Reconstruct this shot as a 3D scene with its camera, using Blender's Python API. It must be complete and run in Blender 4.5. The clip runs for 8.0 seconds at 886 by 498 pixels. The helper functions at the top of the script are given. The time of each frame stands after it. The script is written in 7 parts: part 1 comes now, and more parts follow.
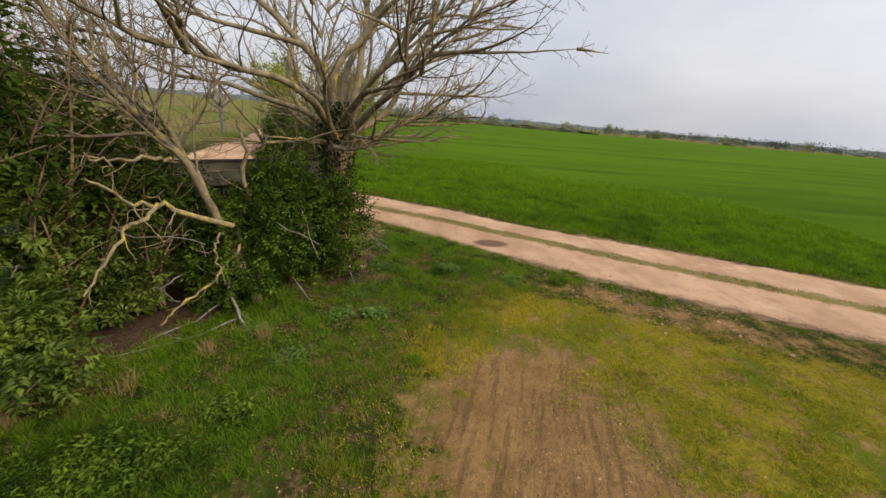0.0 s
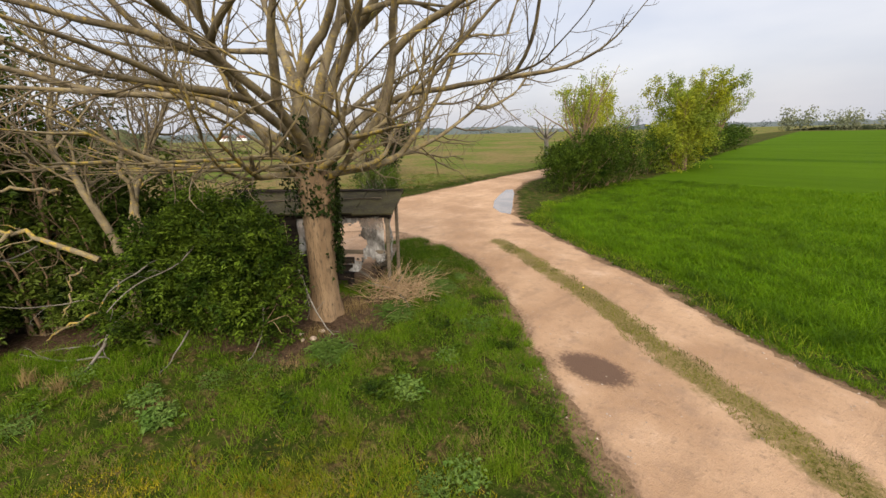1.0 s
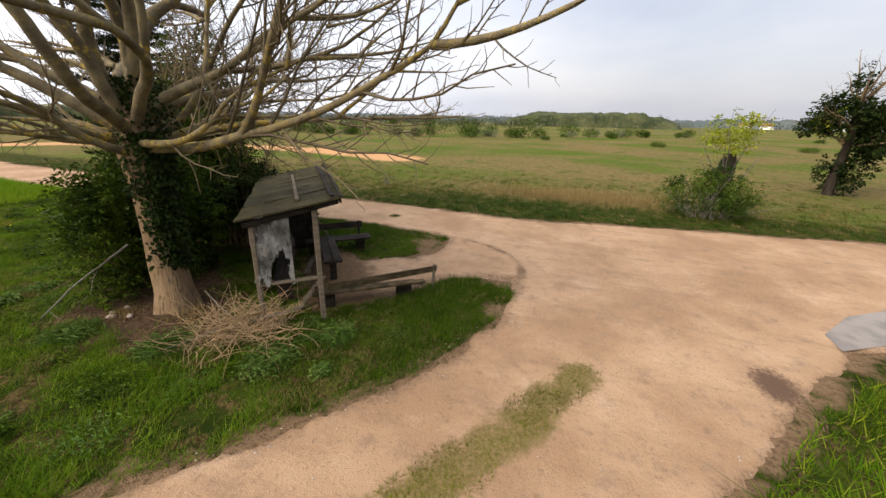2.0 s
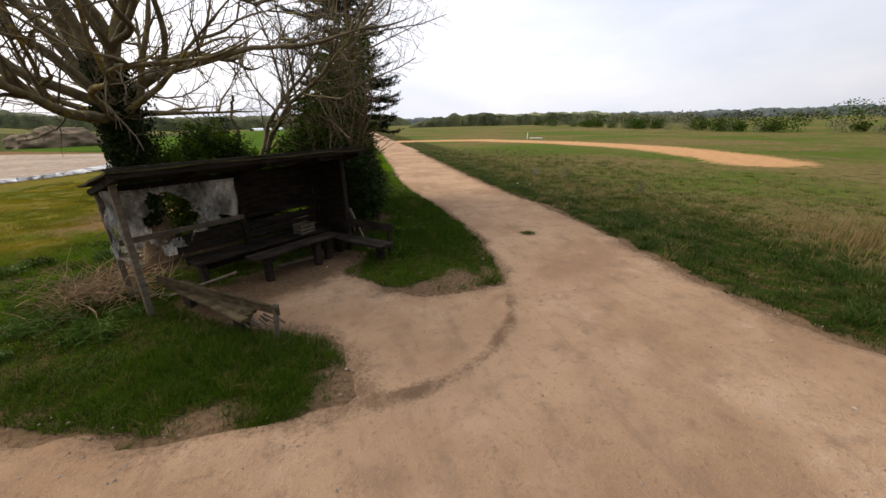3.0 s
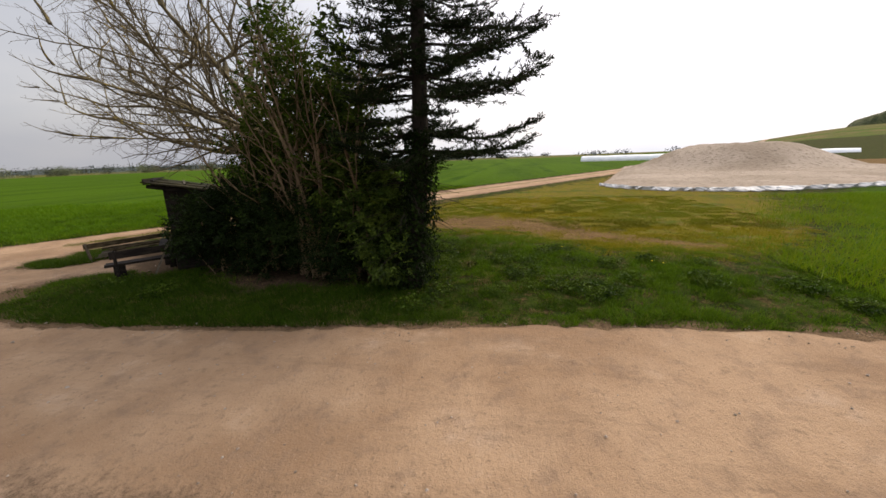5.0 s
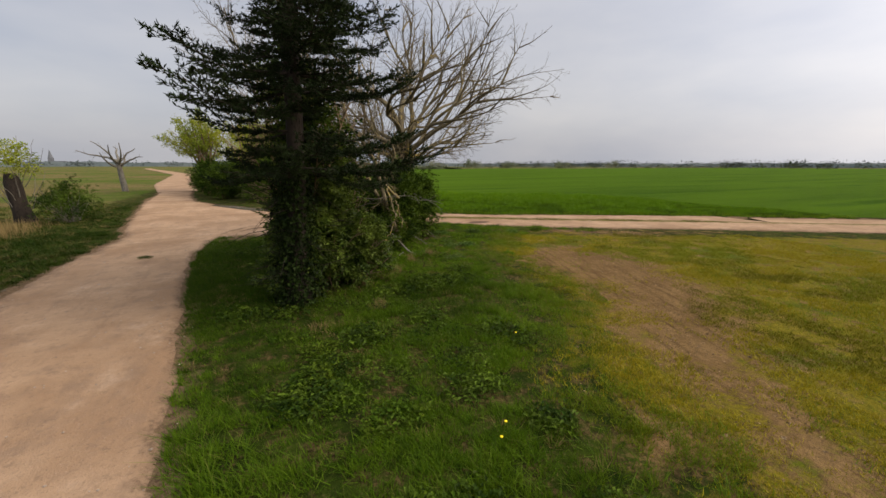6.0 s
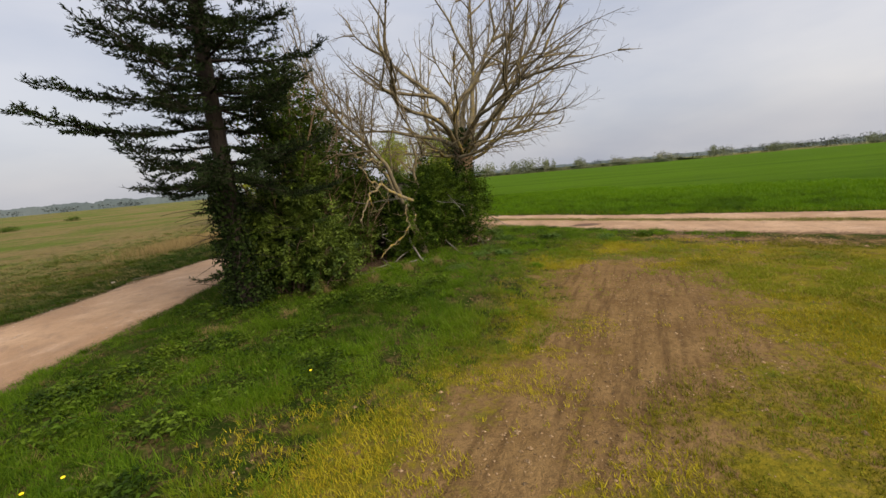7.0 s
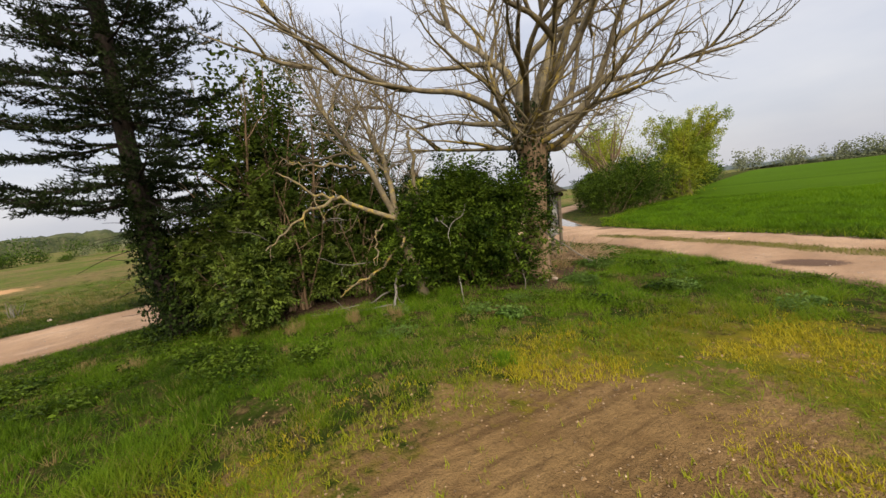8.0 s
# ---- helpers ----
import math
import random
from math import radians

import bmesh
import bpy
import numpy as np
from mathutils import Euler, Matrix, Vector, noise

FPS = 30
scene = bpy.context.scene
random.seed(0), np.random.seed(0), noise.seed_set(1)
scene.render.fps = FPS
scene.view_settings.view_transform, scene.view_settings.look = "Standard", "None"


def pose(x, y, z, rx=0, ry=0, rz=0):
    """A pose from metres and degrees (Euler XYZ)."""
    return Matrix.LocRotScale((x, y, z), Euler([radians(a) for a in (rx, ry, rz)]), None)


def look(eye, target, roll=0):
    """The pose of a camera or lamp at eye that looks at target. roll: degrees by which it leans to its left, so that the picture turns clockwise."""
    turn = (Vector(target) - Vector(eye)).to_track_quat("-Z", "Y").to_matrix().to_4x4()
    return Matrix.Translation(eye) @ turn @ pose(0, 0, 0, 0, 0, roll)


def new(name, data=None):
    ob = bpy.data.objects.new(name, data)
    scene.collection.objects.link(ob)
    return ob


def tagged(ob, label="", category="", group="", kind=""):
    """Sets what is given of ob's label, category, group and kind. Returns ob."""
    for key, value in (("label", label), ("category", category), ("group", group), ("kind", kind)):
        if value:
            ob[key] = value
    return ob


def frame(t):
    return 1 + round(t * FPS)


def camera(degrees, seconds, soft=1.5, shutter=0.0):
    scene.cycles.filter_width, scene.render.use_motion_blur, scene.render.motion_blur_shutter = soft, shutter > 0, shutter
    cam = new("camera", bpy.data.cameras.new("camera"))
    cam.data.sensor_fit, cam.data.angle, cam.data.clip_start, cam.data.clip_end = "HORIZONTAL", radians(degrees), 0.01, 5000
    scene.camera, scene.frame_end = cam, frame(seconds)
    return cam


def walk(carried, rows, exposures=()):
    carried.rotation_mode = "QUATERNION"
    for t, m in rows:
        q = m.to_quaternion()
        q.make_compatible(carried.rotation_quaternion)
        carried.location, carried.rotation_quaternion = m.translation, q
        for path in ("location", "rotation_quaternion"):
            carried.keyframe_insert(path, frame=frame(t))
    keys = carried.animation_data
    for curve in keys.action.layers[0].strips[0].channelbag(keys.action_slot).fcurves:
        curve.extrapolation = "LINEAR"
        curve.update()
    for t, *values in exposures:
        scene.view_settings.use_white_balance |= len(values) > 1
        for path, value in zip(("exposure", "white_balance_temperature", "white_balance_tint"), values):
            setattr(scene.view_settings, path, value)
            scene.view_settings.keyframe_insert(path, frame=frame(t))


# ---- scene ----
cam = camera(97.8, 8.0, shutter=0.0)
PATH = [
    (0.0, pose(-2.023, 9.292, 3.823, 70.79, -4.81, -187.09)),
    (0.5, pose(-5.220, 6.920, 3.548, 72.22, -0.21, -162.21)),
    (1.0, pose(-7.400, 2.983, 3.561, 73.21, 1.51, -135.22)),
    (1.5, pose(-7.076, -2.517, 3.424, 73.23, 0.43, -100.20)),
    (2.0, pose(-4.889, -6.860, 3.394, 71.50, -1.14, -69.06)),
    (2.5, pose(-1.327, -8.814, 3.245, 70.52, -0.85, -42.27)),
    (3.0, pose(3.293, -8.975, 2.714, 71.84, 1.30, -12.84)),
    (3.5, pose(7.595, -7.268, 2.361, 72.19, 2.98, 14.72)),
    (4.0, pose(11.156, -3.037, 2.030, 74.47, 4.23, 43.85)),
    (4.5, pose(12.496, 2.429, 2.200, 76.70, 3.60, 70.90)),
    (5.0, pose(11.047, 7.481, 2.500, 76.85, 1.92, 98.54)),
    (5.5, pose(7.874, 11.299, 2.635, 76.74, 0.39, 127.90)),
    (6.0, pose(4.418, 13.533, 2.724, 77.72, -0.08, 153.61)),
    (6.5, pose(1.366, 14.005, 2.639, 78.03, 2.11, 171.00)),
    (7.0, pose(-1.301, 13.211, 2.352, 79.41, 4.96, 185.12)),
    (7.5, pose(-3.510, 10.992, 2.228, 81.32, 5.96, 201.71)),
    (8.0, pose(-5.031, 7.651, 1.966, 83.20, 6.82, 221.17)),
]
walk(cam, PATH, [(0.0, 0.49, 6800, 13), (1.0, 0.72, 6800, 13), (1.7, 0.70, 6800, 13), (3.0, 0.23, 6800, 13), (3.6, -0.02, 6800, 13), (4.2, -0.02, 6800, 13), (4.8, 0.21, 6800, 13), (6.0, 0.15, 6800, 13), (7.0, 0.38, 6800, 13), (8.0, 0.56, 6800, 13)])

# ---- world, sun, exposure ----
SUN_YAW, SUN_ELEV = 58.0, 38.0
world = bpy.data.worlds.new("sky")
scene.world = world
world.use_nodes = True
wn, wl = world.node_tree.nodes, world.node_tree.links
wn.clear()
sky = wn.new("ShaderNodeTexSky")
sky.sky_type = "NISHITA"
sky.sun_disc = False
sky.sun_elevation, sky.sun_rotation = radians(SUN_ELEV), radians(-SUN_YAW)
sky.air_density, sky.dust_density, sky.ozone_density = 1.0, 6.0, 1.0
bg_sky = wn.new("ShaderNodeBackground")
bg_sky.inputs["Strength"].default_value = 0.115
bg_cloud = wn.new("ShaderNodeBackground")
bg_cloud.inputs["Strength"].default_value = 1.08
tc = wn.new("ShaderNodeTexCoord")
cl = wn.new("ShaderNodeTexNoise")
cl.inputs["Scale"].default_value, cl.inputs["Detail"].default_value = 2.2, 5.0
mp = wn.new("ShaderNodeMapping")
mp.inputs["Scale"].default_value = (1.0, 1.0, 3.0)
cr = wn.new("ShaderNodeValToRGB")
cr.color_ramp.elements[0].position, cr.color_ramp.elements[0].color = 0.3, (0.52, 0.57, 0.675, 1)
cr.color_ramp.elements[1].position, cr.color_ramp.elements[1].color = 0.75, (0.76, 0.775, 0.81, 1)
mixw = wn.new("ShaderNodeMixShader")
mixw.inputs[0].default_value = 0.64
wo = wn.new("ShaderNodeOutputWorld")
wl.new(tc.outputs["Generated"], mp.inputs["Vector"])
wl.new(mp.outputs[0], cl.inputs["Vector"])
wl.new(cl.outputs["Fac"], cr.inputs[0])
sep = wn.new("ShaderNodeSeparateXYZ")
wl.new(tc.outputs["Generated"], sep.inputs[0])
grad = wn.new("ShaderNodeMapRange")
grad.interpolation_type = "SMOOTHSTEP"
for i, v in enumerate((0.0, -0.6, 0.8, 0.86, 1.75)):
    grad.inputs[i].default_value = v
lean_d = wn.new("ShaderNodeMath")
lean_d.operation = "MULTIPLY_ADD"
lean_d.inputs[1].default_value = -0.40
wl.new(sep.outputs["X"], lean_d.inputs[0])
wl.new(sep.outputs["Y"], lean_d.inputs[2])
wl.new(lean_d.outputs[0], grad.inputs[0])
scale_c = wn.new("ShaderNodeVectorMath")
scale_c.operation = "SCALE"
wl.new(cr.outputs[0], scale_c.inputs[0])
high = wn.new("ShaderNodeMapRange")
high.interpolation_type = "SMOOTHSTEP"
for i, v in enumerate((0.0, 0.28, 0.95, 1.0, 2.6)):
    high.inputs[i].default_value = v
wl.new(sep.outputs["Z"], high.inputs[0])
both = wn.new("ShaderNodeMath")
both.operation = "MULTIPLY"
wl.new(grad.outputs[0], both.inputs[0])
wl.new(high.outputs[0], both.inputs[1])
wl.new(both.outputs[0], scale_c.inputs["Scale"])
wl.new(scale_c.outputs[0], bg_cloud.inputs["Color"])
wl.new(sky.outputs[0], bg_sky.inputs["Color"])
wl.new(bg_sky.outputs[0], mixw.inputs[1])
wl.new(bg_cloud.outputs[0], mixw.inputs[2])
wl.new(mixw.outputs[0], wo.inputs["Surface"])

sun_data = bpy.data.lights.new("sun", "SUN")
sun_data.energy, sun_data.angle, sun_data.color = 2.6, radians(32.0), (1.0, 0.90, 0.74)
sun = new("sun", sun_data)
_a, _e = radians(SUN_YAW), radians(SUN_ELEV)
sun.matrix_world = look((-50 * math.sin(_a) * math.cos(_e), 50 * math.cos(_a) * math.cos(_e), 50 * math.sin(_e)), (0, 0, 0))

# ---- materials ----
class Nodes:
    """A small builder for node materials."""

    def __init__(self, name):
        self.m = bpy.data.materials.new(name)
        self.m.use_nodes = True
        self.t = self.m.node_tree
        self.t.nodes.clear()
        self.out = self.add("ShaderNodeOutputMaterial")
        self.pos = self.add("ShaderNodeNewGeometry").outputs["Position"]

    def add(self, kind, **ins):
        n = self.t.nodes.new(kind)
        for k, v in ins.items():
            self.put(n.inputs[k.replace("_", " ")], v)
        return n

    def put(self, socket, v):
        if isinstance(v, bpy.types.NodeSocket):
            self.t.links.new(v, socket)
        elif isinstance(v, (tuple, list)) and len(v) == 3 and socket.type == "RGBA":
            socket.default_value = (*v, 1)
        else:
            socket.default_value = v

    def noise(self, scale, detail=3.0, rough=0.55, vec=None, stretch=None, turn=0.0):
        v = vec or self.pos
        if stretch:
            mpn = self.add("ShaderNodeMapping")
            self.put(mpn.inputs["Vector"], v)
            mpn.inputs["Scale"].default_value = stretch
            if turn:
                spin = self.add("ShaderNodeMapping")
                self.put(spin.inputs["Vector"], v)
                spin.inputs["Rotation"].default_value = (0, 0, radians(turn))
                self.put(mpn.inputs["Vector"], spin.outputs[0])
            v = mpn.outputs[0]
        n = self.add("ShaderNodeTexNoise", Scale=scale, Detail=detail, Roughness=rough)
        self.put(n.inputs["Vector"], v)
        return n.outputs["Fac"]

    def ramp(self, fac, lo=0.35, hi=0.65, a=0.0, b=1.0):
        n = self.add("ShaderNodeMapRange")
        n.interpolation_type = "SMOOTHSTEP"
        for i, v in enumerate((fac, lo, hi, a, b)):
            self.put(n.inputs[i], v)
        return n.outputs[0]

    def mix(self, fac, a, b):
        n = self.add("ShaderNodeMix")
        n.data_type = "RGBA"
        self.put(n.inputs[0], fac)
        self.put(n.inputs[6], a)
        self.put(n.inputs[7], b)
        return n.outputs[2]

    def math(self, op, a, b=0.0, c=0.0):
        n = self.add("ShaderNodeMath")
        n.operation = op
        for i, v in enumerate((a, b, c)):
            self.put(n.inputs[i], v)
        return n.outputs[0]

    def attr(self, name):
        n = self.add("ShaderNodeAttribute")
        n.attribute_name = name
        return n.outputs["Fac"]

    def finish(self, color, rough=0.9, height=None, strength=0.5, dist=0.02, translucent=0.0, metallic=0.0, spec=0.3):
        p = self.add("ShaderNodeBsdfPrincipled")
        self.put(p.inputs["Base Color"], color)
        self.put(p.inputs["Roughness"], rough)
        self.put(p.inputs["Metallic"], metallic)
        self.put(p.inputs["Specular IOR Level"], spec)
        if height is not None:
            b = self.add("ShaderNodeBump", Strength=strength, Distance=dist)
            self.put(b.inputs["Height"], height)
            self.put(p.inputs["Normal"], b.outputs[0])
        s = p.outputs[0]
        if translucent:
            tr = self.add("ShaderNodeBsdfTranslucent")
            self.put(tr.inputs["Color"], color)
            mx = self.add("ShaderNodeMixShader")
            mx.inputs[0].default_value = translucent
            self.t.links.new(s, mx.inputs[1])
            self.t.links.new(tr.outputs[0], mx.inputs[2])
            s = mx.outputs[0]
        self.t.links.new(s, self.out.inputs["Surface"])
        return self.m


def rough_mat(name, a, b, c=None, scale=3.0, fine=40.0, bump=0.5, dist=0.02, rough=0.9, stretch=None, translucent=0.0, island=0.0, spec=0.1):
    """Two colours in large patches, a third in fine grain."""
    n = Nodes(name)
    big = n.ramp(n.noise(scale, 4, stretch=stretch), 0.35, 0.65)
    small = n.noise(fine, 3, 0.6, stretch=stretch)
    col = n.mix(big, a, b)
    if c:
        col = n.mix(n.ramp(small, 0.5, 0.72), col, c)
    if island:
        g = n.add("ShaderNodeNewGeometry").outputs["Random Per Island"]
        h = n.add("ShaderNodeHueSaturation")
        n.put(h.inputs["Value"], n.math("MULTIPLY_ADD", g, island, 1 - island / 2))
        n.put(h.inputs["Color"], col)
        col = h.outputs[0]
    return n.finish(col, rough, small if bump else None, bump, dist, translucent, spec=spec)


def make_ground_mat():
    n = Nodes("meadow_ground")
    mid, fine = n.noise(1.7, 4, 0.6), n.noise(14, 4, 0.7)
    speck = n.noise(60, 2, 0.6)
    # base kept dark, standing in for shaded hollows between the blades
    grass = n.mix(n.ramp(mid, 0.35, 0.68), (0.012, 0.021, 0.003), (0.030, 0.045, 0.005))
    grass = n.mix(n.ramp(fine, 0.52, 0.75), grass, (0.07, 0.06, 0.02))
    grass = n.mix(n.ramp(n.noise(3.1, 5, 0.7), 0.46, 0.62, 0.0, 0.8), grass, n.mix(n.ramp(fine, 0.4, 0.62), (0.030, 0.019, 0.009), (0.10, 0.066, 0.028)))
    # the wheat field with its drilled rows
    rows = n.add("ShaderNodeTexWave", Scale=1.0, Distortion=1.2, Detail=2.0)
    rmap = n.add("ShaderNodeMapping")
    n.put(rmap.inputs["Vector"], n.pos)
    rmap.inputs["Rotation"].default_value = (0, 0, radians(33.5))
    rmap.inputs["Scale"].default_value = (0.002, 0.03, 1)
    rows.wave_type, rows.bands_direction = "BANDS", "Y"
    n.put(rows.inputs["Vector"], rmap.outputs[0])
    tram = n.noise(0.05, 5, 0.65, stretch=(0.35, 3.0, 1.0))
    field = n.mix(n.ramp(tram, 0.36, 0.62), (0.025, 0.054, 0.0016), (0.043, 0.083, 0.0024))
    field = n.mix(n.ramp(fine, 0.45, 0.8), field, (0.052, 0.092, 0.003))
    field = n.mix(n.math("MULTIPLY", n.ramp(rows.outputs["Fac"], 0.0, 0.06, 0.75, 0.0), n.ramp(n.noise(0.06, 4, 0.6), 0.42, 0.6)), field, (0.016, 0.042, 0.002))
    # thin yellowish crop on bare earth
    soil = n.mix(n.ramp(mid, 0.3, 0.7), (0.118, 0.070, 0.028), (0.168, 0.104, 0.043))
    furrow = n.noise(1.3, 4, 0.65, stretch=(0.55, 5.0, 1.0), turn=-68)
    soil = n.mix(n.ramp(furrow, 0.46, 0.66, 0.0, 0.62), soil, (0.058, 0.034, 0.015))
    soil = n.mix(n.ramp(fine, 0.45, 0.7, 0.0, 0.7), soil, (0.076, 0.046, 0.021))
    yel = n.mix(n.ramp(fine, 0.4, 0.62), (0.132, 0.104, 0.010), (0.085, 0.076, 0.008))
    yel = n.mix(n.ramp(n.noise(0.5, 5, 0.65), 0.48, 0.62, 0.0, 0.75), yel, (0.042, 0.066, 0.006))
    yel = n.mix(n.ramp(n.noise(2.6, 5, 0.7), 0.50, 0.66), yel, soil)
    # rough pasture with straw-coloured dead grass
    straw = n.mix(n.ramp(n.noise(0.055, 8, 0.72), 0.40, 0.58), (0.052, 0.090, 0.008), (0.132, 0.100, 0.04))
    straw = n.mix(n.ramp(mid, 0.48, 0.70, 0.0, 0.75), straw, (0.105, 0.07, 0.034))
    straw = n.mix(n.ramp(n.noise(0.45, 6, 0.7), 0.52, 0.66, 0.0, 0.8), straw, (0.045, 0.072, 0.010))
    straw = n.mix(n.ramp(n.noise(2.4, 6, 0.7), 0.50, 0.64, 0.0, 0.8), straw, (0.048, 0.036, 0.016))
    straw = n.mix(n.ramp(fine, 0.50, 0.74), straw, (0.036, 0.044, 0.013))
    dirt = n.mix(n.ramp(fine, 0.4, 0.66), (0.15, 0.098, 0.056), (0.08, 0.052, 0.03))
    orange = n.mix(n.ramp(mid, 0.35, 0.65), (0.4, 0.232, 0.112), (0.32, 0.184, 0.088))
    wob = n.math("MULTIPLY_ADD", fine, 0.7, n.math("MULTIPLY_ADD", mid, 1.1, -0.9))
    col = grass
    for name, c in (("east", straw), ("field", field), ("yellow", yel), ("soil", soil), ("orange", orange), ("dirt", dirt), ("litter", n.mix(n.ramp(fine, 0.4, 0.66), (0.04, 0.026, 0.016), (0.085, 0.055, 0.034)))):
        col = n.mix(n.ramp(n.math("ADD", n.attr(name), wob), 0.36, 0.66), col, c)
    h = n.math("ADD", fine, n.math("ADD", n.math("MULTIPLY", speck, 0.6), n.math("MULTIPLY", n.math("MULTIPLY", furrow, n.attr("soil")), -0.8)))
    return n.finish(col, 1.0, h, 0.9, 0.05, spec=0.02)


def make_road_mat():
    n = Nodes("gravel_road")
    big, mid, fine, speck = n.noise(0.45, 5, 0.6), n.noise(2.2, 6, 0.7), n.noise(20, 4, 0.7), n.noise(90, 2, 0.6)
    col = n.mix(n.ramp(big, 0.35, 0.65), (0.2314, 0.1429, 0.08236), (0.3248, 0.2141, 0.1302))
    col = n.mix(n.ramp(mid, 0.48, 0.72, 0.0, 0.75), col, (0.1907, 0.1255, 0.08236))
    col = n.mix(n.ramp(n.noise(0.9, 5, 0.7), 0.56, 0.72, 0.0, 0.6), col, (0.3572, 0.2545, 0.1757))
    col = n.mix(n.ramp(fine, 0.56, 0.76, 0.0, 0.9), col, (0.1502, 0.0988, 0.06447))
    col = n.mix(n.ramp(speck, 0.63, 0.74), col, (0.3654, 0.2735, 0.2041))
    col = n.mix(n.ramp(n.noise(1.6, 6, 0.75, stretch=(1.6, 0.35, 1.0)), 0.50, 0.68, 0.0, 0.5), col, (0.1837, 0.1188, 0.07461))
    col = n.mix(n.ramp(n.noise(7.0, 5, 0.75), 0.55, 0.70, 0.0, 0.6), col, (0.1547, 0.1024, 0.06565))
    edge = n.math("ADD", n.attr("edge"), n.math("MULTIPLY_ADD", mid, 1.1, n.math("MULTIPLY_ADD", fine, 0.8, -0.95)))
    col = n.mix(n.ramp(edge, 0.35, 1.05), col, n.mix(n.ramp(fine, 0.4, 0.65), (0.1837, 0.1188, 0.07461), (0.1209, 0.07882, 0.04774)))
    strip = n.math("ADD", n.attr("strip"), n.math("MULTIPLY_ADD", mid, 1.5, n.math("MULTIPLY_ADD", fine, 1.0, -1.35)))
    col = n.mix(n.ramp(strip, 0.35, 0.8), col, n.mix(n.ramp(fine, 0.4, 0.6), (0.085, 0.07387, 0.0168), (0.155, 0.1103, 0.04725)))
    stain = n.attr("stain")
    col = n.mix(n.ramp(n.math("ADD", stain, n.math("MULTIPLY_ADD", fine, 0.6, -0.3)), 0.4, 0.7), col, (0.088, 0.05418, 0.0357))
    # dark trodden ground with the shelter roof's shade painted in, and the rut rim
    col = n.mix(n.ramp(n.math("ADD", n.attr("earth"), n.math("MULTIPLY_ADD", mid, 0.9, n.math("MULTIPLY_ADD", fine, 0.4, -0.65))), 0.25, 0.85), col, n.mix(n.ramp(fine, 0.4, 0.65), (0.07905, 0.04962, 0.02687), (0.1302, 0.08302, 0.04619)))
    h = n.math("ADD", n.math("MULTIPLY", mid, 0.7), n.math("ADD", fine, n.math("MULTIPLY", speck, 0.5)))
    return n.finish(col, 0.95, h, 0.8, 0.035, spec=0.08)


def make_blade_mat(name, green, green2, dry, translucent=0.16):
    n = Nodes(name)
    g = n.add("ShaderNodeNewGeometry").outputs["Random Per Island"]
    col = n.mix(g, green, green2)
    col = n.mix(n.ramp(n.noise(0.9, 3), 0.4, 0.7, 0.0, 0.5), col, green2)
    col = n.mix(n.attr("ripe"), col, n.mix(g, (0.13, 0.145, 0.008), (0.23, 0.20, 0.014)))
    # dark green growth, and shade painted into the blade colour
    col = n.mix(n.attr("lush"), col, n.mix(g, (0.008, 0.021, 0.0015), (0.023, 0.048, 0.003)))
    col = n.mix(n.ramp(n.math("ADD", n.attr("dry"), n.math("MULTIPLY_ADD", g, 0.5, -0.25)), 0.4, 0.6), col, dry)
    return n.finish(col, 0.6, translucent=translucent, spec=0.07)


M_GROUND, M_ROAD = make_ground_mat(), make_road_mat()
M_GRASS = make_blade_mat("grass_blades", (0.036, 0.090, 0.003), (0.116, 0.186, 0.008), (0.18, 0.132, 0.05), 0.38)
M_WHEAT = make_blade_mat("wheat_blades", (0.050, 0.116, 0.0025), (0.104, 0.19, 0.004), (0.17, 0.21, 0.012), 0.4)
M_YELLOW = make_blade_mat("yellow_shoots", (0.19, 0.164, 0.008), (0.29, 0.23, 0.013), (0.16, 0.17, 0.010))
M_STRAW = make_blade_mat("dry_grass", (0.016, 0.036, 0.0024), (0.046, 0.066, 0.0055), (0.165, 0.118, 0.047))
M_DRY = rough_mat("dead_stalks", (0.288, 0.192, 0.104), (0.368, 0.264, 0.152), (0.208, 0.132, 0.068), 6, 50, 0.2, rough=0.8, translucent=0.15, island=0.5)
# wide light-dark spread in the leaf colour imitates shading from clump to clump
M_LEAF = rough_mat("shrub_leaves", (0.015, 0.032, 0.003), (0.066, 0.102, 0.009), None, 2.4, 30, 0, rough=0.55, translucent=0.3, island=1.2, spec=0.06)
M_LEAF_DARK = rough_mat("ivy_leaves", (0.0085, 0.0165, 0.003), (0.0175, 0.029, 0.0055), None, 1.2, 30, 0, rough=0.55, translucent=0.15, island=1.2, spec=0.06)
M_LEAF_YOUNG = rough_mat("spring_leaves", (0.264, 0.272, 0.016), (0.152, 0.2, 0.024), None, 0.4, 30, 0, rough=0.5, translucent=0.4, island=0.8, spec=0.08)
M_LEAF_HEDGE = rough_mat("hedge_leaves", (0.014, 0.034, 0.003), (0.056, 0.09, 0.009), None, 1.1, 30, 0, rough=0.6, translucent=0.25, island=1.0, spec=0.06)
M_NEEDLE = rough_mat("spruce_needles", (0.008, 0.015, 0.0045), (0.019, 0.029, 0.008), None, 1.5, 30, 0, rough=0.6, translucent=0.08, island=0.9, spec=0.04)
M_BARK = rough_mat("grey_brown_bark", (0.142, 0.095, 0.054), (0.205, 0.142, 0.083), (0.0561, 0.0425, 0.0272), 5, 28, 0.9, 0.03, 0.92, stretch=(1, 1, 0.22))
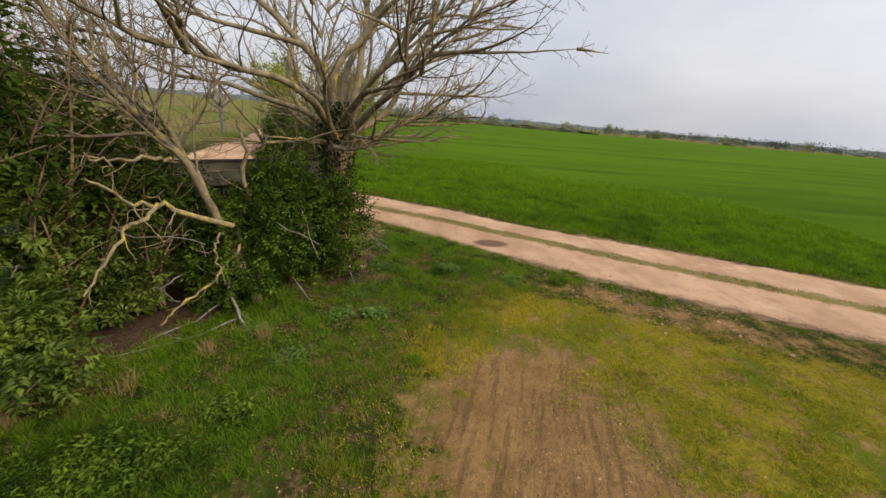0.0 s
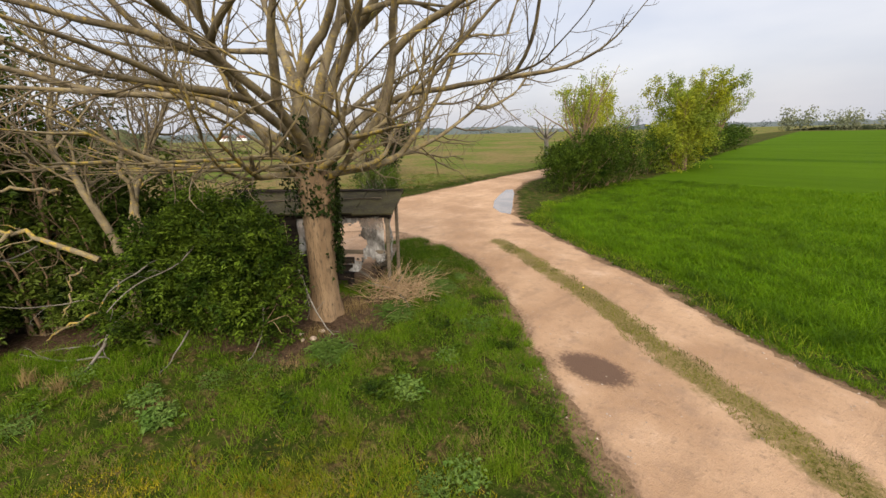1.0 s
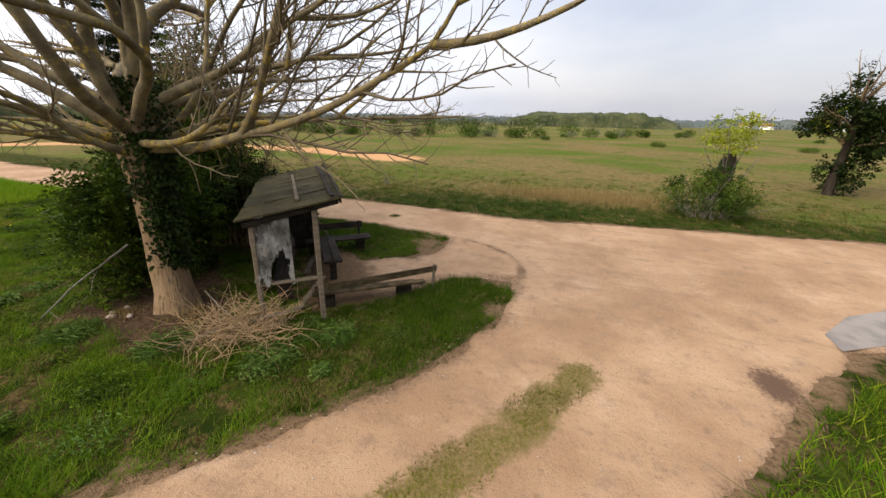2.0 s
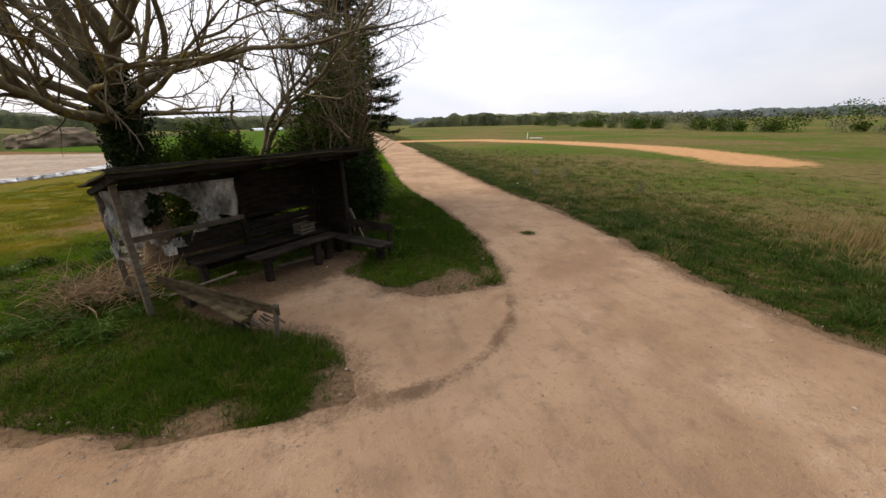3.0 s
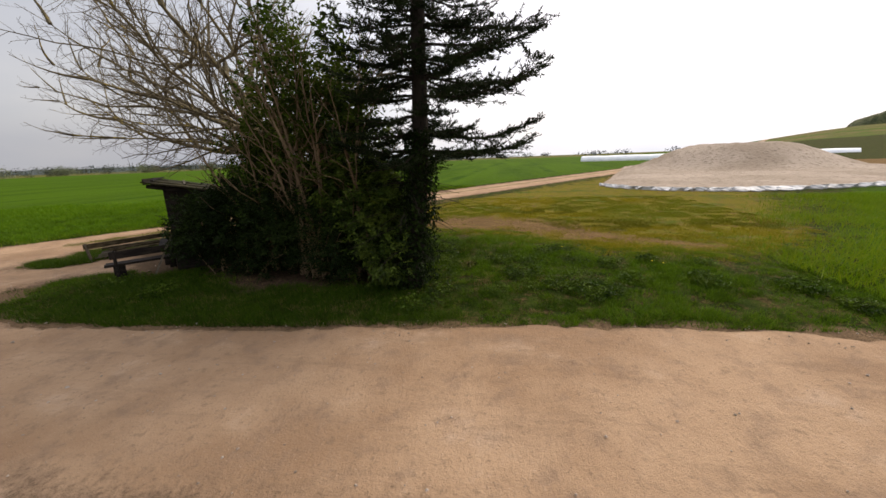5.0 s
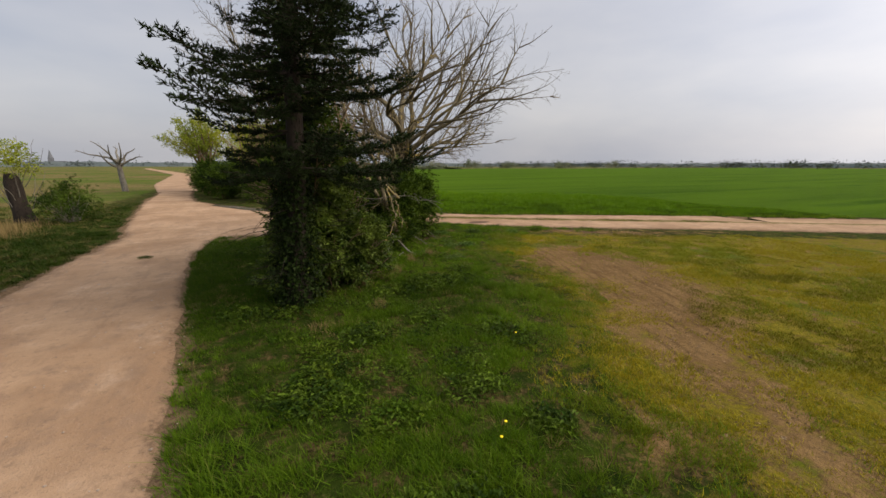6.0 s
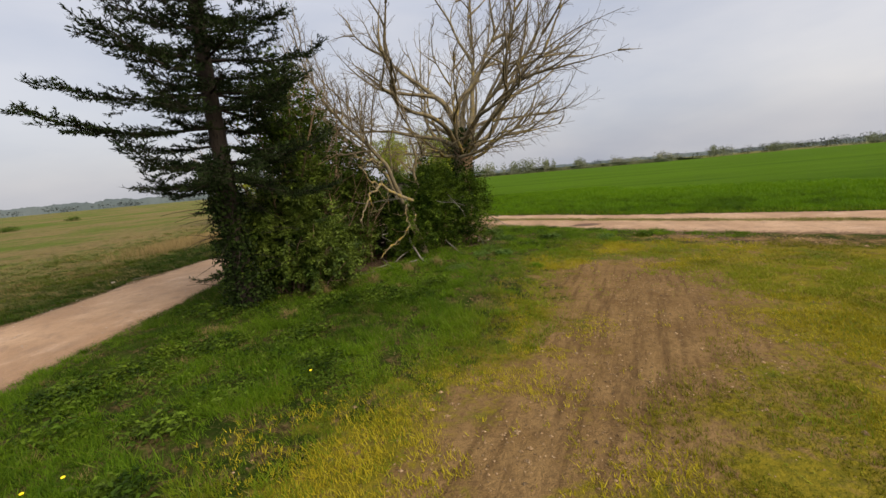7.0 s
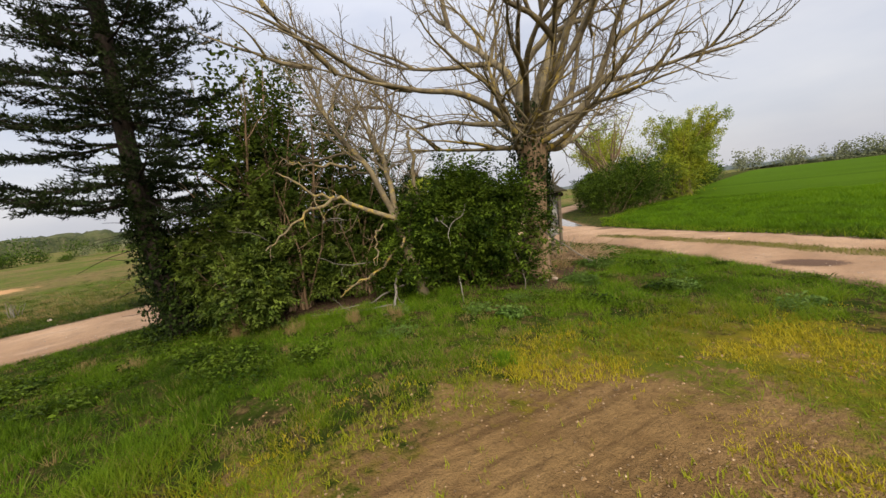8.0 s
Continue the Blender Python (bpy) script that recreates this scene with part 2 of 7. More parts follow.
M_BARK_DARK = rough_mat("dark_spruce_bark", (0.022, 0.017, 0.013), (0.036, 0.028, 0.021), (0.012, 0.0095, 0.008), 5, 28, 0.8, 0.03, 0.95, stretch=(1, 1, 0.3))
M_TWIG = rough_mat("pale_dead_twigs", (0.1152, 0.1014, 0.08064), (0.1659, 0.1521, 0.1244), (0.07834, 0.06451, 0.04608), 4, 30, 0.4, 0.01, 0.9)


def make_lichen_mat(name="lichen_crusted_bark", lo=0.48):
    n = Nodes(name)
    col = n.mix(n.ramp(n.noise(4, 4), 0.35, 0.65), (0.085, 0.068, 0.042), (0.165, 0.135, 0.08))
    col = n.mix(n.ramp(n.noise(1.3, 3), lo - 0.08, lo + 0.08, 0.25, 0.95), col, n.mix(n.ramp(n.noise(9, 4, 0.7), lo - 0.04, lo + 0.12), col, (0.30, 0.215, 0.04)))
    col = n.mix(n.ramp(n.noise(21, 3, 0.6), 0.62, 0.72), col, (0.088, 0.068, 0.048))
    return n.finish(col, 0.93, n.noise(35, 3), 0.7, 0.02, spec=0.15)


M_LEAF_BACKLIT = rough_mat("thin_spring_leaves", (0.02975, 0.052, 0.006), (0.0595, 0.084, 0.01), None, 0.9, 30, 0, rough=0.55, translucent=0.45, island=1.0, spec=0.06)
M_LICHEN = make_lichen_mat(lo=0.55)
M_LICHEN_Y = make_lichen_mat("yellow_lichen_bark", 0.50)
M_TWIGLET = rough_mat("fine_budding_twigs", (0.085, 0.066, 0.046), (0.13, 0.104, 0.066), (0.16, 0.125, 0.048), 2, 20, 0.3, 0.01, 0.9)
M_ELDER = rough_mat("elder_leaves", (0.026, 0.047, 0.006), (0.092, 0.126, 0.018), None, 2.6, 30, 0, rough=0.5, translucent=0.35, island=1.1, spec=0.1)
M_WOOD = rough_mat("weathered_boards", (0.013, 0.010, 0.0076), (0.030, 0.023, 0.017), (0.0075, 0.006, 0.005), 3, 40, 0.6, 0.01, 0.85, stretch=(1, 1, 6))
M_WOOD_PALE = rough_mat("bleached_wood", (0.093, 0.0744, 0.0527), (0.1364, 0.1116, 0.0806), (0.0434, 0.0341, 0.0248), 4, 40, 0.5, 0.01, 0.85, stretch=(1, 1, 4))
M_ROOF = rough_mat("mossy_roofing_felt", (0.024, 0.020, 0.012), (0.046, 0.040, 0.020), (0.060, 0.058, 0.018), 2.2, 26, 0.6, 0.01, 0.9)
M_WHITE = rough_mat("white_film", (0.72, 0.73, 0.74), (0.82, 0.82, 0.82), None, 0.5, 5, 0.1, rough=0.6)
M_MOSSY = rough_mat("rotting_mossy_wood", (0.030, 0.022, 0.012), (0.085, 0.060, 0.034), (0.050, 0.052, 0.016), 5, 34, 0.9, 0.02, 0.9, stretch=(1, 1, 3))
M_STONE = rough_mat("pale_stones", (0.208, 0.16, 0.12), (0.288, 0.24, 0.192), (0.136, 0.104, 0.08), 8, 50, 0.5, 0.01, 0.85, island=0.6)


def make_film_mat():
    """Grimy clear film, half see-through."""
    n = Nodes("torn_grey_film")
    col = n.mix(n.ramp(n.noise(3.2, 5, 0.7, stretch=(1, 1, 0.45)), 0.35, 0.68), (0.10, 0.095, 0.085), (0.52, 0.51, 0.48))
    col = n.mix(n.ramp(n.noise(14, 3, 0.6, stretch=(1, 1, 0.3)), 0.55, 0.72, 0.0, 0.7), col, (0.09, 0.082, 0.07))
    m = n.finish(col, 0.4, n.noise(9, 4, stretch=(1, 1, 0.4)), 0.6, 0.03, 0.45)
    clear = n.add("ShaderNodeBsdfTransparent")
    mx = n.add("ShaderNodeMixShader")
    n.put(mx.inputs[0], n.ramp(n.noise(2.1, 4, 0.6), 0.4, 0.66, 0.1, 0.55))
    n.t.links.new(n.out.inputs["Surface"].links[0].from_socket, mx.inputs[1])
    n.t.links.new(clear.outputs[0], mx.inputs[2])
    n.t.links.new(mx.outputs[0], n.out.inputs["Surface"])
    return m


M_FOIL = make_film_mat()


def make_water_mat():
    n = Nodes("muddy_puddle")
    return n.finish(n.mix(n.ramp(n.noise(1.2, 3), 0.4, 0.6), (0.11, 0.09, 0.07), (0.17, 0.14, 0.11)), 0.10, n.noise(9, 2), 0.05, 0.01, spec=0.5)


M_WATER = make_water_mat()

# ---- building helpers ----


def mesh_from(name, verts, faces, mats, attrs=None, smooth=False):
    """A mesh from arrays of vertices and equal-sided faces."""
    verts, faces = np.asarray(verts, np.float32), np.asarray(faces, np.int32)
    me = bpy.data.meshes.new(name)
    k = faces.shape[1]
    me.vertices.add(len(verts))
    me.vertices.foreach_set("co", verts.ravel())
    me.loops.add(faces.size)
    me.loops.foreach_set("vertex_index", faces.ravel())
    me.polygons.add(len(faces))
    me.polygons.foreach_set("loop_start", np.arange(0, faces.size, k, dtype=np.int32))
    me.polygons.foreach_set("use_smooth", np.full(len(faces), smooth))
    for m in mats if isinstance(mats, (list, tuple)) else [mats]:
        me.materials.append(m)
    for key, val in (attrs or {}).items():
        a = me.attributes.new(key, "FLOAT", "POINT")
        a.data.foreach_set("value", np.asarray(val, np.float32))
    me.update(calc_edges=True)
    return me


def part(name, data, parent=None, label="", material=None, smooth=False):
    """Links a mesh or a bmesh as one object, under a thing or a part."""
    if isinstance(data, bmesh.types.BMesh):
        me = bpy.data.meshes.new(name)
        data.to_mesh(me)
        data.free()
        if material:
            me.materials.append(material)
        if smooth:
            me.polygons.foreach_set("use_smooth", np.full(len(me.polygons), True))
        data = me
    ob = new(name, data)
    if parent:
        ob.parent = parent
    return tagged(ob, label)


def thing(name, label, category, at=(0, 0, 0), group="", kind="", rz=0.0):
    ob = new(name)
    ob.matrix_world = pose(*at, 0, 0, rz)
    return tagged(ob, label, category, group, kind)


def value_noise(x, y, scale, seed=0):
    """Smooth noise in 0..1 on arrays."""
    r = np.random.default_rng(seed).random((64, 64))
    u, v = np.asarray(x) * scale + 1000, np.asarray(y) * scale + 1000
    i, j = np.floor(u).astype(int), np.floor(v).astype(int)
    a, b = u - i, v - j
    a, b = a * a * (3 - 2 * a), b * b * (3 - 2 * b)
    g = lambda p, q: r[p % 64, q % 64]
    return (g(i, j) * (1 - a) + g(i + 1, j) * a) * (1 - b) + (g(i, j + 1) * (1 - a) + g(i + 1, j + 1) * a) * b


def inside_by(x, y, poly):
    """Distance to the outline of a polygon, positive inside."""
    x, y = np.asarray(x, float), np.asarray(y, float)
    d = np.full(x.shape, 1e9)
    hit = np.zeros(x.shape, bool)
    for (ax, ay), (bx, by) in zip(poly, poly[1:] + poly[:1]):
        ex, ey = bx - ax, by - ay
        t = np.clip(((x - ax) * ex + (y - ay) * ey) / (ex * ex + ey * ey), 0, 1)
        d = np.minimum(d, np.hypot(x - ax - t * ex, y - ay - t * ey))
        cross = (ay > y) != (by > y)
        with np.errstate(divide="ignore", invalid="ignore"):
            hit ^= cross & (x < ex * (y - ay) / (ey if ey else 1e-9) + ax)
    return np.where(hit, d, -d)


def along(x, y, line):
    """Distance to a polyline."""
    d = np.full(np.shape(x), 1e9)
    for (ax, ay), (bx, by) in zip(line, line[1:]):
        ex, ey = bx - ax, by - ay
        t = np.clip(((x - ax) * ex + (y - ay) * ey) / (ex * ex + ey * ey), 0, 1)
        d = np.minimum(d, np.hypot(x - ax - t * ex, y - ay - t * ey))
    return d


def step(v, lo, hi):
    t = np.clip((v - lo) / (hi - lo), 0, 1)
    return t * t * (3 - 2 * t)


# ---- plan ----
ROAD = [(6.3, 700), (6.1, 40), (5.7, 18), (5.42, 10), (5.6, 7.0), (5.9, 4.0), (6.1, 1.2), (6.05, -0.7), (5.9, -2.0), (5.65, -3.1), (4.5, -3.2), (3.6, -2.8), (2.9, -1.8), (3.2, -0.6), (2.7, -0.3), (0.4, -2.2),
        (0.8, -3.0), (1.9, -3.8), (2.8, -4.2), (3.05, -4.9), (3.1, -5.45), (2.4, -5.75), (1.4, -5.65), (0.2, -5.35), (-0.7, -4.95), (-1.75, -4.35), (-3.1, -3.3),
        (-4.0, -2.5), (-4.9, -1.75), (-6.8, -0.25), (-9.2, 1.35), (-12.7, 3.3), (-347, 223), (-350, 218.5), (-15.5, -0.2), (-11.9, -2.2), (-8.4, -4.0), (-6.7, -5.05),
        (-4.65, -6.6), (-3.2, -7.35), (-0.85, -8.9), (0.96, -10.1), (2.3, -11.1), (4, -13.6), (6.4, -17), (8.2, -21), (9.1, -27), (10.3, -40), (12, -60), (18, -110),
        (60, -300), (64, -300), (21.5, -110), (15.6, -60), (13.3, -42), (12.0, -30), (11.4, -22), (10.6, -16), (10, -11.5), (9.3, -7), (8.85, -4.5), (9.15, -1), (9.3, 2.5), (9.0, 6),
        (9.1, 12), (9.6, 40), (10.1, 700)]
STRIP = [(-347, 220.7), (-14, 1.6), (-10.5, -0.5), (-6.5, -3.1), (-4.35, -4.6), (-3.08, -5.4), (-0.9, -6.6), (0.2, -7.1)]
SOIL = [(-2.9, 4.1), (-4.2, 3.5), (-5.3, 3.8), (-5.9, 5.2), (-5.6, 7.2), (-4.7, 8.9), (-3.1, 10.2), (-1.2, 11.6), (-0.4, 12.6), (0.3, 13.3), (0.6, 13.0), (-0.2, 11.2),
        (-0.6, 9.6), (-1.5, 8.9), (-2.4, 7.3), (-2.2, 6.0)]
SOIL_B = [(0.6, 12.4), (1.3, 11.6), (0.9, 10.9), (0.3, 11.3)]
PLOT = [(-25, 48), (-18, 32), (-14.5, 22), (-15.7, 17.8), (-21, 15), (-62, 28), (-80, 62), (-68, 80)]
RUTS = [(-6.1, -0.1), (-7.6, 0.8), (-9.1, 1.9), (-13, 4.2), (-13.4, 5.0), (-8.5, 3.2), (-7.0, 2.2), (-6.0, 1.0)]
CROP = [(1.2, 13.2), (0.4, 9.9), (-0.9, 8.5), (-2.2, 6.2), (-2.6, 3.6), (-3.9, 2.0), (-5.6, 1.2), (-9.5, 3.4), (-40, 23), (-45, 36), (-10, 21), (-1, 16)]
FIELD = [(-347, 216), (-15.5, -1.2), (-8.4, -4.9), (-4.65, -7.5), (-0.85, -9.8), (0.6, -11.3), (1.7, -14), (1.9, -22), (2.0, -34), (3.4, -60), (6, -230), (-500, -230)]
FIELD_N = [(5.0, 700), (4.9, 30), (4.3, 15), (2.0, 14.6), (-1, 17), (-9, 23), (-22, 33), (-30, 44), (-60, 80), (-60, 700)]
ORANGE = [(9, 53), (17, 51), (22.5, 48), (28.6, 35.4), (30.8, 23), (28.6, 13.5), (27.0, 9.8)]


BARE = [(4.9, -2.75, 0.55), (4.3, -2.9, 0.35), (3.0, -5.2, 0.45), (1.6, -5.55, 0.4), (3.2, -4.6, 0.3), (2.75, -1.4, 0.3)]


def bare(x, y):
    """Trodden earth at the grass tips, 0 to 1."""
    b = np.zeros(np.shape(x))
    for bx, by, r in BARE:
        b = np.maximum(b, np.exp(-(((x - bx) ** 2 + (y - by) ** 2) / r ** 2) ** 1.5))
    return b


def lie(x, y):
    """Height of the land."""
    x, y = np.asarray(x, float), np.asarray(y, float)
    near = np.exp(-((x - 0.6) ** 2 / 9 + (y - 1.2) ** 2 / 14))
    rd = inside_by(x, y, ROAD)
    off = step(-rd, 0.1, 1.6)
    z = 0.22 * near * off + off * 0.05 * (value_noise(x, y, 0.55, 3) - 0.3)
    far = step(np.hypot(x, y), 25, 120)
    off_hill = (np.degrees(np.arctan2(-x, y)) - 48) / 13
    hill = 17 * step(np.hypot(x, y), 90, 460) * np.exp(-np.minimum(off_hill ** 2, 40))
    return z + hill + far * (0.5 * value_noise(x, y, 0.012, 5) - 0.25)


def build_ground():
    n = 290
    u = np.linspace(-1, 1, n)
    k = math.asinh(2600 / 8.0)
    gx, gy = np.meshgrid(1.0 + 8 * np.sinh(k * u), 1.0 + 8 * np.sinh(k * u), indexing="ij")
    x, y = gx.ravel(), gy.ravel()
    rd = inside_by(x, y, ROAD)
    z = lie(x, y) - 0.06 * step(rd, 0.05, 0.4)
    sd = lambda p, w: np.clip(0.5 + inside_by(x, y, p) / w, 0, 1)
    soil = np.maximum(np.maximum(sd(SOIL, 3.0), 0.8 * sd(RUTS, 2.2)), np.maximum(sd(PLOT, 2.0), sd(SOIL_B, 1.2)))
    z = z + 0.03 * (value_noise(x * 0.8 + y * 0.6, (y * 0.8 - x * 0.6) * 3.2, 1.2, 9) - 0.5) * (soil > 0.5)
    near_road = np.maximum(np.clip(0.95 + rd / 0.5, 0, 1) * (rd < 0.4), bare(x, y))
    east = np.where((x > 8) & (np.abs(y) < 4000), np.clip(0.1 + (x - 11.6) / 4, 0, 1), 0) * (rd < 0)
    orange = np.clip(1.25 - along(x, y, ORANGE) / 3.4, 0, 1) * (1 + 0.0 * x)
    field = np.maximum(sd(FIELD, 1.2), sd(FIELD_N, 6.0))
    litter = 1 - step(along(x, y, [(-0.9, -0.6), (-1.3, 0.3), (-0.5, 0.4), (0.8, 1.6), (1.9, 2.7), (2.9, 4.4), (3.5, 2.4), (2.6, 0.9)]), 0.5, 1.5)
    far_w = (np.hypot(x, y) > 240) & (field < 0.5)
    i = np.arange(n * n).reshape(n, n)
    faces = np.stack([i[:-1, :-1], i[1:, :-1], i[1:, 1:], i[:-1, 1:]], -1).reshape(-1, 4)
    me = mesh_from("ground", np.stack([x, y, z], -1), faces, M_GROUND,
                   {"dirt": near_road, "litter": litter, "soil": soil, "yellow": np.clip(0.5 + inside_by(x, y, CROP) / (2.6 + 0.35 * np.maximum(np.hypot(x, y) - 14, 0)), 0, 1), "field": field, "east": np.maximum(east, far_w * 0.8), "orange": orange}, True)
    tagged(new("ground", me), "green meadow and field ground with bare brown earth", "ground", kind="structure")


def build_road():
    xs, ys = np.arange(-18, 14.5, 0.14), np.arange(-34, 30, 0.14)
    gx, gy = np.meshgrid(xs, ys, indexing="ij")
    x, y = gx.ravel(), gy.ravel()
    rd = inside_by(x, y, ROAD)

    def profile(x, y, rd):
        wob = 0.22 * (value_noise(x, y, 1.6, 11) - 0.5) + 0.16 * (value_noise(x, y, 5.0, 12) - 0.5)
        e = rd + wob
        st = along(x, y, STRIP)
        z = 0.028 - 0.13 * (1 - step(e, -0.16, 0.10)) + 0.015 * (value_noise(x, y, 0.7, 13) - 0.5)
        z = z + 0.02 * np.exp(-((st / 0.3) ** 2))
        apron = inside_by(x, y, [(2.9, -1.6), (3.6, -2.8), (5.7, -3.1), (5.5, -3.8), (5.16, -4.58), (4.7, -5.12), (4.1, -5.5), (3.3, -5.72), (2.9, -4.2), (0.6, -3.0), (0.4, -2.2), (2.7, -0.3)])
        rim = np.exp(-((apron / (0.10 + 0.12 * value_noise(x, y, 2.2, 15))) ** 2)) * (x > 3.05) * (y < -3.4)
        stain = np.maximum(np.exp(-((x + 5.35) ** 2 / 0.5 + (y + 2.25) ** 2 / 0.22)), 0.5 * np.exp(-((x - 7.35) ** 2 / 0.12 + (y + 0.3) ** 2 / 0.04)))
        stain = np.maximum(stain, 0.8 * np.exp(-((x - 0.9) ** 2 / 0.5 + (y + 9.6) ** 2 / 0.2)))
        edge = np.clip(0.95 - e / np.where((x > 7.6) & (y > -6), 0.8, np.where((x > -1.5) & (x < 6.2) & (y > -6.6) & (y < 0), 0.6, 0.3)), 0, 1)
        # earth: brown ground plus roof shade in one colour below the shelter
        return z + 0.045 * rim, {"edge": np.maximum(edge, 0.8 * rim), "strip": np.clip(1.15 - st / 0.5, 0, 1) * (x < 1.2), "stain": stain,
                               "earth": np.exp(-(along(x, y, [(0.9, -2.5), (1.9, -1.7), (3.0, -0.7)]) / 1.0) ** 2) + 0.6 * rim * step(value_noise(x, y, 1.9, 16), 0.35, 0.7)}

    z, at = profile(x, y, rd)
    i = np.arange(len(x)).reshape(gx.shape)
    faces = np.stack([i[:-1, :-1], i[1:, :-1], i[1:, 1:], i[:-1, 1:]], -1).reshape(-1, 4)
    keep = (rd[faces] > -0.32).any(1)
    faces = faces[keep]
    used, inv = np.unique(faces, return_inverse=True)
    me = mesh_from("road", np.stack([x, y, z], -1)[used], inv.reshape(-1, 4), M_ROAD, {k: v[used] for k, v in at.items()}, True)
    road = tagged(new("road", me), "pinkish tan compacted gravel farm road with junction", "road", kind="structure")
    # the same roads farther off, in coarser strips
    far = [([(7.9 + 0.0, 29.9), (7.95, 45), (8.0, 100), (8.1, 300), (8.2, 690)], 2.0, "road"),
           ([(-17.9, 4.2), (-40, 18.7), (-120, 71), (-340, 215)], 2.1, "road"),
           ([(10.8, -33.8), (14, -51), (19.8, -110), (62, -300)], 1.9, "road")]
    for line, half, name in far:
        vs, fs, rows = [], [], []
        pts = []
        for (ax, ay), (bx, by) in zip(line, line[1:]):
            cnt = max(2, int(math.hypot(bx - ax, by - ay) / 3))
            pts += [(ax + (bx - ax) * q / cnt, ay + (by - ay) * q / cnt) for q in range(cnt)]
        pts.append(line[-1])
        off = np.linspace(-half - 0.3, half + 0.3, 21)
        for q, (px, py) in enumerate(pts):
            ax, ay = pts[max(q - 1, 0)]
            bx, by = pts[min(q + 1, len(pts) - 1)]
            ln = math.hypot(bx - ax, by - ay)
            nx, ny = -(by - ay) / ln, (bx - ax) / ln
            rows.append(np.stack([px + nx * off, py + ny * off, off], -1))
        rows = np.array(rows)
        x2, y2 = rows[..., 0].ravel(), rows[..., 1].ravel()
        z2, at2 = profile(x2, y2, half - np.abs(rows[..., 2].ravel()))
        i = np.arange(len(x2)).reshape(rows.shape[:2])
        faces = np.stack([i[:-1, :-1], i[1:, :-1], i[1:, 1:], i[:-1, 1:]], -1).reshape(-1, 4)
        far_lift = 0.06 * step(np.hypot(x2, y2), 30, 80) + lie(x2, y2) * step(np.hypot(x2, y2), 25, 60)
        me = mesh_from(name, np.stack([x2, y2, z2 + far_lift], -1), faces, M_ROAD, at2, True)
        tagged(new(name, me), "pale gravel farm road running straight away", "road", kind="structure")


build_ground()
build_road()

# ---- the old shelter with its benches ----
def board(bm, size, m, bev=0.008, warp=0.0, rnd=random.Random(3)):
    """A plank of that size at the pose m, slightly worn and warped."""
    r = bmesh.ops.create_cube(bm, size=1)
    vs = r["verts"]
    bmesh.ops.scale(bm, vec=size, verts=vs)
    es = list({e for v in vs for e in v.link_edges})
    if bev:
        out = bmesh.ops.bevel(bm, geom=es, offset=bev, segments=1, affect="EDGES")
        vs = list({v for f in out["faces"] for v in f.verts} | {v for v in vs if v.is_valid})
    for v in vs:
        v.co += Vector((rnd.uniform(-1, 1), rnd.uniform(-1, 1), rnd.uniform(-1, 1))) * warp
    bmesh.ops.transform(bm, matrix=m, verts=vs)


def plank(name, parent, size, m, material=None, label="", warp=0.006, bev=0.008, seed=0):
    bm = bmesh.new()
    board(bm, size, m, bev, warp, random.Random(seed))
    return part(name, bm, parent, label, material or M_WOOD)


def between(name, parent, a, b, wide, thick, material=None, label="", seed=0, warp=0.008):
    """A beam or plank from a to b."""
    a, b = Vector(a), Vector(b)
    d = b - a
    m = Matrix.Translation((a + b) / 2) @ d.to_track_quat("X", "Z").to_matrix().to_4x4()
    return plank(name, parent, (d.length, wide, thick), m, material, label, warp, min(wide, thick) * 0.18, seed)


SH = dict(at=(0.1, -2.75, 0.0), rz=40.7)


def to_world(u, v, z=0.0):
    a = radians(SH["rz"])
    return (SH["at"][0] + u * math.cos(a) - v * math.sin(a), SH["at"][1] + u * math.sin(a) + v * math.cos(a), z)


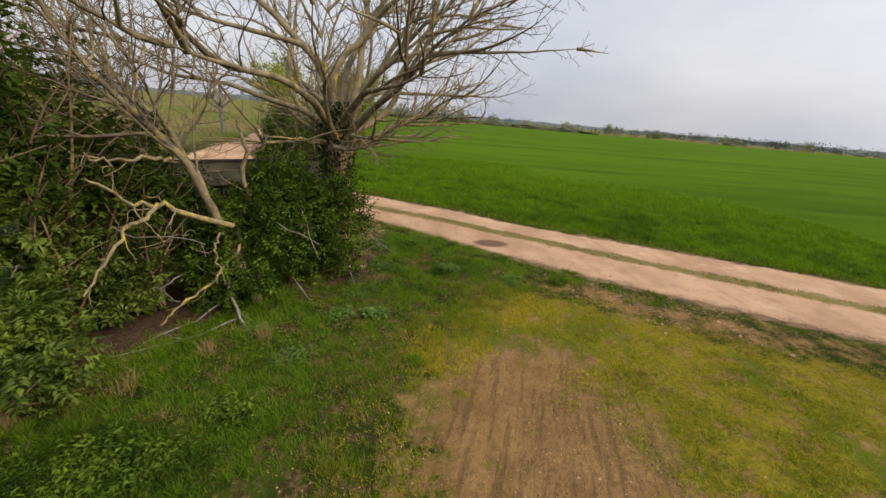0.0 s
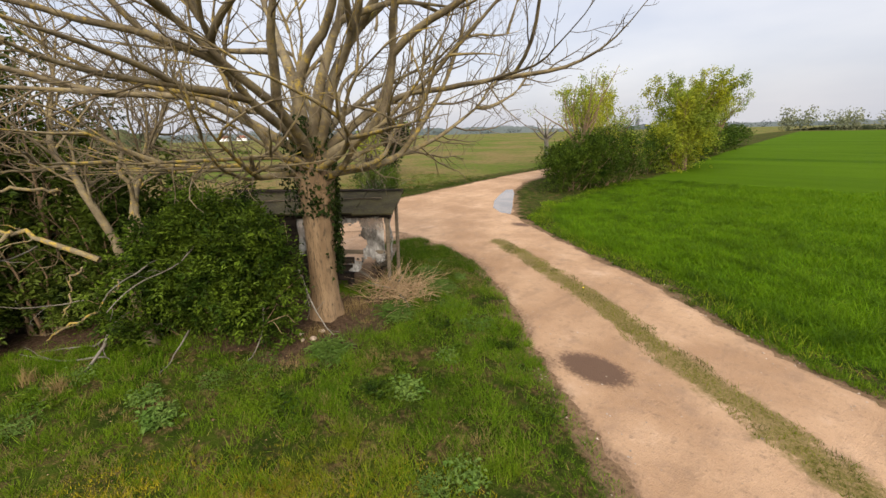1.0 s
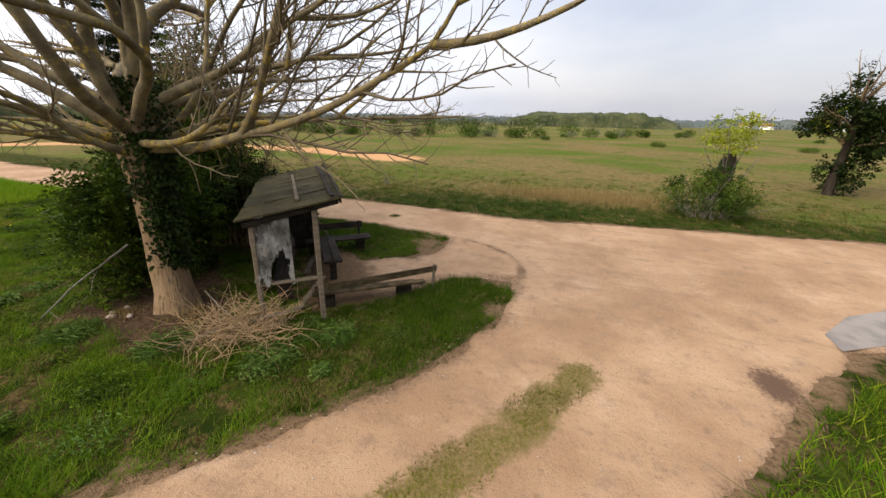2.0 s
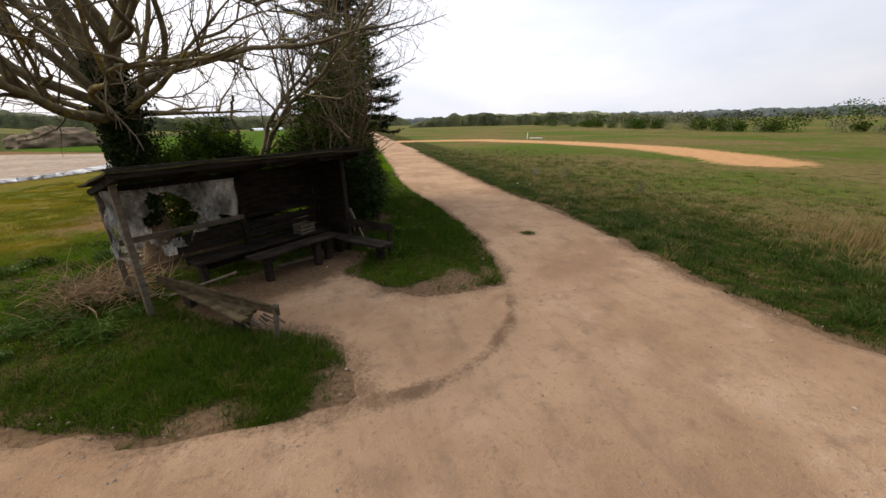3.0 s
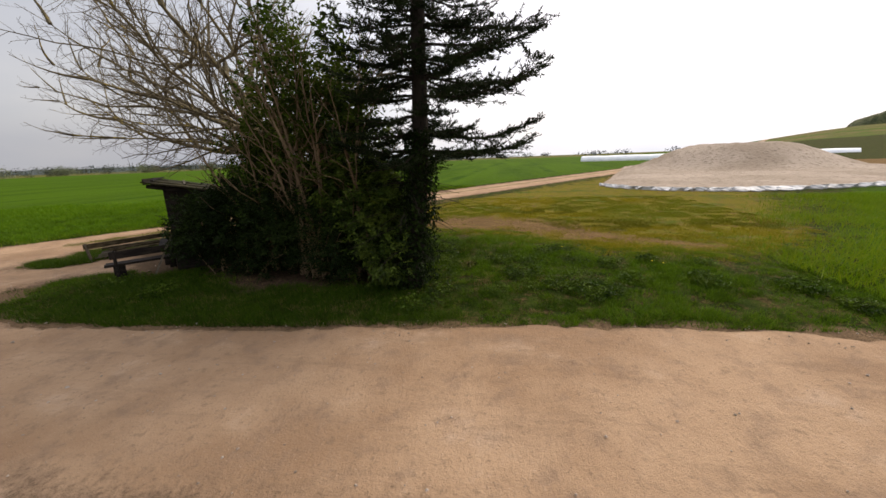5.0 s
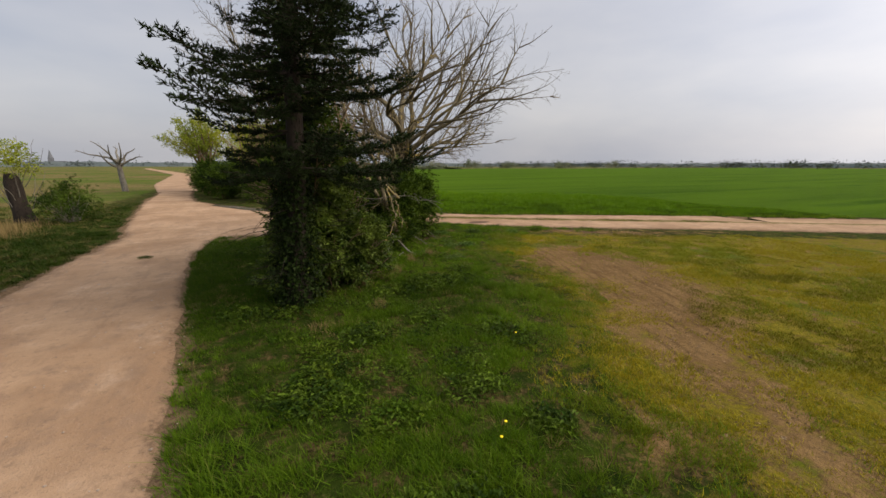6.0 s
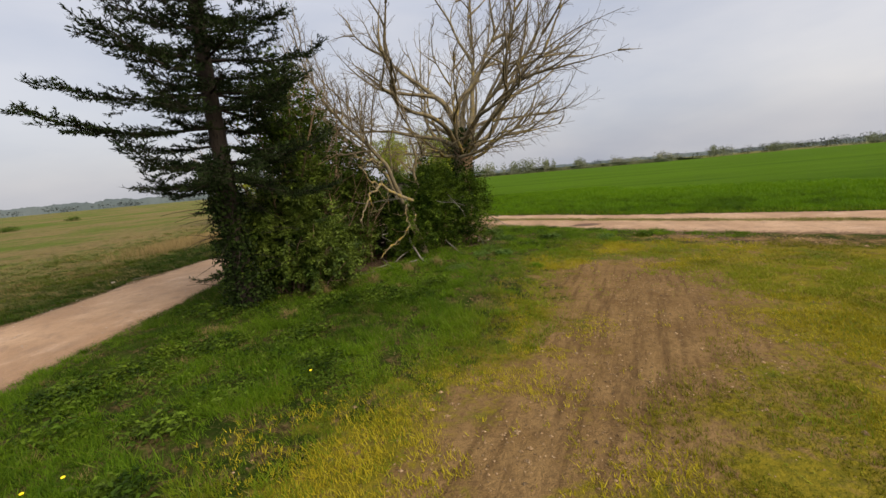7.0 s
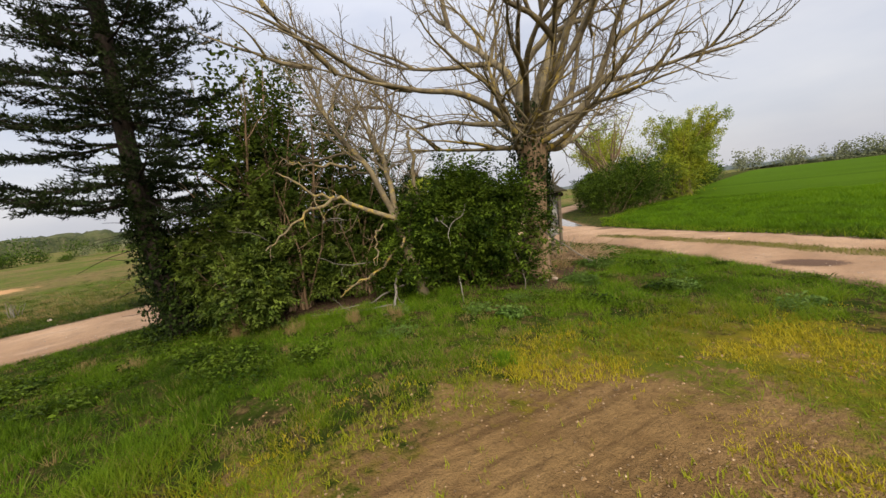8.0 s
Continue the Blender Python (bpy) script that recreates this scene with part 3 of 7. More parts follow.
def build_shelter():
    s = thing("shelter", "dilapidated dark wooden shelter with sloping felt roof", "shelter", SH["at"], rz=SH["rz"])
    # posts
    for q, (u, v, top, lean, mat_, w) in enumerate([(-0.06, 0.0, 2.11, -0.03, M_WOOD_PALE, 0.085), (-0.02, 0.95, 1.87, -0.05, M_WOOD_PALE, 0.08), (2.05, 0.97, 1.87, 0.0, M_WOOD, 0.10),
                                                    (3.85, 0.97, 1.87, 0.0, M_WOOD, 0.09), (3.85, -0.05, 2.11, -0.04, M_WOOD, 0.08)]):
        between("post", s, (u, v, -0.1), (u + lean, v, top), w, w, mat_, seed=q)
    # roof: rafters, boards and felt strips
    zf, zb, vf, vb = 2.19, 1.89, -0.40, 1.08
    for q, u in enumerate((-0.12, 0.9, 2.0, 3.1, 4.05)):
        between("rafter", s, (u, vf + 0.03, zf - 0.075), (u, vb - 0.03, zb - 0.075), 0.06, 0.09, seed=20 + q)
    between("fascia", s, (-0.21, vf, zf - 0.02), (4.19, vf, zf + 0.03), 0.03, 0.13, seed=31)
    between("beam", s, (-0.17, -0.02, 2.06), (4.1, -0.04, 2.08), 0.09, 0.09, seed=32)
    between("beam", s, (-0.17, 0.97, 1.83), (4.1, 0.97, 1.83), 0.09, 0.09, seed=33)
    for q in range(5):
        u0, u1 = -0.23 + q * 0.885, -0.23 + (q + 1) * 0.885 + 0.02
        bm = bmesh.new()
        grid = [[None] * 7 for _ in range(3)]
        rnd = random.Random(40 + q)
        for i in range(3):
            for j in range(7):
                u, f = u0 + (u1 - u0) * i / 2, j / 6
                z = zf + (zb - zf) * f + 0.012 * q % 0.02 + rnd.uniform(-0.012, 0.012) - (0.03 * math.sin(f * 3.1) * (i == 1))
                grid[i][j] = bm.verts.new((u + rnd.uniform(-0.012, 0.012), vf - 0.05 + (vb - vf + 0.1) * f + rnd.uniform(-0.02, 0.02) * (j in (0, 6)), z))
        for i in range(2):
            for j in range(6):
                bm.faces.new((grid[i][j], grid[i + 1][j], grid[i + 1][j + 1], grid[i][j + 1]))
        ext = bmesh.ops.extrude_face_region(bm, geom=bm.faces[:])
        bmesh.ops.translate(bm, vec=(0, 0, 0.03), verts=[g for g in ext["geom"] if isinstance(g, bmesh.types.BMVert)])
        bmesh.ops.recalc_face_normals(bm, faces=bm.faces[:])
        part("roof_panel", bm, s, "dark mossy roofing felt strip" if q == 0 else "", M_ROOF)
    # loose battens lying on the roof
    between("roof_batten", s, (-0.2, vf + 0.12, zf + 0.035), (4.1, vf + 0.16, zf + 0.05), 0.06, 0.03, seed=51)
    between("roof_batten", s, (0.2, 0.25, 2.11), (3.3, 0.35, 2.10), 0.05, 0.025, M_WOOD_PALE, seed=52)
    # back wall: rails, boards and panels
    for q, (u0, u1, z0, z1) in enumerate([(-0.05, 2.05, 0.98, 1.02), (2.05, 3.85, 1.02, 1.04)]):
        between("rail", s, (u0, 0.93, z0), (u1, 0.93, z1), 0.045, 0.09, M_WOOD_PALE if q == 0 else M_WOOD, seed=60 + q)
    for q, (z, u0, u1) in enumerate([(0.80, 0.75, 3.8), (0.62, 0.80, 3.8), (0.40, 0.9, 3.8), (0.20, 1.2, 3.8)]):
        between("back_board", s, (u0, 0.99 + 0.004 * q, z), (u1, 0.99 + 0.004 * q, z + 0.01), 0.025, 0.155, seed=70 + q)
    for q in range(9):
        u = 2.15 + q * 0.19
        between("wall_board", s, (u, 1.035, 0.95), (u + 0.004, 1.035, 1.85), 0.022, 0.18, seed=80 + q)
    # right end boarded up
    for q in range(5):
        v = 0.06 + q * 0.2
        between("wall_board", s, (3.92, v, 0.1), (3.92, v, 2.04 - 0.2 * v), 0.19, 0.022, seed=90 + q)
    # left end rail and the thin brace
    between("rail", s, (0.0, 0.0, 0.80), (-0.02, 0.95, 0.78), 0.11, 0.03, M_WOOD_PALE, seed=95)
    between("brace", s, (3.88, -0.1, 0.95), (3.95, -0.55, 0.05), 0.035, 0.035, M_WOOD_PALE, seed=96)

    # torn sheeting in the left half of the back wall and round the left end
    def sheet(name, u0, u1, z0, z1, along_v, holes, seed):
        bm = bmesh.new()
        rnd = random.Random(seed)
        nx, nz = 66, 44
        g = {}
        for i in range(nx + 1):
            for j in range(nz + 1):
                a, b = u0 + (u1 - u0) * i / nx, z0 + (z1 - z0) * j / nz
                bulge = 0.035 * math.sin(a * 9 + b * 3) + 0.03 * math.sin(b * 11 - a * 5) + rnd.uniform(-0.004, 0.004)
                g[i, j] = bm.verts.new((a, 0.99 + bulge, b) if not along_v else (-0.05 + bulge, a, b))
        for i in range(nx):
            for j in range(nz):
                a, b = i / nx, j / nz
                edge_low = 0.16 + 0.14 * math.sin(a * 7 + seed) + 0.12 * math.sin(a * 19 + 2 * seed) + 0.06 * noise.noise((a * 40, seed, 0.0))
                if b < edge_low or any((a - h[0]) ** 2 / h[2] ** 2 + (b - h[1]) ** 2 / h[3] ** 2 < 1 + 0.7 * noise.noise((a * 9, b * 7, seed)) + 0.35 * noise.noise((a * 31, b * 24, seed)) for h in holes):
                    continue
                bm.faces.new((g[i, j], g[i + 1, j], g[i + 1, j + 1], g[i, j + 1]))
        bmesh.ops.delete(bm, geom=[v for v in bm.verts if not v.link_faces], context="VERTS")
        ext = bmesh.ops.extrude_face_region(bm, geom=bm.faces[:])
        bmesh.ops.translate(bm, vec=(0, 0.004, 0) if not along_v else (0.004, 0, 0), verts=[q for q in ext["geom"] if isinstance(q, bmesh.types.BMVert)])
        part(name, bm, s, "torn grey translucent sheeting", M_FOIL)

    sheet("sheeting", 0.03, 2.0, 0.55, 1.83, False, [(0.40, 0.50, 0.20, 0.36), (0.86, 0.12, 0.2, 0.3)], 2)
    sheet("sheeting", 0.40, 0.95, 0.75, 1.88, True, [(0.3, 0.3, 0.2, 0.2)], 5)


def build_benches():
    # bench along the back wall
    b = thing("bench", "long dark weathered plank bench along shelter back wall", "bench", to_world(0, 0), group="shelter benches", rz=SH["rz"])
    for q in range(2):
        between("seat_plank", b, (0.85, 0.55 + q * 0.19, 0.43), (3.72, 0.53 + q * 0.19, 0.44), 0.17, 0.045, seed=100 + q)
    for q, u in enumerate((1.0, 2.3, 3.55)):
        between("leg", b, (u, 0.64, 0.0), (u, 0.64, 0.41), 0.28, 0.08, seed=104 + q)
    # plank table in front of it
    t = thing("plank_table", "low rough plank table on thick log legs", "table", to_world(0, 0), rz=SH["rz"])
    for q in range(2):
        between("tabletop_plank", t, (1.42, -0.42 + q * 0.19, 0.52), (3.25, -0.38 + q * 0.19, 0.55), 0.18, 0.05, seed=110 + q)
    for q, (u, v) in enumerate([(1.72, -0.32), (2.75, -0.34), (3.1, -0.22)]):
        between("leg", t, (u, v, 0.0), (u, v, 0.5), 0.14, 0.13, seed=114 + q)
    # bench across the right end
    r = thing("bench", "short grey plank bench beside shelter end wall", "bench", to_world(0, 0), group="shelter benches", rz=SH["rz"])
    for q in range(2):
        between("seat_plank", r, (3.36 + q * 0.2, 0.2, 0.40), (3.52 + q * 0.2, -1.45, 0.38), 0.18, 0.045, seed=120 + q)
    between("backrest", r, (3.80, 0.1, 0.66), (3.95, -1.3, 0.64), 0.03, 0.16, seed=123)
    for q, v in enumerate((0.0, -1.2)):
        between("leg", r, (3.55 - 0.1 * v, v, 0.0), (3.55 - 0.1 * v, v, 0.37), 0.22, 0.07, seed=124 + q)
        between("upright", r, (3.83 - 0.1 * v, v, 0.0), (3.83 - 0.1 * v, v, 0.74), 0.05, 0.07, seed=127 + q)
    # rotting bench across the left end
    lf = thing("bench", "rotting mossy plank bench with broken front end", "bench", to_world(0, 0), group="shelter benches", rz=SH["rz"])
    for q in range(3):
        between("seat_plank", lf, (0.28 + q * 0.13, 0.15, 0.36 - 0.02 * q), (0.42 + q * 0.14, -2.0 + 0.18 * q, 0.30 - 0.05 * q), 0.12, 0.05,
                M_MOSSY, seed=130 + q, warp=0.02)
    for q in range(9):
        u, v = 0.44 + 0.05 * q + 0.02 * (q % 3), -1.86 + 0.05 * (q % 4)
        between("splinter", lf, (u, v, 0.24 - 0.012 * q), (u + 0.03 * (q % 2), v - 0.16 - 0.05 * (q % 3), 0.20 - 0.012 * q), 0.018, 0.022, M_WOOD_PALE, seed=180 + q)
    between("backrest", lf, (0.16, 0.1, 0.50), (0.70, -2.35, 0.43), 0.03, 0.13, M_MOSSY, seed=134)
    between("upright", lf, (0.66, -2.25, 0.0), (0.70, -2.3, 0.52), 0.05, 0.06, M_WOOD_PALE, seed=135)
    for q, v in enumerate((-0.1, -1.6)):
        between("leg", lf, (0.45 - 0.05 * v, v, -0.02), (0.45 - 0.05 * v, v, 0.30), 0.3, 0.1, seed=136 + q)
    # slatted crate on the back bench
    c = thing("crate", "small pale slatted crate on the back bench", "crate", to_world(3.15, 0.62, 0.46), rz=SH["rz"] + 8)
    for q in range(3):
        for sy in (-0.13, 0.13):
            between("slat", c, (-0.19, sy, 0.035 + 0.075 * q), (0.19, sy, 0.035 + 0.075 * q), 0.012, 0.05, M_WOOD_PALE, seed=140 + q)
        for sx in (-0.19, 0.19):
            between("slat", c, (sx, -0.12, 0.035 + 0.075 * q), (sx, 0.12, 0.035 + 0.075 * q), 0.012, 0.05, M_WOOD_PALE, seed=150 + q)
    for sx in (-0.17, 0.17):
        for sy in (-0.11, 0.11):
            between("corner_post", c, (sx, sy, 0.0), (sx, sy, 0.23), 0.025, 0.025, M_WOOD_PALE, seed=160)
    # fallen boards on the floor
    for q, (a, bb) in enumerate([((0.35, 0.45, 0.05), (1.25, -0.1, 0.30)), ((2.2, 0.25, 0.03), (3.3, 0.05, 0.035))]):
        p0, p1 = Vector(to_world(*a[:2], a[2])), Vector(to_world(*bb[:2], bb[2]))
        ob = between("loose_board", None, p0 - Vector((0, 0, 0)), p1, 0.10, 0.025, M_WOOD_PALE, seed=170 + q)
        tagged(ob, "loose bleached board lying under the shelter", "board", "loose boards")


build_shelter()
build_benches()

# ---- trees ----
def tube_mesh(name, tubes, sides, material):
    """All tubes (points, radii) of one part as one mesh."""
    V, F, base = [], [], 0
    ang = np.arange(sides) * 2 * math.pi / sides
    ca, sa = np.cos(ang), np.sin(ang)
    for pts, rad in tubes:
        pts, rad = np.asarray(pts), np.asarray(rad)
        d = np.gradient(pts, axis=0)
        d /= np.linalg.norm(d, axis=1, keepdims=True) + 1e-9
        ref = np.array([0.0, 0.0, 1.0]) if abs(d[0, 2]) < 0.9 else np.array([1.0, 0.0, 0.0])
        a = np.cross(d, ref)
        a /= np.linalg.norm(a, axis=1, keepdims=True) + 1e-9
        b = np.cross(d, a)
        ring = pts[:, None] + rad[:, None, None] * (a[:, None] * ca[None, :, None] + b[:, None] * sa[None, :, None])
        n = len(pts)
        V.append(ring.reshape(-1, 3))
        i = base + np.arange(n * sides).reshape(n, sides)
        nxt = np.roll(i, -1, axis=1)
        F.append(np.stack([i[:-1], nxt[:-1], nxt[1:], i[1:]], -1).reshape(-1, 4))
        base += n * sides
    return mesh_from(name, np.concatenate(V), np.concatenate(F), material, None, True)


def unit(v):
    return v / (np.linalg.norm(v) + 1e-9)


def bend_line(rng, start, d, length, n, wob=0.12, lift=0.0, droop=0.0, calm=1.0):
    """A wandering line that rises or sags on its way."""
    pts, p, d = [np.array(start, float)], np.array(start, float), unit(np.array(d, float))
    for i in range(n):
        d = unit(d + rng.normal(0, wob, 3) * np.array([1, 1, calm]) + np.array([0, 0, lift - droop * (i / n)]))
        p = p + d * length / n
        pts.append(p)
    return np.array(pts)


def twigs_of(rng, line, radii, out, level, spec):
    """Side branches along a line, level by level."""
    if level >= len(spec):
        return
    gap, ratio, first, angle, lift, nseg, wob = spec[level]
    seg = np.linalg.norm(np.diff(line, axis=0), axis=1)
    cum = np.concatenate([[0], np.cumsum(seg)])
    total = cum[-1]
    s = total * first + rng.uniform(0, gap)
    roll = rng.uniform(0, 6.28)
    while s < total * 0.99:
        k = min(np.searchsorted(cum, s) - 1, len(seg) - 1)
        f = (s - cum[k]) / seg[k]
        p = line[k] * (1 - f) + line[k + 1] * f
        r = (radii[k] * (1 - f) + radii[k + 1] * f)
        d = unit(line[k + 1] - line[k])
        roll += 2.4 + rng.uniform(-0.5, 0.5)
        side = unit(np.cross(d, [math.cos(roll), math.sin(roll), 0.35 * math.sin(roll * 1.7)]))
        th = radians(angle * rng.uniform(0.7, 1.25))
        nd = d * math.cos(th) + side * math.sin(th)
        ln = max(0.08, (total - s * 0.72) * ratio * rng.uniform(0.55, 1.2))
        l2 = bend_line(rng, p, nd, ln, nseg, wob, lift)
        r0 = min(r * 0.62, 0.005 + ln * 0.010)
        r2 = np.linspace(r0, max(r0 * 0.35, 0.0028), nseg + 1)
        out[level].append((l2, r2))
        twigs_of(rng, l2, r2, out, level + 1, spec)
        s += gap * rng.uniform(0.6, 1.4)


def leaf_mesh(name, pos, nrm, axis, length, width, material, fold=0.25):
    """Leaves as folded diamonds: centre line along axis."""
    n = len(pos)
    length, width = np.broadcast_to(length, n)[:, None], np.broadcast_to(width, n)[:, None]
    axis = axis / (np.linalg.norm(axis, axis=1, keepdims=True) + 1e-9)
    side = np.cross(axis, nrm)
    side /= np.linalg.norm(side, axis=1, keepdims=True) + 1e-9
    up = np.cross(side, axis)
    v0, v3 = pos, pos + axis * length - up * length * 0.15
    mid = pos + axis * length * 0.45 + up * width * 0.0
    v1, v2 = mid + side * width * 0.5 + up * width * fold, mid - side * width * 0.5 + up * width * fold
    V = np.stack([v0, v1, v3, v2], 1).reshape(-1, 3)
    i = np.arange(n)[:, None] * 4
    F = np.concatenate([i + np.array([[0, 1, 2]]), i + np.array([[0, 2, 3]])], 0)
    return mesh_from(name, V, F, material)


def ivy_on(name, parent, rng, pick, n, size, material, label):
    """Ivy leaves round a stem: pick(rng) gives a place and an outward way."""
    P, N = zip(*[pick(rng) for _ in range(n)])
    P, N = np.array(P), np.array(N)
    ax = rng.normal(0, 0.6, (n, 3)) + np.array([0, 0, -0.7])
    part(name, leaf_mesh(name, P, N, ax, size * rng.uniform(0.6, 1.2, n), size * rng.uniform(0.6, 1.0, n), material), parent, label)


TREE = (-0.72, -0.30)


def build_main_tree():
    rng = np.random.default_rng(21)
    t = thing("bare_tree", "large leafless tree with lichen-yellow limbs and ivy-clad trunk", "tree", (*TREE, 0.1))
    top = np.array([-0.10, -0.05, 2.75])
    line = np.array([(0, 0, -0.15), (0.0, 0, 0.05), (-0.02, 0.0, 0.4), (-0.05, 0.0, 0.9), (-0.08, -0.02, 1.5), (-0.10, -0.04, 2.2), top, (-0.1, -0.05, 3.2), (-0.1, -0.05, 3.7)])
    rad = np.array([0.42, 0.355, 0.29, 0.262, 0.25, 0.275, 0.33, 0.27, 0.14])
    me = tube_mesh("trunk", [(line, rad)], 20, M_BARK)
    co = np.empty(len(me.vertices) * 3, np.float32)
    me.vertices.foreach_get("co", co)
    co = co.reshape(-1, 3)
    a = np.arctan2(co[:, 1], co[:, 0])
    bulge = 1 + 0.06 * np.sin(3 * a + co[:, 2]) + 0.04 * np.sin(7 * a + 2 * co[:, 2]) + 0.10 * np.sin(5 * a) * np.exp(-co[:, 2] * 3)
    co[:, :2] *= bulge[:, None]
    me.vertices.foreach_set("co", co.ravel())
    part("trunk", me, t, "grey-brown ridged bark, bare below")
    # low crooked boughs, then the rising leaders: azimuth (0 east, 90 north), rise, length, foot height, radius, bend upwards
    limbs = [(-98, 10, 8.0, 2.75, .11, .016), (-72, 18, 5.0, 2.85, .08, .012), (-128, 12, 4.2, 2.75, .08, .010), (-165, 10, 3.6, 2.75, .085, .010), (168, 18, 4.0, 2.9, .08, .012),
             (135, 14, 3.8, 2.85, .07, .012), (100, 14, 4.4, 2.85, .08, .014), (62, 14, 3.9, 2.9, .08, .016), (22, 18, 3.6, 2.9, .08, .02), (-14, 22, 4.2, 2.95, .085, .018), (-42, 22, 4.4, 2.9, .08, .014),
             (-118, 34, 6.0, 3.05, .115, .014), (-152, 27, 6.8, 3.1, .12, .012), (-170, 46, 6.0, 3.1, .115, .012), (150, 38, 6.2, 3.1, .12, .012), (108, 46, 5.6, 3.1, .11, .012), (52, 44, 6.0, 3.15, .115, .012), (4, 46, 5.6, 3.1, .12, .012), (-62, 46, 6.0, 3.1, .115, .012),
             (-100, 64, 6.2, 3.25, .125, .004), (172, 66, 6.4, 3.25, .13, .004), (35, 68, 6.4, 3.25, .13, .004), (90, 84, 7.0, 3.3, .15, .0)]
    spec = [(0.24, 0.35, 0.12, 42, 0.06, 5, 0.15), (0.125, 0.44, 0.2, 42, 0.08, 3, 0.18)]
    fine = []

    def forking(foot, d, ln, r, lift, depth, out, crook):
        """A limb with knees where its forks leave it, and their forks in turn."""
        n = max(6, int(ln / 0.24))
        at = sorted(rng.uniform(0.16, 0.86, 4 if depth == 0 else 2)) if depth < 2 else []
        at = {max(2, int(f * n)) for f in at}
        p, d, pts, rr, thick = np.array(foot, float), unit(np.array(d, float)), [np.array(foot, float)], [r * (1.3 if depth == 0 else 1.0)], r
        sway, turn = rng.normal(0, 0.05, 3), rng.uniform(0, 6.28)
        for i in range(n):
            if i % 4 == 0:
                sway = crook * rng.normal(0, 0.075, 3) * np.array([1, 1, 0.7])
            d = d + sway + crook * rng.normal(0, 0.06, 3) + np.array([0, 0, lift * 2.6 * (i / n)])
            d[2] = max(d[2], 0.02)
            d = unit(d)
            p = p + d * ln / n
            if i in at:
                turn += 2.2 + rng.uniform(-0.6, 0.6)
                side = unit(np.cross(d, [math.cos(turn), math.sin(turn), 0.5 * math.sin(turn * 1.3)]))
                side = unit(side + 0.35 * np.array([d[0], d[1], 0.6]))
                th = radians(rng.uniform(26, 46))
                forking(p, d * math.cos(th) + side * math.sin(th), ln * (1 - i / n) * rng.uniform(0.65, 0.95) + 0.3, thick * rng.uniform(0.55, 0.75), lift + 0.012, depth + 1, out, crook)
                d, thick = unit(d - side * 0.14), thick * 0.88
            pts.append(p)
            rr.append(max(0.0055, thick * (1 - 0.93 * (i + 1) / n) ** 1.1))
        out.append((depth, np.array(pts), np.array(rr)))

    for az, el, ln, z, r, lift in limbs:
        a, e = radians(az + rng.uniform(-4, 4)), radians(el)
        d = np.array([math.cos(a) * math.cos(e), math.sin(a) * math.cos(e), math.sin(e)])
        foot = np.array([-0.1, -0.05, z + rng.uniform(-0.12, 0.1)]) + np.array([d[0], d[1], 0]) * 0.12
        boughs = []
        forking(foot, d, ln, r * 0.8, lift, 0, boughs, (0.6 if ln > 7.5 else 1.55) if el < 25 else 1.0)
        crust = M_LICHEN_Y if el < 25 else M_LICHEN
        limb = None
        for depth, ls, rr in sorted(boughs, key=lambda b: b[0]):
            out = [[], []]
            bare_to = ((0.2, 0.15, 0.1) if el < 25 else (0.42, 0.25, 0.1))[depth]
            twigs_of(rng, ls, rr, out, 0, [(*spec[0][:2], bare_to, *spec[0][3:]), spec[1]])
            fine += out[0] + out[1]
            if depth == 0:
                limb = part("limb", tube_mesh("limb", [(ls, rr)], 9, crust), t)
            else:
                part("branch", tube_mesh("branch", [(ls, rr)], 6 if depth == 1 else 4, crust), limb)
    tw = part("twig_crown", tube_mesh("twig_crown", fine, 3, M_TWIGLET), t)
    tagged(tw, kind="stuff")
    # broken stubs
    for q, (az, z, ln) in enumerate([(-20, 2.2, 0.5), (-115, 2.0, 0.35), (95, 2.1, 0.4)]):
        a = radians(az)
        ls = bend_line(rng, (-0.08, -0.03, z), (math.cos(a), math.sin(a), 0.5), ln, 4, 0.1)
        part("stub", tube_mesh("stub", [(ls, np.array([.07, .06, .055, .05, .03]))], 8, M_LICHEN), t)

    def pick(r):
        a = radians(r.normal(-72, 34))
        z = 0.85 + 2.2 * r.random() ** 0.7
        w = 0.26 + 0.16 * r.random() ** 1.5
        return (-0.05 - 0.03 * z + w * math.cos(a), -0.02 + w * math.sin(a), z), (math.cos(a), math.sin(a), 0.2)

    ivy_on("ivy", t, rng, pick, 4200, 0.08, M_LEAF_DARK, "dark green ivy up one side")

    def pick_top(r):
        a = r.uniform(-3.14, 3.14)
        z = r.uniform(2.1, 3.8)
        w = 0.24 + 0.42 * r.random() ** 2 * (0.6 + 0.4 * math.cos(a))
        return (-0.1 + w * math.cos(a), -0.05 + w * math.sin(a), z), (math.cos(a), math.sin(a), 0.2)

    ivy_on("ivy", t, rng, pick_top, 2600, 0.075, M_LEAF_DARK, "")


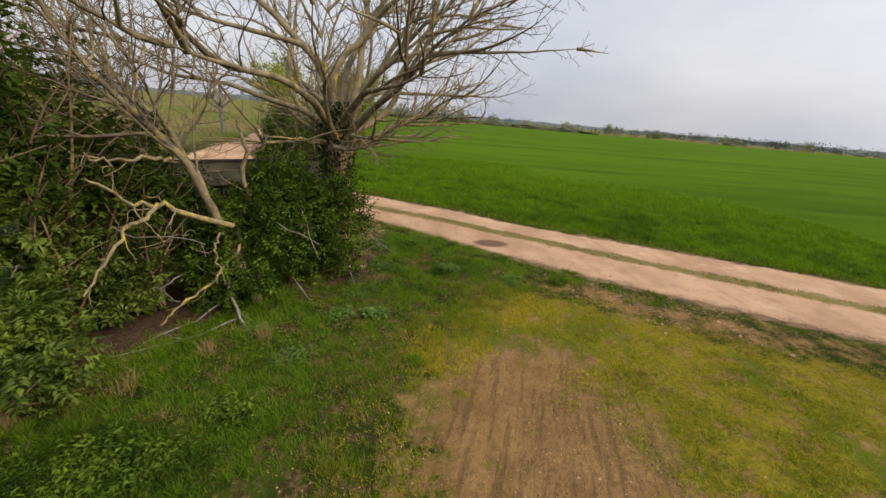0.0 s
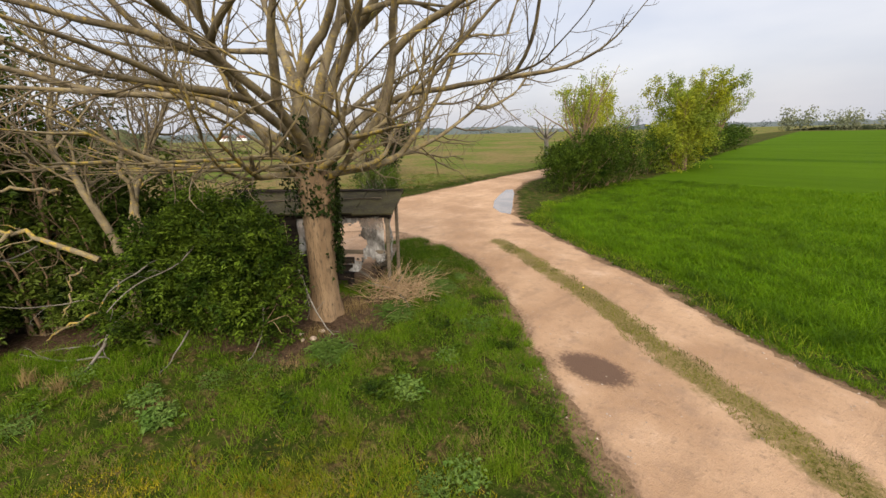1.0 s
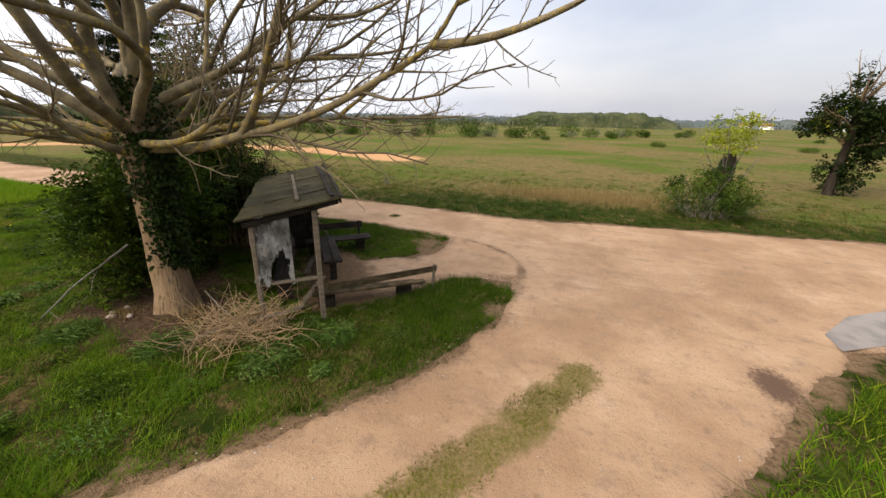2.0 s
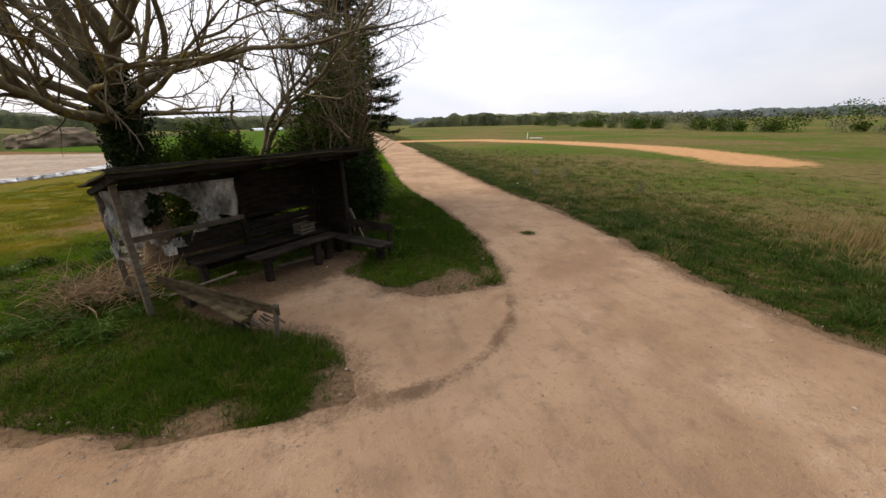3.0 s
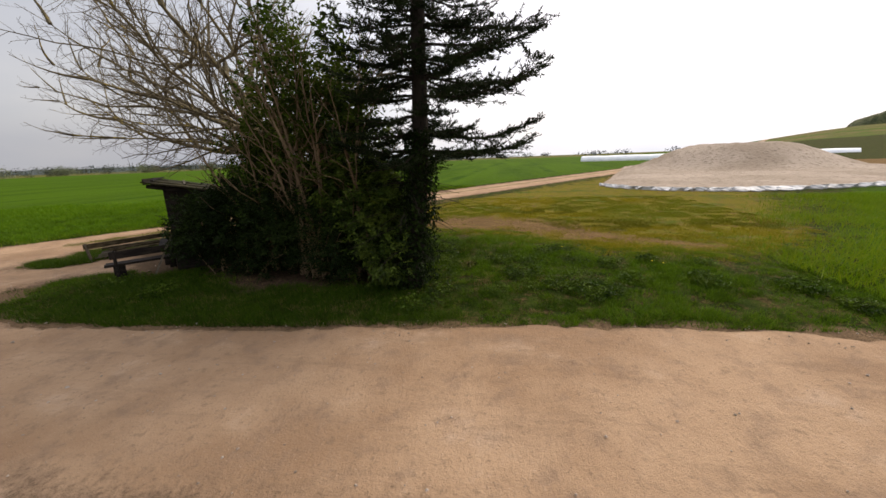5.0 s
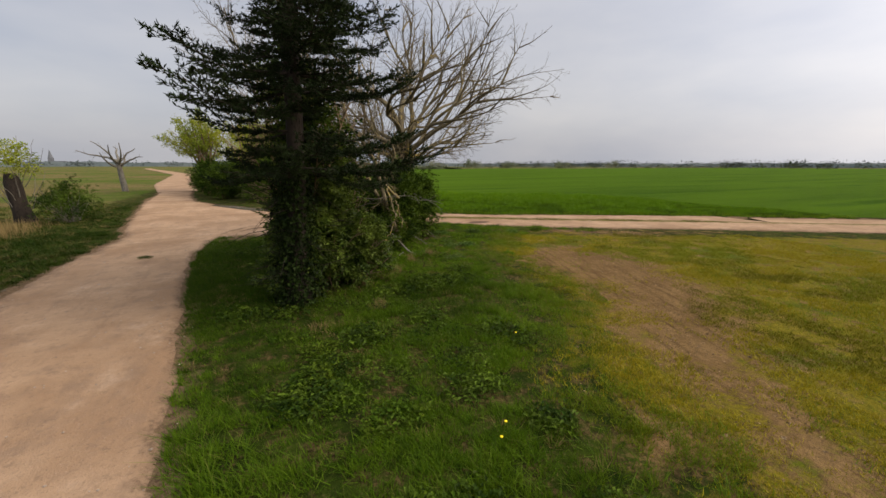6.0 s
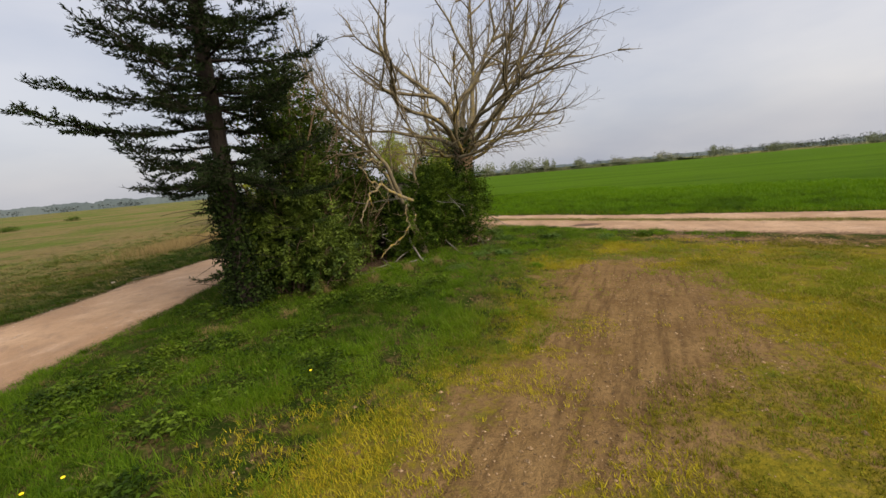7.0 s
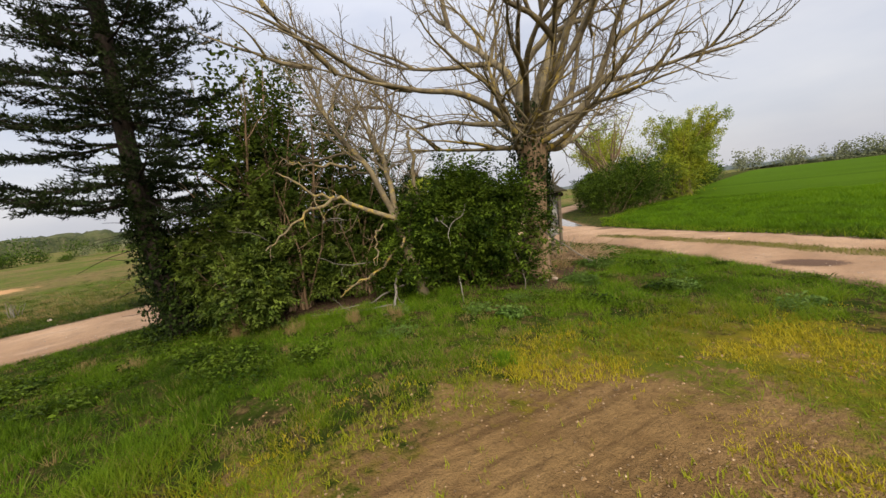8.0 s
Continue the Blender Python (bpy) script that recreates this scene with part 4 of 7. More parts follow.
def build_leaning_tree():
    rng = np.random.default_rng(33)
    t = thing("bare_tree", "slim leaning bare tree forked low, twisted lichen-crusted branches", "tree", (0.35, 2.35, 0.15))
    stem = np.array([(0, 0, -0.1), (0.10, 0.02, 0.4), (0.26, 0.05, 0.85), (0.42, 0.06, 1.2)])
    part("trunk", tube_mesh("trunk", [(stem, np.array([.12, .10, .092, .085]))], 10, M_LICHEN), t)
    spec = [(0.17, 0.50, 0.2, 44, 0.04, 7, 0.16), (0.115, 0.46, 0.15, 46, 0.04, 4, 0.2), (0.10, 0.45, 0.2, 45, 0.04, 2, 0.2)]
    fine = []
    forks = [[(0.40, 0.06, 1.15), (0.55, 0.15, 1.8), (0.78, 0.42, 2.6), (1.15, 0.6, 3.25), (1.65, 0.55, 3.75), (2.3, 0.3, 4.55), (2.7, 0.2, 5.4), (2.9, 0.3, 6.4)],
             [(0.42, 0.05, 1.2), (0.85, -0.2, 2.2), (1.5, -0.6, 2.95), (2.25, -1.1, 3.5), (3.0, -1.6, 4.2), (3.8, -1.9, 5.3), (4.2, -1.8, 6.6)],
             [(0.3, 0.03, 0.95), (0.32, -0.12, 1.6), (0.12, -0.22, 2.1), (0.22, -0.3, 2.6), (0.05, -0.25, 3.05), (0.2, -0.35, 3.25)]]
    for q, (pts, r) in enumerate(zip(forks, (.074, .068, .045))):
        pts = np.array(pts)
        f = np.linspace(0, len(pts) - 1, 22)
        k = np.minimum(f.astype(int), len(pts) - 2)
        ls = pts[k] + (pts[k + 1] - pts[k]) * (f - k)[:, None] + np.cumsum(rng.normal(0, 0.022, (22, 3)), axis=0) * 0.8 + rng.normal(0, 0.012, (22, 3))
        rr = np.linspace(r, 0.014 if q < 2 else 0.03, 22)
        out = [[], [], []]
        twigs_of(rng, ls, rr, out, 0, spec if q < 2 else [(0.5, 0.4, 0.3, 50, 0.0, 5, 0.2), (9, 0.4, 0.9, 45, 0, 3, 0.2), (9, 0.4, 0.9, 45, 0, 3, 0.2)])
        limb = part("limb", tube_mesh("limb", [(ls, rr)], 8, M_LICHEN), t)
        for tb in out[0]:
            part("branch", tube_mesh("branch", [tb], 4, M_LICHEN), limb)
        fine += out[1] + out[2]
    # the long low boughs that sweep out over the shrubs, crusted yellow
    boughs = [
        ([(0.2, 0.4, 1.62), (0.67, 0.91, 2.01), (0.8, 1.21, 2.13), (0.94, 1.53, 2.23), (1.04, 1.84, 2.5), (1.1, 2.1, 2.68)], 0.048),
        ([(0.8, 1.21, 2.13), (0.91, 1.65, 1.98), (0.99, 2.11, 1.69), (1.01, 2.51, 1.37)], 0.034),
        ([(0.33, 0.58, 1.55), (0.31, 0.77, 1.38), (0.26, 0.85, 1.1), (0.28, 0.95, 0.86)], 0.02),
        ([(0.14, 0.21, 1.21), (0.48, 0.59, 0.73), (0.84, 1.02, 0.46), (1.02, 1.31, 0.29)], 0.03),
        ([(0.89, 0.56, 2.69), (0.98, 1.1, 2.77), (1.1, 1.57, 2.74), (1.13, 1.96, 2.91)], 0.03),
    ]
    for pts, r in boughs:
        pts = np.array(pts)
        f = np.linspace(0, len(pts) - 1, 16)
        k = np.minimum(f.astype(int), len(pts) - 2)
        ls = pts[k] + (pts[k + 1] - pts[k]) * (f - k)[:, None] + rng.normal(0, 0.022, (16, 3))
        rr = np.linspace(r, 0.011, 16)
        out = [[], [], []]
        twigs_of(rng, ls, rr, out, 0, [(0.30, 0.42, 0.2, 50, -0.04, 7, 0.24), (0.2, 0.42, 0.2, 48, -0.03, 4, 0.24), (9, 0.4, 0.9, 45, 0, 3, 0.2)])
        limb = part("limb", tube_mesh("limb", [(ls, rr)], 7, M_LICHEN_Y), t, "yellow lichen-crusted low bough")
        for tb in out[0] + out[1]:
            part("branch", tube_mesh("branch", [tb], 4, M_LICHEN_Y), limb)
    tagged(part("twig_crown", tube_mesh("twig_crown", fine, 3, M_TWIGLET), t), kind="stuff")


def build_spruce():
    rng = np.random.default_rng(5)
    bx, by = 3.72, 5.65
    t = thing("spruce_tree", "tall dark spruce with drooping branches and a dark tangled foot", "tree", (bx, by, 0.1))
    h = 13.5
    zz = np.linspace(-0.15, h, 16)
    line = np.stack([-0.035 * zz + 0.02 * np.sin(zz * 1.7), 0.35 * (1 - np.exp(-np.maximum(zz, 0) / 1.6)), zz], -1)
    part("trunk", tube_mesh("trunk", [(line, np.maximum(0.185 * (1 - zz / h) ** 0.8, 0.012) + 0.05 * np.exp(-zz * 3))], 12, M_BARK_DARK), t)
    P, A, N = [], [], []
    z = 0.75
    while z < h - 0.2:
        ring = rng.integers(5, 8)
        a0 = rng.uniform(0, 6.28)
        for q in range(ring):
            a = a0 + q * 6.283 / ring + rng.uniform(-0.3, 0.3)
            if (z < 2.3 and math.cos(a + 0.75) < 0.1) or rng.random() < (0.15 if z > 2.6 else 0.25):
                continue
            prof = 2.65 * (1 - z / h) ** 0.62 * (rng.uniform(0.8, 1.15) if rng.random() < 0.6 else rng.uniform(0.35, 0.7)) * (0.42 if z < 2.3 else 0.6 if z < 2.5 else 1.0)
            prof *= 1 - 0.36 * step(math.cos(a + 0.4), 0.2, 0.9) * (1 - step(z, 6, 9))
            dx = np.array([math.cos(a), math.sin(a), 0.10 + 0.03 * z])
            ls = bend_line(rng, (-0.035 * z, 0.35 * (1 - math.exp(-z / 1.6)), z), dx, prof, 8, 0.05, 0.0)
            sag = np.linspace(0, 1, 9)
            ls[:, 2] += -0.42 * prof * sag ** 1.3 + 0.26 * prof * sag ** 3
            tubes = [(ls, np.linspace(0.022 + 0.006 * prof, 0.005, 9))]
            # flat side sprays with upturned tips, each clothed in needles
            s = 0.16
            while s < 1.0:
                k = min(int(s * 8), 7)
                p = ls[k] + (ls[k + 1] - ls[k]) * (s * 8 - k)
                d = unit(ls[k + 1] - ls[k])
                for sg in (-1, 1):
                    if rng.random() < 0.15:
                        continue
                    side = unit(np.cross(d, [0, 0, 1])) * sg
                    dd = unit(d * 0.95 + side * 0.75 + np.array([0, 0, -0.12 + rng.normal(0, 0.10)]))
                    ln = prof * 0.34 * (1.2 - s * 0.75) * rng.uniform(0.6, 1.15)
                    l2 = bend_line(rng, p, dd, ln, 4, 0.08, 0.05)
                    sprays = [l2]
                    for m2 in range(int(ln / 0.16)):
                        f = rng.uniform(0.25, 0.95) * 4
                        kk = min(int(f), 3)
                        q0 = l2[kk] + (l2[kk + 1] - l2[kk]) * (f - kk)
                        d2 = unit(l2[kk + 1] - l2[kk])
                        sprays.append(bend_line(rng, q0, d2 + unit(np.cross(d2, [0, 0, 1])) * rng.choice((-0.8, 0.8)) + np.array([0, 0, rng.normal(0.05, 0.2)]), rng.uniform(0.10, 0.24), 2, 0.08, 0.05))
                    for l3 in sprays:
                        tubes.append((l3, np.linspace(0.005, 0.002, len(l3))))
                        length = np.linalg.norm(l3[-1] - l3[0])
                        m = max(6, int(length / 0.0145))
                        f = rng.random(m) * (len(l3) - 1.001)
                        kk = f.astype(int)
                        P.append(l3[kk] + (l3[kk + 1] - l3[kk]) * (f - kk)[:, None])
                        A.append(unit(l3[-1] - l3[0]) * 0.8 + rng.normal(0, 0.45, (m, 3)) + np.array([0, 0, 0.1]))
                        N.append(rng.normal(0, 1, (m, 3)))
                s += 0.092 / max(prof, 0.6) * rng.uniform(0.7, 1.3)
            part("branch", tube_mesh("branch", tubes, 3, M_BARK_DARK), t)
        z += rng.uniform(0.23, 0.35) * (1.0 if z < 7 else 1.9)
    P, A, N = np.concatenate(P), np.concatenate(A), np.concatenate(N)
    n = len(P)
    ndl = part("needles", leaf_mesh("needles", P, N, A, rng.uniform(0.045, 0.085, n), rng.uniform(0.014, 0.026, n), M_NEEDLE, 0.0), t)
    tagged(ndl, kind="stuff")
    # dead lower twigs
    dead = []
    for q in range(80):
        a, zq = rng.uniform(0, 6.28), rng.uniform(0.3, 2.4)
        dead.append((bend_line(rng, (0.1 * math.cos(a), 0.1 * math.sin(a), zq), (math.cos(a), math.sin(a), -0.1), rng.uniform(0.4, 1.3), 5, 0.14, -0.03), np.linspace(0.009, 0.003, 6)))
    for tb in dead:
        part("dead_branch", tube_mesh("dead_branch", [tb], 4, M_BARK_DARK), t)

    def pick(r):
        a = r.uniform(0, 6.28)
        zq = 2.9 * r.random() ** 1.2
        w = 0.18 + 0.4 * r.random() ** 1.5 * (1 - zq / 4.2)
        return (w * math.cos(a), w * math.sin(a) + 0.35 * (1 - math.exp(-zq / 1.6)), zq), (math.cos(a), math.sin(a), 0.2)

    ivy_on("ivy", t, rng, pick, 3600, 0.08, M_LEAF_DARK, "thick dark ivy at the foot")


def foliage(rng, blobs, n, leaflet, per=5, shell=0.45):
    """Sprigs of leaflets spread through rounded masses, denser towards their surface."""
    w = np.array([b[3] * b[4] * b[5] for b in blobs]) ** 0.8
    # break each mass into smaller clumps, with hollows between them
    small = []
    for q, bq in enumerate(blobs):
        m = 16 + int(26 * w[q] / w.max())
        dv = rng.normal(0, 1, (m, 3)) + np.array([0, 0, 0.25])
        dv /= np.linalg.norm(dv, axis=1, keepdims=True)
        rel = rng.uniform(0.14, 0.34, m)
        ctr = np.array(bq[:3]) + dv * np.array(bq[3:6]) * (rng.uniform(0.55, 1.05, m) - rel * 0.5)[:, None]
        small += [(*c, *(np.array(bq[3:6]) * k)) for c, k in zip(ctr, rel)]
    blobs = list(blobs) + small
    w = np.concatenate([w * 0.16 / w.sum(), np.array([b[3] * b[4] * b[5] for b in small]) ** 0.7])
    w[len(w) - len(small):] *= 0.84 / w[len(w) - len(small):].sum()
    idx = rng.choice(len(blobs), n, p=w / w.sum())
    B = np.array(blobs)[idx]
    d = rng.normal(0, 1, (n, 3))
    d /= np.linalg.norm(d, axis=1, keepdims=True)
    lump = 0.66 + 0.6 * value_noise(d[:, 0] * 2.2 + B[:, 0] * 3, d[:, 1] * 2.2 + d[:, 2] * 2.7 + B[:, 1] * 3, 1.0, 17)
    r = (1 - shell * rng.random(n) ** 1.6) * lump
    c = B[:, :3] + d * B[:, 3:6] * r[:, None]
    c, d = c[c[:, 2] > 0.03], d[c[:, 2] > 0.03]
    m = len(c)
    stalk = d * 0.7 + rng.normal(0, 0.55, (m, 3)) + np.array([0, 0, -0.05])
    stalk /= np.linalg.norm(stalk, axis=1, keepdims=True)
    side = np.cross(stalk, rng.normal(0, 0.35, (m, 3)) + np.array([0, 0, 1.0]))
    side /= np.linalg.norm(side, axis=1, keepdims=True)
    P, A, N, L = [], [], [], []
    up = np.cross(side, stalk)
    for q in range(per):
        f = q / max(per - 1, 1)
        sg = (0 if q == per - 1 else (1 if q % 2 else -1))
        P.append(c + stalk * leaflet * (0.3 + 1.5 * (q // 2) / max(per // 2, 1)))
        A.append(stalk * (0.55 if sg else 1.0) + side * sg + rng.normal(0, 0.15, (m, 3)))
        N.append(up + rng.normal(0, 0.25, (m, 3)))
        L.append(leaflet * rng.uniform(0.7, 1.25, m))
    return np.concatenate(P), np.concatenate(N), np.concatenate(A), np.concatenate(L)


def shrub(name, label, category, at, blobs, sprigs, leaflet, material, stems, seed, per=5, shell=0.45, group="", stem_mat=None, wide=0.5):
    """Stems that rise from the foot into leafy masses. Blobs are (x, y, z, rx, ry, rz) from the foot."""
    rng = np.random.default_rng(seed)
    t = thing(name, label, category, at, group)
    tb = []
    for q in range(stems):
        b = blobs[q % len(blobs)]
        a = rng.uniform(0, 6.28)
        foot = np.array([0.22 * math.cos(a) * b[3] + 0.5 * b[0], 0.22 * math.sin(a) * b[4] + 0.5 * b[1], -0.1])
        goal = np.array(b[:3]) + rng.normal(0, 0.42, 3) * np.array(b[3:])
        goal[2] = max(goal[2], b[2] * 0.7)
        ln = np.linalg.norm(goal - foot)
        ls = bend_line(rng, foot, goal - foot + np.array([0, 0, 0.3 * ln]), ln, 8, 0.08, -0.015)
        r0 = 0.010 + 0.010 * ln
        rr = np.linspace(r0, 0.005, 9)
        tb = [(ls, rr)]
        out = [[], []]
        twigs_of(rng, ls, rr, out, 0, [(0.30, 0.40, 0.35, 42, 0.03, 4, 0.14), (9, 0.3, 0.9, 40, 0, 3, 0.1)])
        tb += out[0]
        part("stem", tube_mesh("stem", tb, 5, stem_mat or M_BARK), t)
    P, N, A, L = foliage(rng, blobs, sprigs, leaflet, per, shell)
    tagged(part("foliage", leaf_mesh("foliage", P, N, A, L, L * wide, material), t), kind="stuff")
    return t


build_main_tree()
build_leaning_tree()
build_spruce()
GR = "shrubs under the trees"
shrub("shrub", "dense dark green leafy shrub beside the bare tree", "shrub", (0.25, 1.05, 0.1), [(0, 0, 1.1, 1.15, 0.95, 1.25), (-1.2, -0.1, 1.2, 0.8, 0.65, 1.35), (-0.5, 0.45, 0.95, 0.9, 0.75, 1.1), (0.5, 0.8, 0.95, 0.9, 0.8, 1.05), (-0.2, 0.1, 2.05, 0.95, 0.8, 0.85), (0.45, 1.55, 0.6, 0.75, 0.6, 0.7), (0.15, 1.0, 1.35, 0.8, 0.7, 0.85)],
      9500, 0.085, M_LEAF, 26, 41, group=GR)
shrub("shrub", "low bright green elder shrub at the grass edge", "shrub", (2.3, 2.7, 0.1), [(0, 0, 0.75, 0.7, 0.65, 0.85), (0.4, 0.6, 0.9, 0.7, 0.7, 0.9), (0.2, -0.5, 1.5, 0.8, 0.8, 1.1)],
      2200, 0.10, M_ELDER, 14, 42, 7, group=GR)
shrub("shrub", "broad bright green elder shrub below the spruce", "shrub", (2.85, 4.75, 0.1), [(0, 0, 0.8, 1.0, 0.85, 0.95), (-0.65, 0.2, 0.65, 0.75, 0.65, 0.75), (0.45, 0.25, 1.3, 0.9, 0.8, 1.0), (0.1, -0.6, 1.7, 0.9, 0.9, 1.2), (0.9, 0.6, 0.6, 0.6, 0.6, 0.7)],
      5200, 0.10, M_ELDER, 20, 43, 7, group=GR)
shrub("shrub", "dark dense evergreen shrub behind the shelter end", "shrub", (3.1, 1.5, 0.1), [(0, 0, 0.95, 0.85, 1.0, 1.15), (0.25, 0.9, 0.9, 0.7, 0.8, 1.1), (-0.9, -0.5, 1.5, 0.9, 0.7, 0.9), (0.3, -0.9, 0.9, 0.6, 0.6, 1.0)],
      4200, 0.08, M_LEAF_DARK, 16, 44, group=GR)
shrub("shrub", "dark shady shrub thicket beside the road verge", "shrub", (3.3, 3.4, 0.1), [(0, 0, 0.85, 0.75, 0.95, 1.05), (0.35, 0.7, 0.7, 0.55, 0.7, 0.9)],
      2600, 0.07, M_LEAF_DARK, 12, 45, group=GR)
for q, (x, y, hgt, n) in enumerate([(3.2, 4.4, 5.4, 620), (3.3, 3.3, 5.6, 700), (2.8, 3.7, 4.8, 520), (2.35, 1.5, 3.3, 420), (2.1, 2.4, 3.5, 420), (2.9, 2.4, 4.4, 600)]):
    shrub("small_tree", "slender many-stemmed small tree in fresh green leaf", "tree", (x, y, 0.1),
          [(0, 0, hgt * 0.5, 0.8, 0.8, hgt * 0.26), (0.2, 0.1, hgt * 0.74, 0.7, 0.7, hgt * 0.22), (-0.25, 0.2, hgt * 0.62, 0.65, 0.7, hgt * 0.2), (0.1, -0.3, hgt * 0.88, 0.5, 0.5, hgt * 0.14)],
          n, 0.115, M_LEAF_BACKLIT, 14, 60 + q, 4, shell=0.95, group="leafy small trees", wide=0.55)

# ---- hedge, bushes and distance ----
def young_tree(at, h, spread, seed, leaf_n, label, material, leaf=0.11):
    rng = np.random.default_rng(seed)
    t = thing("tree", label, "tree", at, "hedgerow trees")
    zz = np.linspace(-0.2, h * 0.45, 6)
    ls = np.stack([0.1 * np.sin(zz), 0.08 * np.cos(zz * 1.3) - 0.08, zz], -1)
    part("trunk", tube_mesh("trunk", [(ls, np.linspace(0.03 * h, 0.018 * h, 6))], 8, M_BARK), t)
    limbs, fine = [], []
    for q in range(11):
        a, e = q * 2.4 + rng.uniform(-0.3, 0.3), radians(rng.uniform(30, 80))
        l2 = bend_line(rng, ls[-1] + np.array([0, 0, -rng.uniform(0, h * 0.2)]), (math.cos(a) * math.cos(e), math.sin(a) * math.cos(e), math.sin(e)), h * 0.55 * (0.75 + 0.5 * math.sin(e)) * spread, 8, 0.1, 0.02)
        rr = np.linspace(0.012 * h, 0.01, 9)
        limbs.append((l2, rr))
        out = [[], []]
        twigs_of(rng, l2, rr, out, 0, [(0.5, 0.42, 0.2, 45, 0.04, 4, 0.15), (0.35, 0.4, 0.2, 45, 0.03, 3, 0.15)])
        fine += out[0] + out[1]
    for tb in limbs:
        part("limb", tube_mesh("limb", [tb], 5, M_BARK), t)
    tagged(part("twig_crown", tube_mesh("twig_crown", fine, 3, M_BARK), t), kind="stuff")
    ends = np.concatenate([f[0][1:] for f in fine])
    c = ends[rng.integers(0, len(ends), leaf_n)] + rng.normal(0, 0.16, (leaf_n, 3))
    N, A = rng.normal(0, 1, (leaf_n, 3)) + np.array([0, 0, 0.8]), rng.normal(0, 1, (leaf_n, 3))
    L = leaf * rng.uniform(0.6, 1.3, leaf_n)
    tagged(part("crown", leaf_mesh("crown", c, N, A, L, L * 0.6, material), t), kind="stuff")


def build_hedge():
    hb = [(3.5, -19.0, 3.0), (2.9, -21.4, 3.3), (2.6, -23.6, 3.4), (6.2, -22.8, 2.6), (7.4, -27.2, 2.8), (8.3, -32.5, 3.0), (3.4, -29.5, 3.0), (3.9, -38, 3.0), (4.4, -46, 3.0), (4.9, -55, 3.0), (5.4, -66, 3.2), (6.2, -80, 3.2)]
    for q, (x, y, h) in enumerate(hb):
        h = h * 1.2
        w = 1.75 if q < 3 else (1.45 if q < 6 else 1.75 + 0.25 * (q - 5))
        leaf = 0.095 if q < 3 else (0.14 if q < 7 else 0.26)
        shrub("hedge_bush", "dense dark green hawthorn hedge bush at field edge", "bush", (x, y, 0.0),
              [(0, 0, h * 0.45, w, w, h * 0.5), (0.3, 0.6 * w, h * 0.4, w * 0.8, w * 0.8, h * 0.42), (-0.3, -0.7 * w, h * 0.5, w * 0.8, w * 0.9, h * 0.46)],
              (4400 if q < 2 else 2600 if q < 5 else 1400), leaf, M_LEAF_HEDGE if q % 3 else M_LEAF, 10, 200 + q, 4, 0.4, "hedgerow bushes")
    shrub("hedge_bush", "tall yellow-green budding thicket in the hedge", "bush", (1.9, -34.5, 0.0), [(0, 0, 2.6, 2.6, 2.8, 2.9), (0.8, 2.2, 2.0, 2.0, 2.2, 2.3), (0.2, -2.4, 2.4, 2.3, 2.3, 2.6), (0.1, 0.2, 4.6, 1.8, 1.9, 1.6)],
          5200, 0.16, M_LEAF_YOUNG, 14, 221, 4, 0.5, "hedgerow bushes")
    for q, (x, y, h, n, mat_, sp) in enumerate([(4.0, -20.6, 6.6, 1700, M_LEAF_YOUNG, 1.0), (3.0, -23.5, 5.2, 3000, M_LEAF_YOUNG, 0.9), (1.9, -36, 7.6, 12000, M_LEAF_YOUNG, 1.1), (3.4, -46, 7.6, 9000, M_LEAF_YOUNG, 1.0), (7.6, -28.0, 7.4, 5000, M_LEAF_YOUNG, 0.9), (8.6, -33.5, 7.6, 5000, M_LEAF_YOUNG, 0.9),
                                               (4.2, -60, 8.0, 5000, M_LEAF_YOUNG, 1.0)]):
        young_tree((x, y, 0.0), h, sp, 230 + q, n, "hedgerow tree in yellow-green spring leaf", mat_, 0.10 if q < 2 else 0.16)


STUMP = (14.2, -12.0)


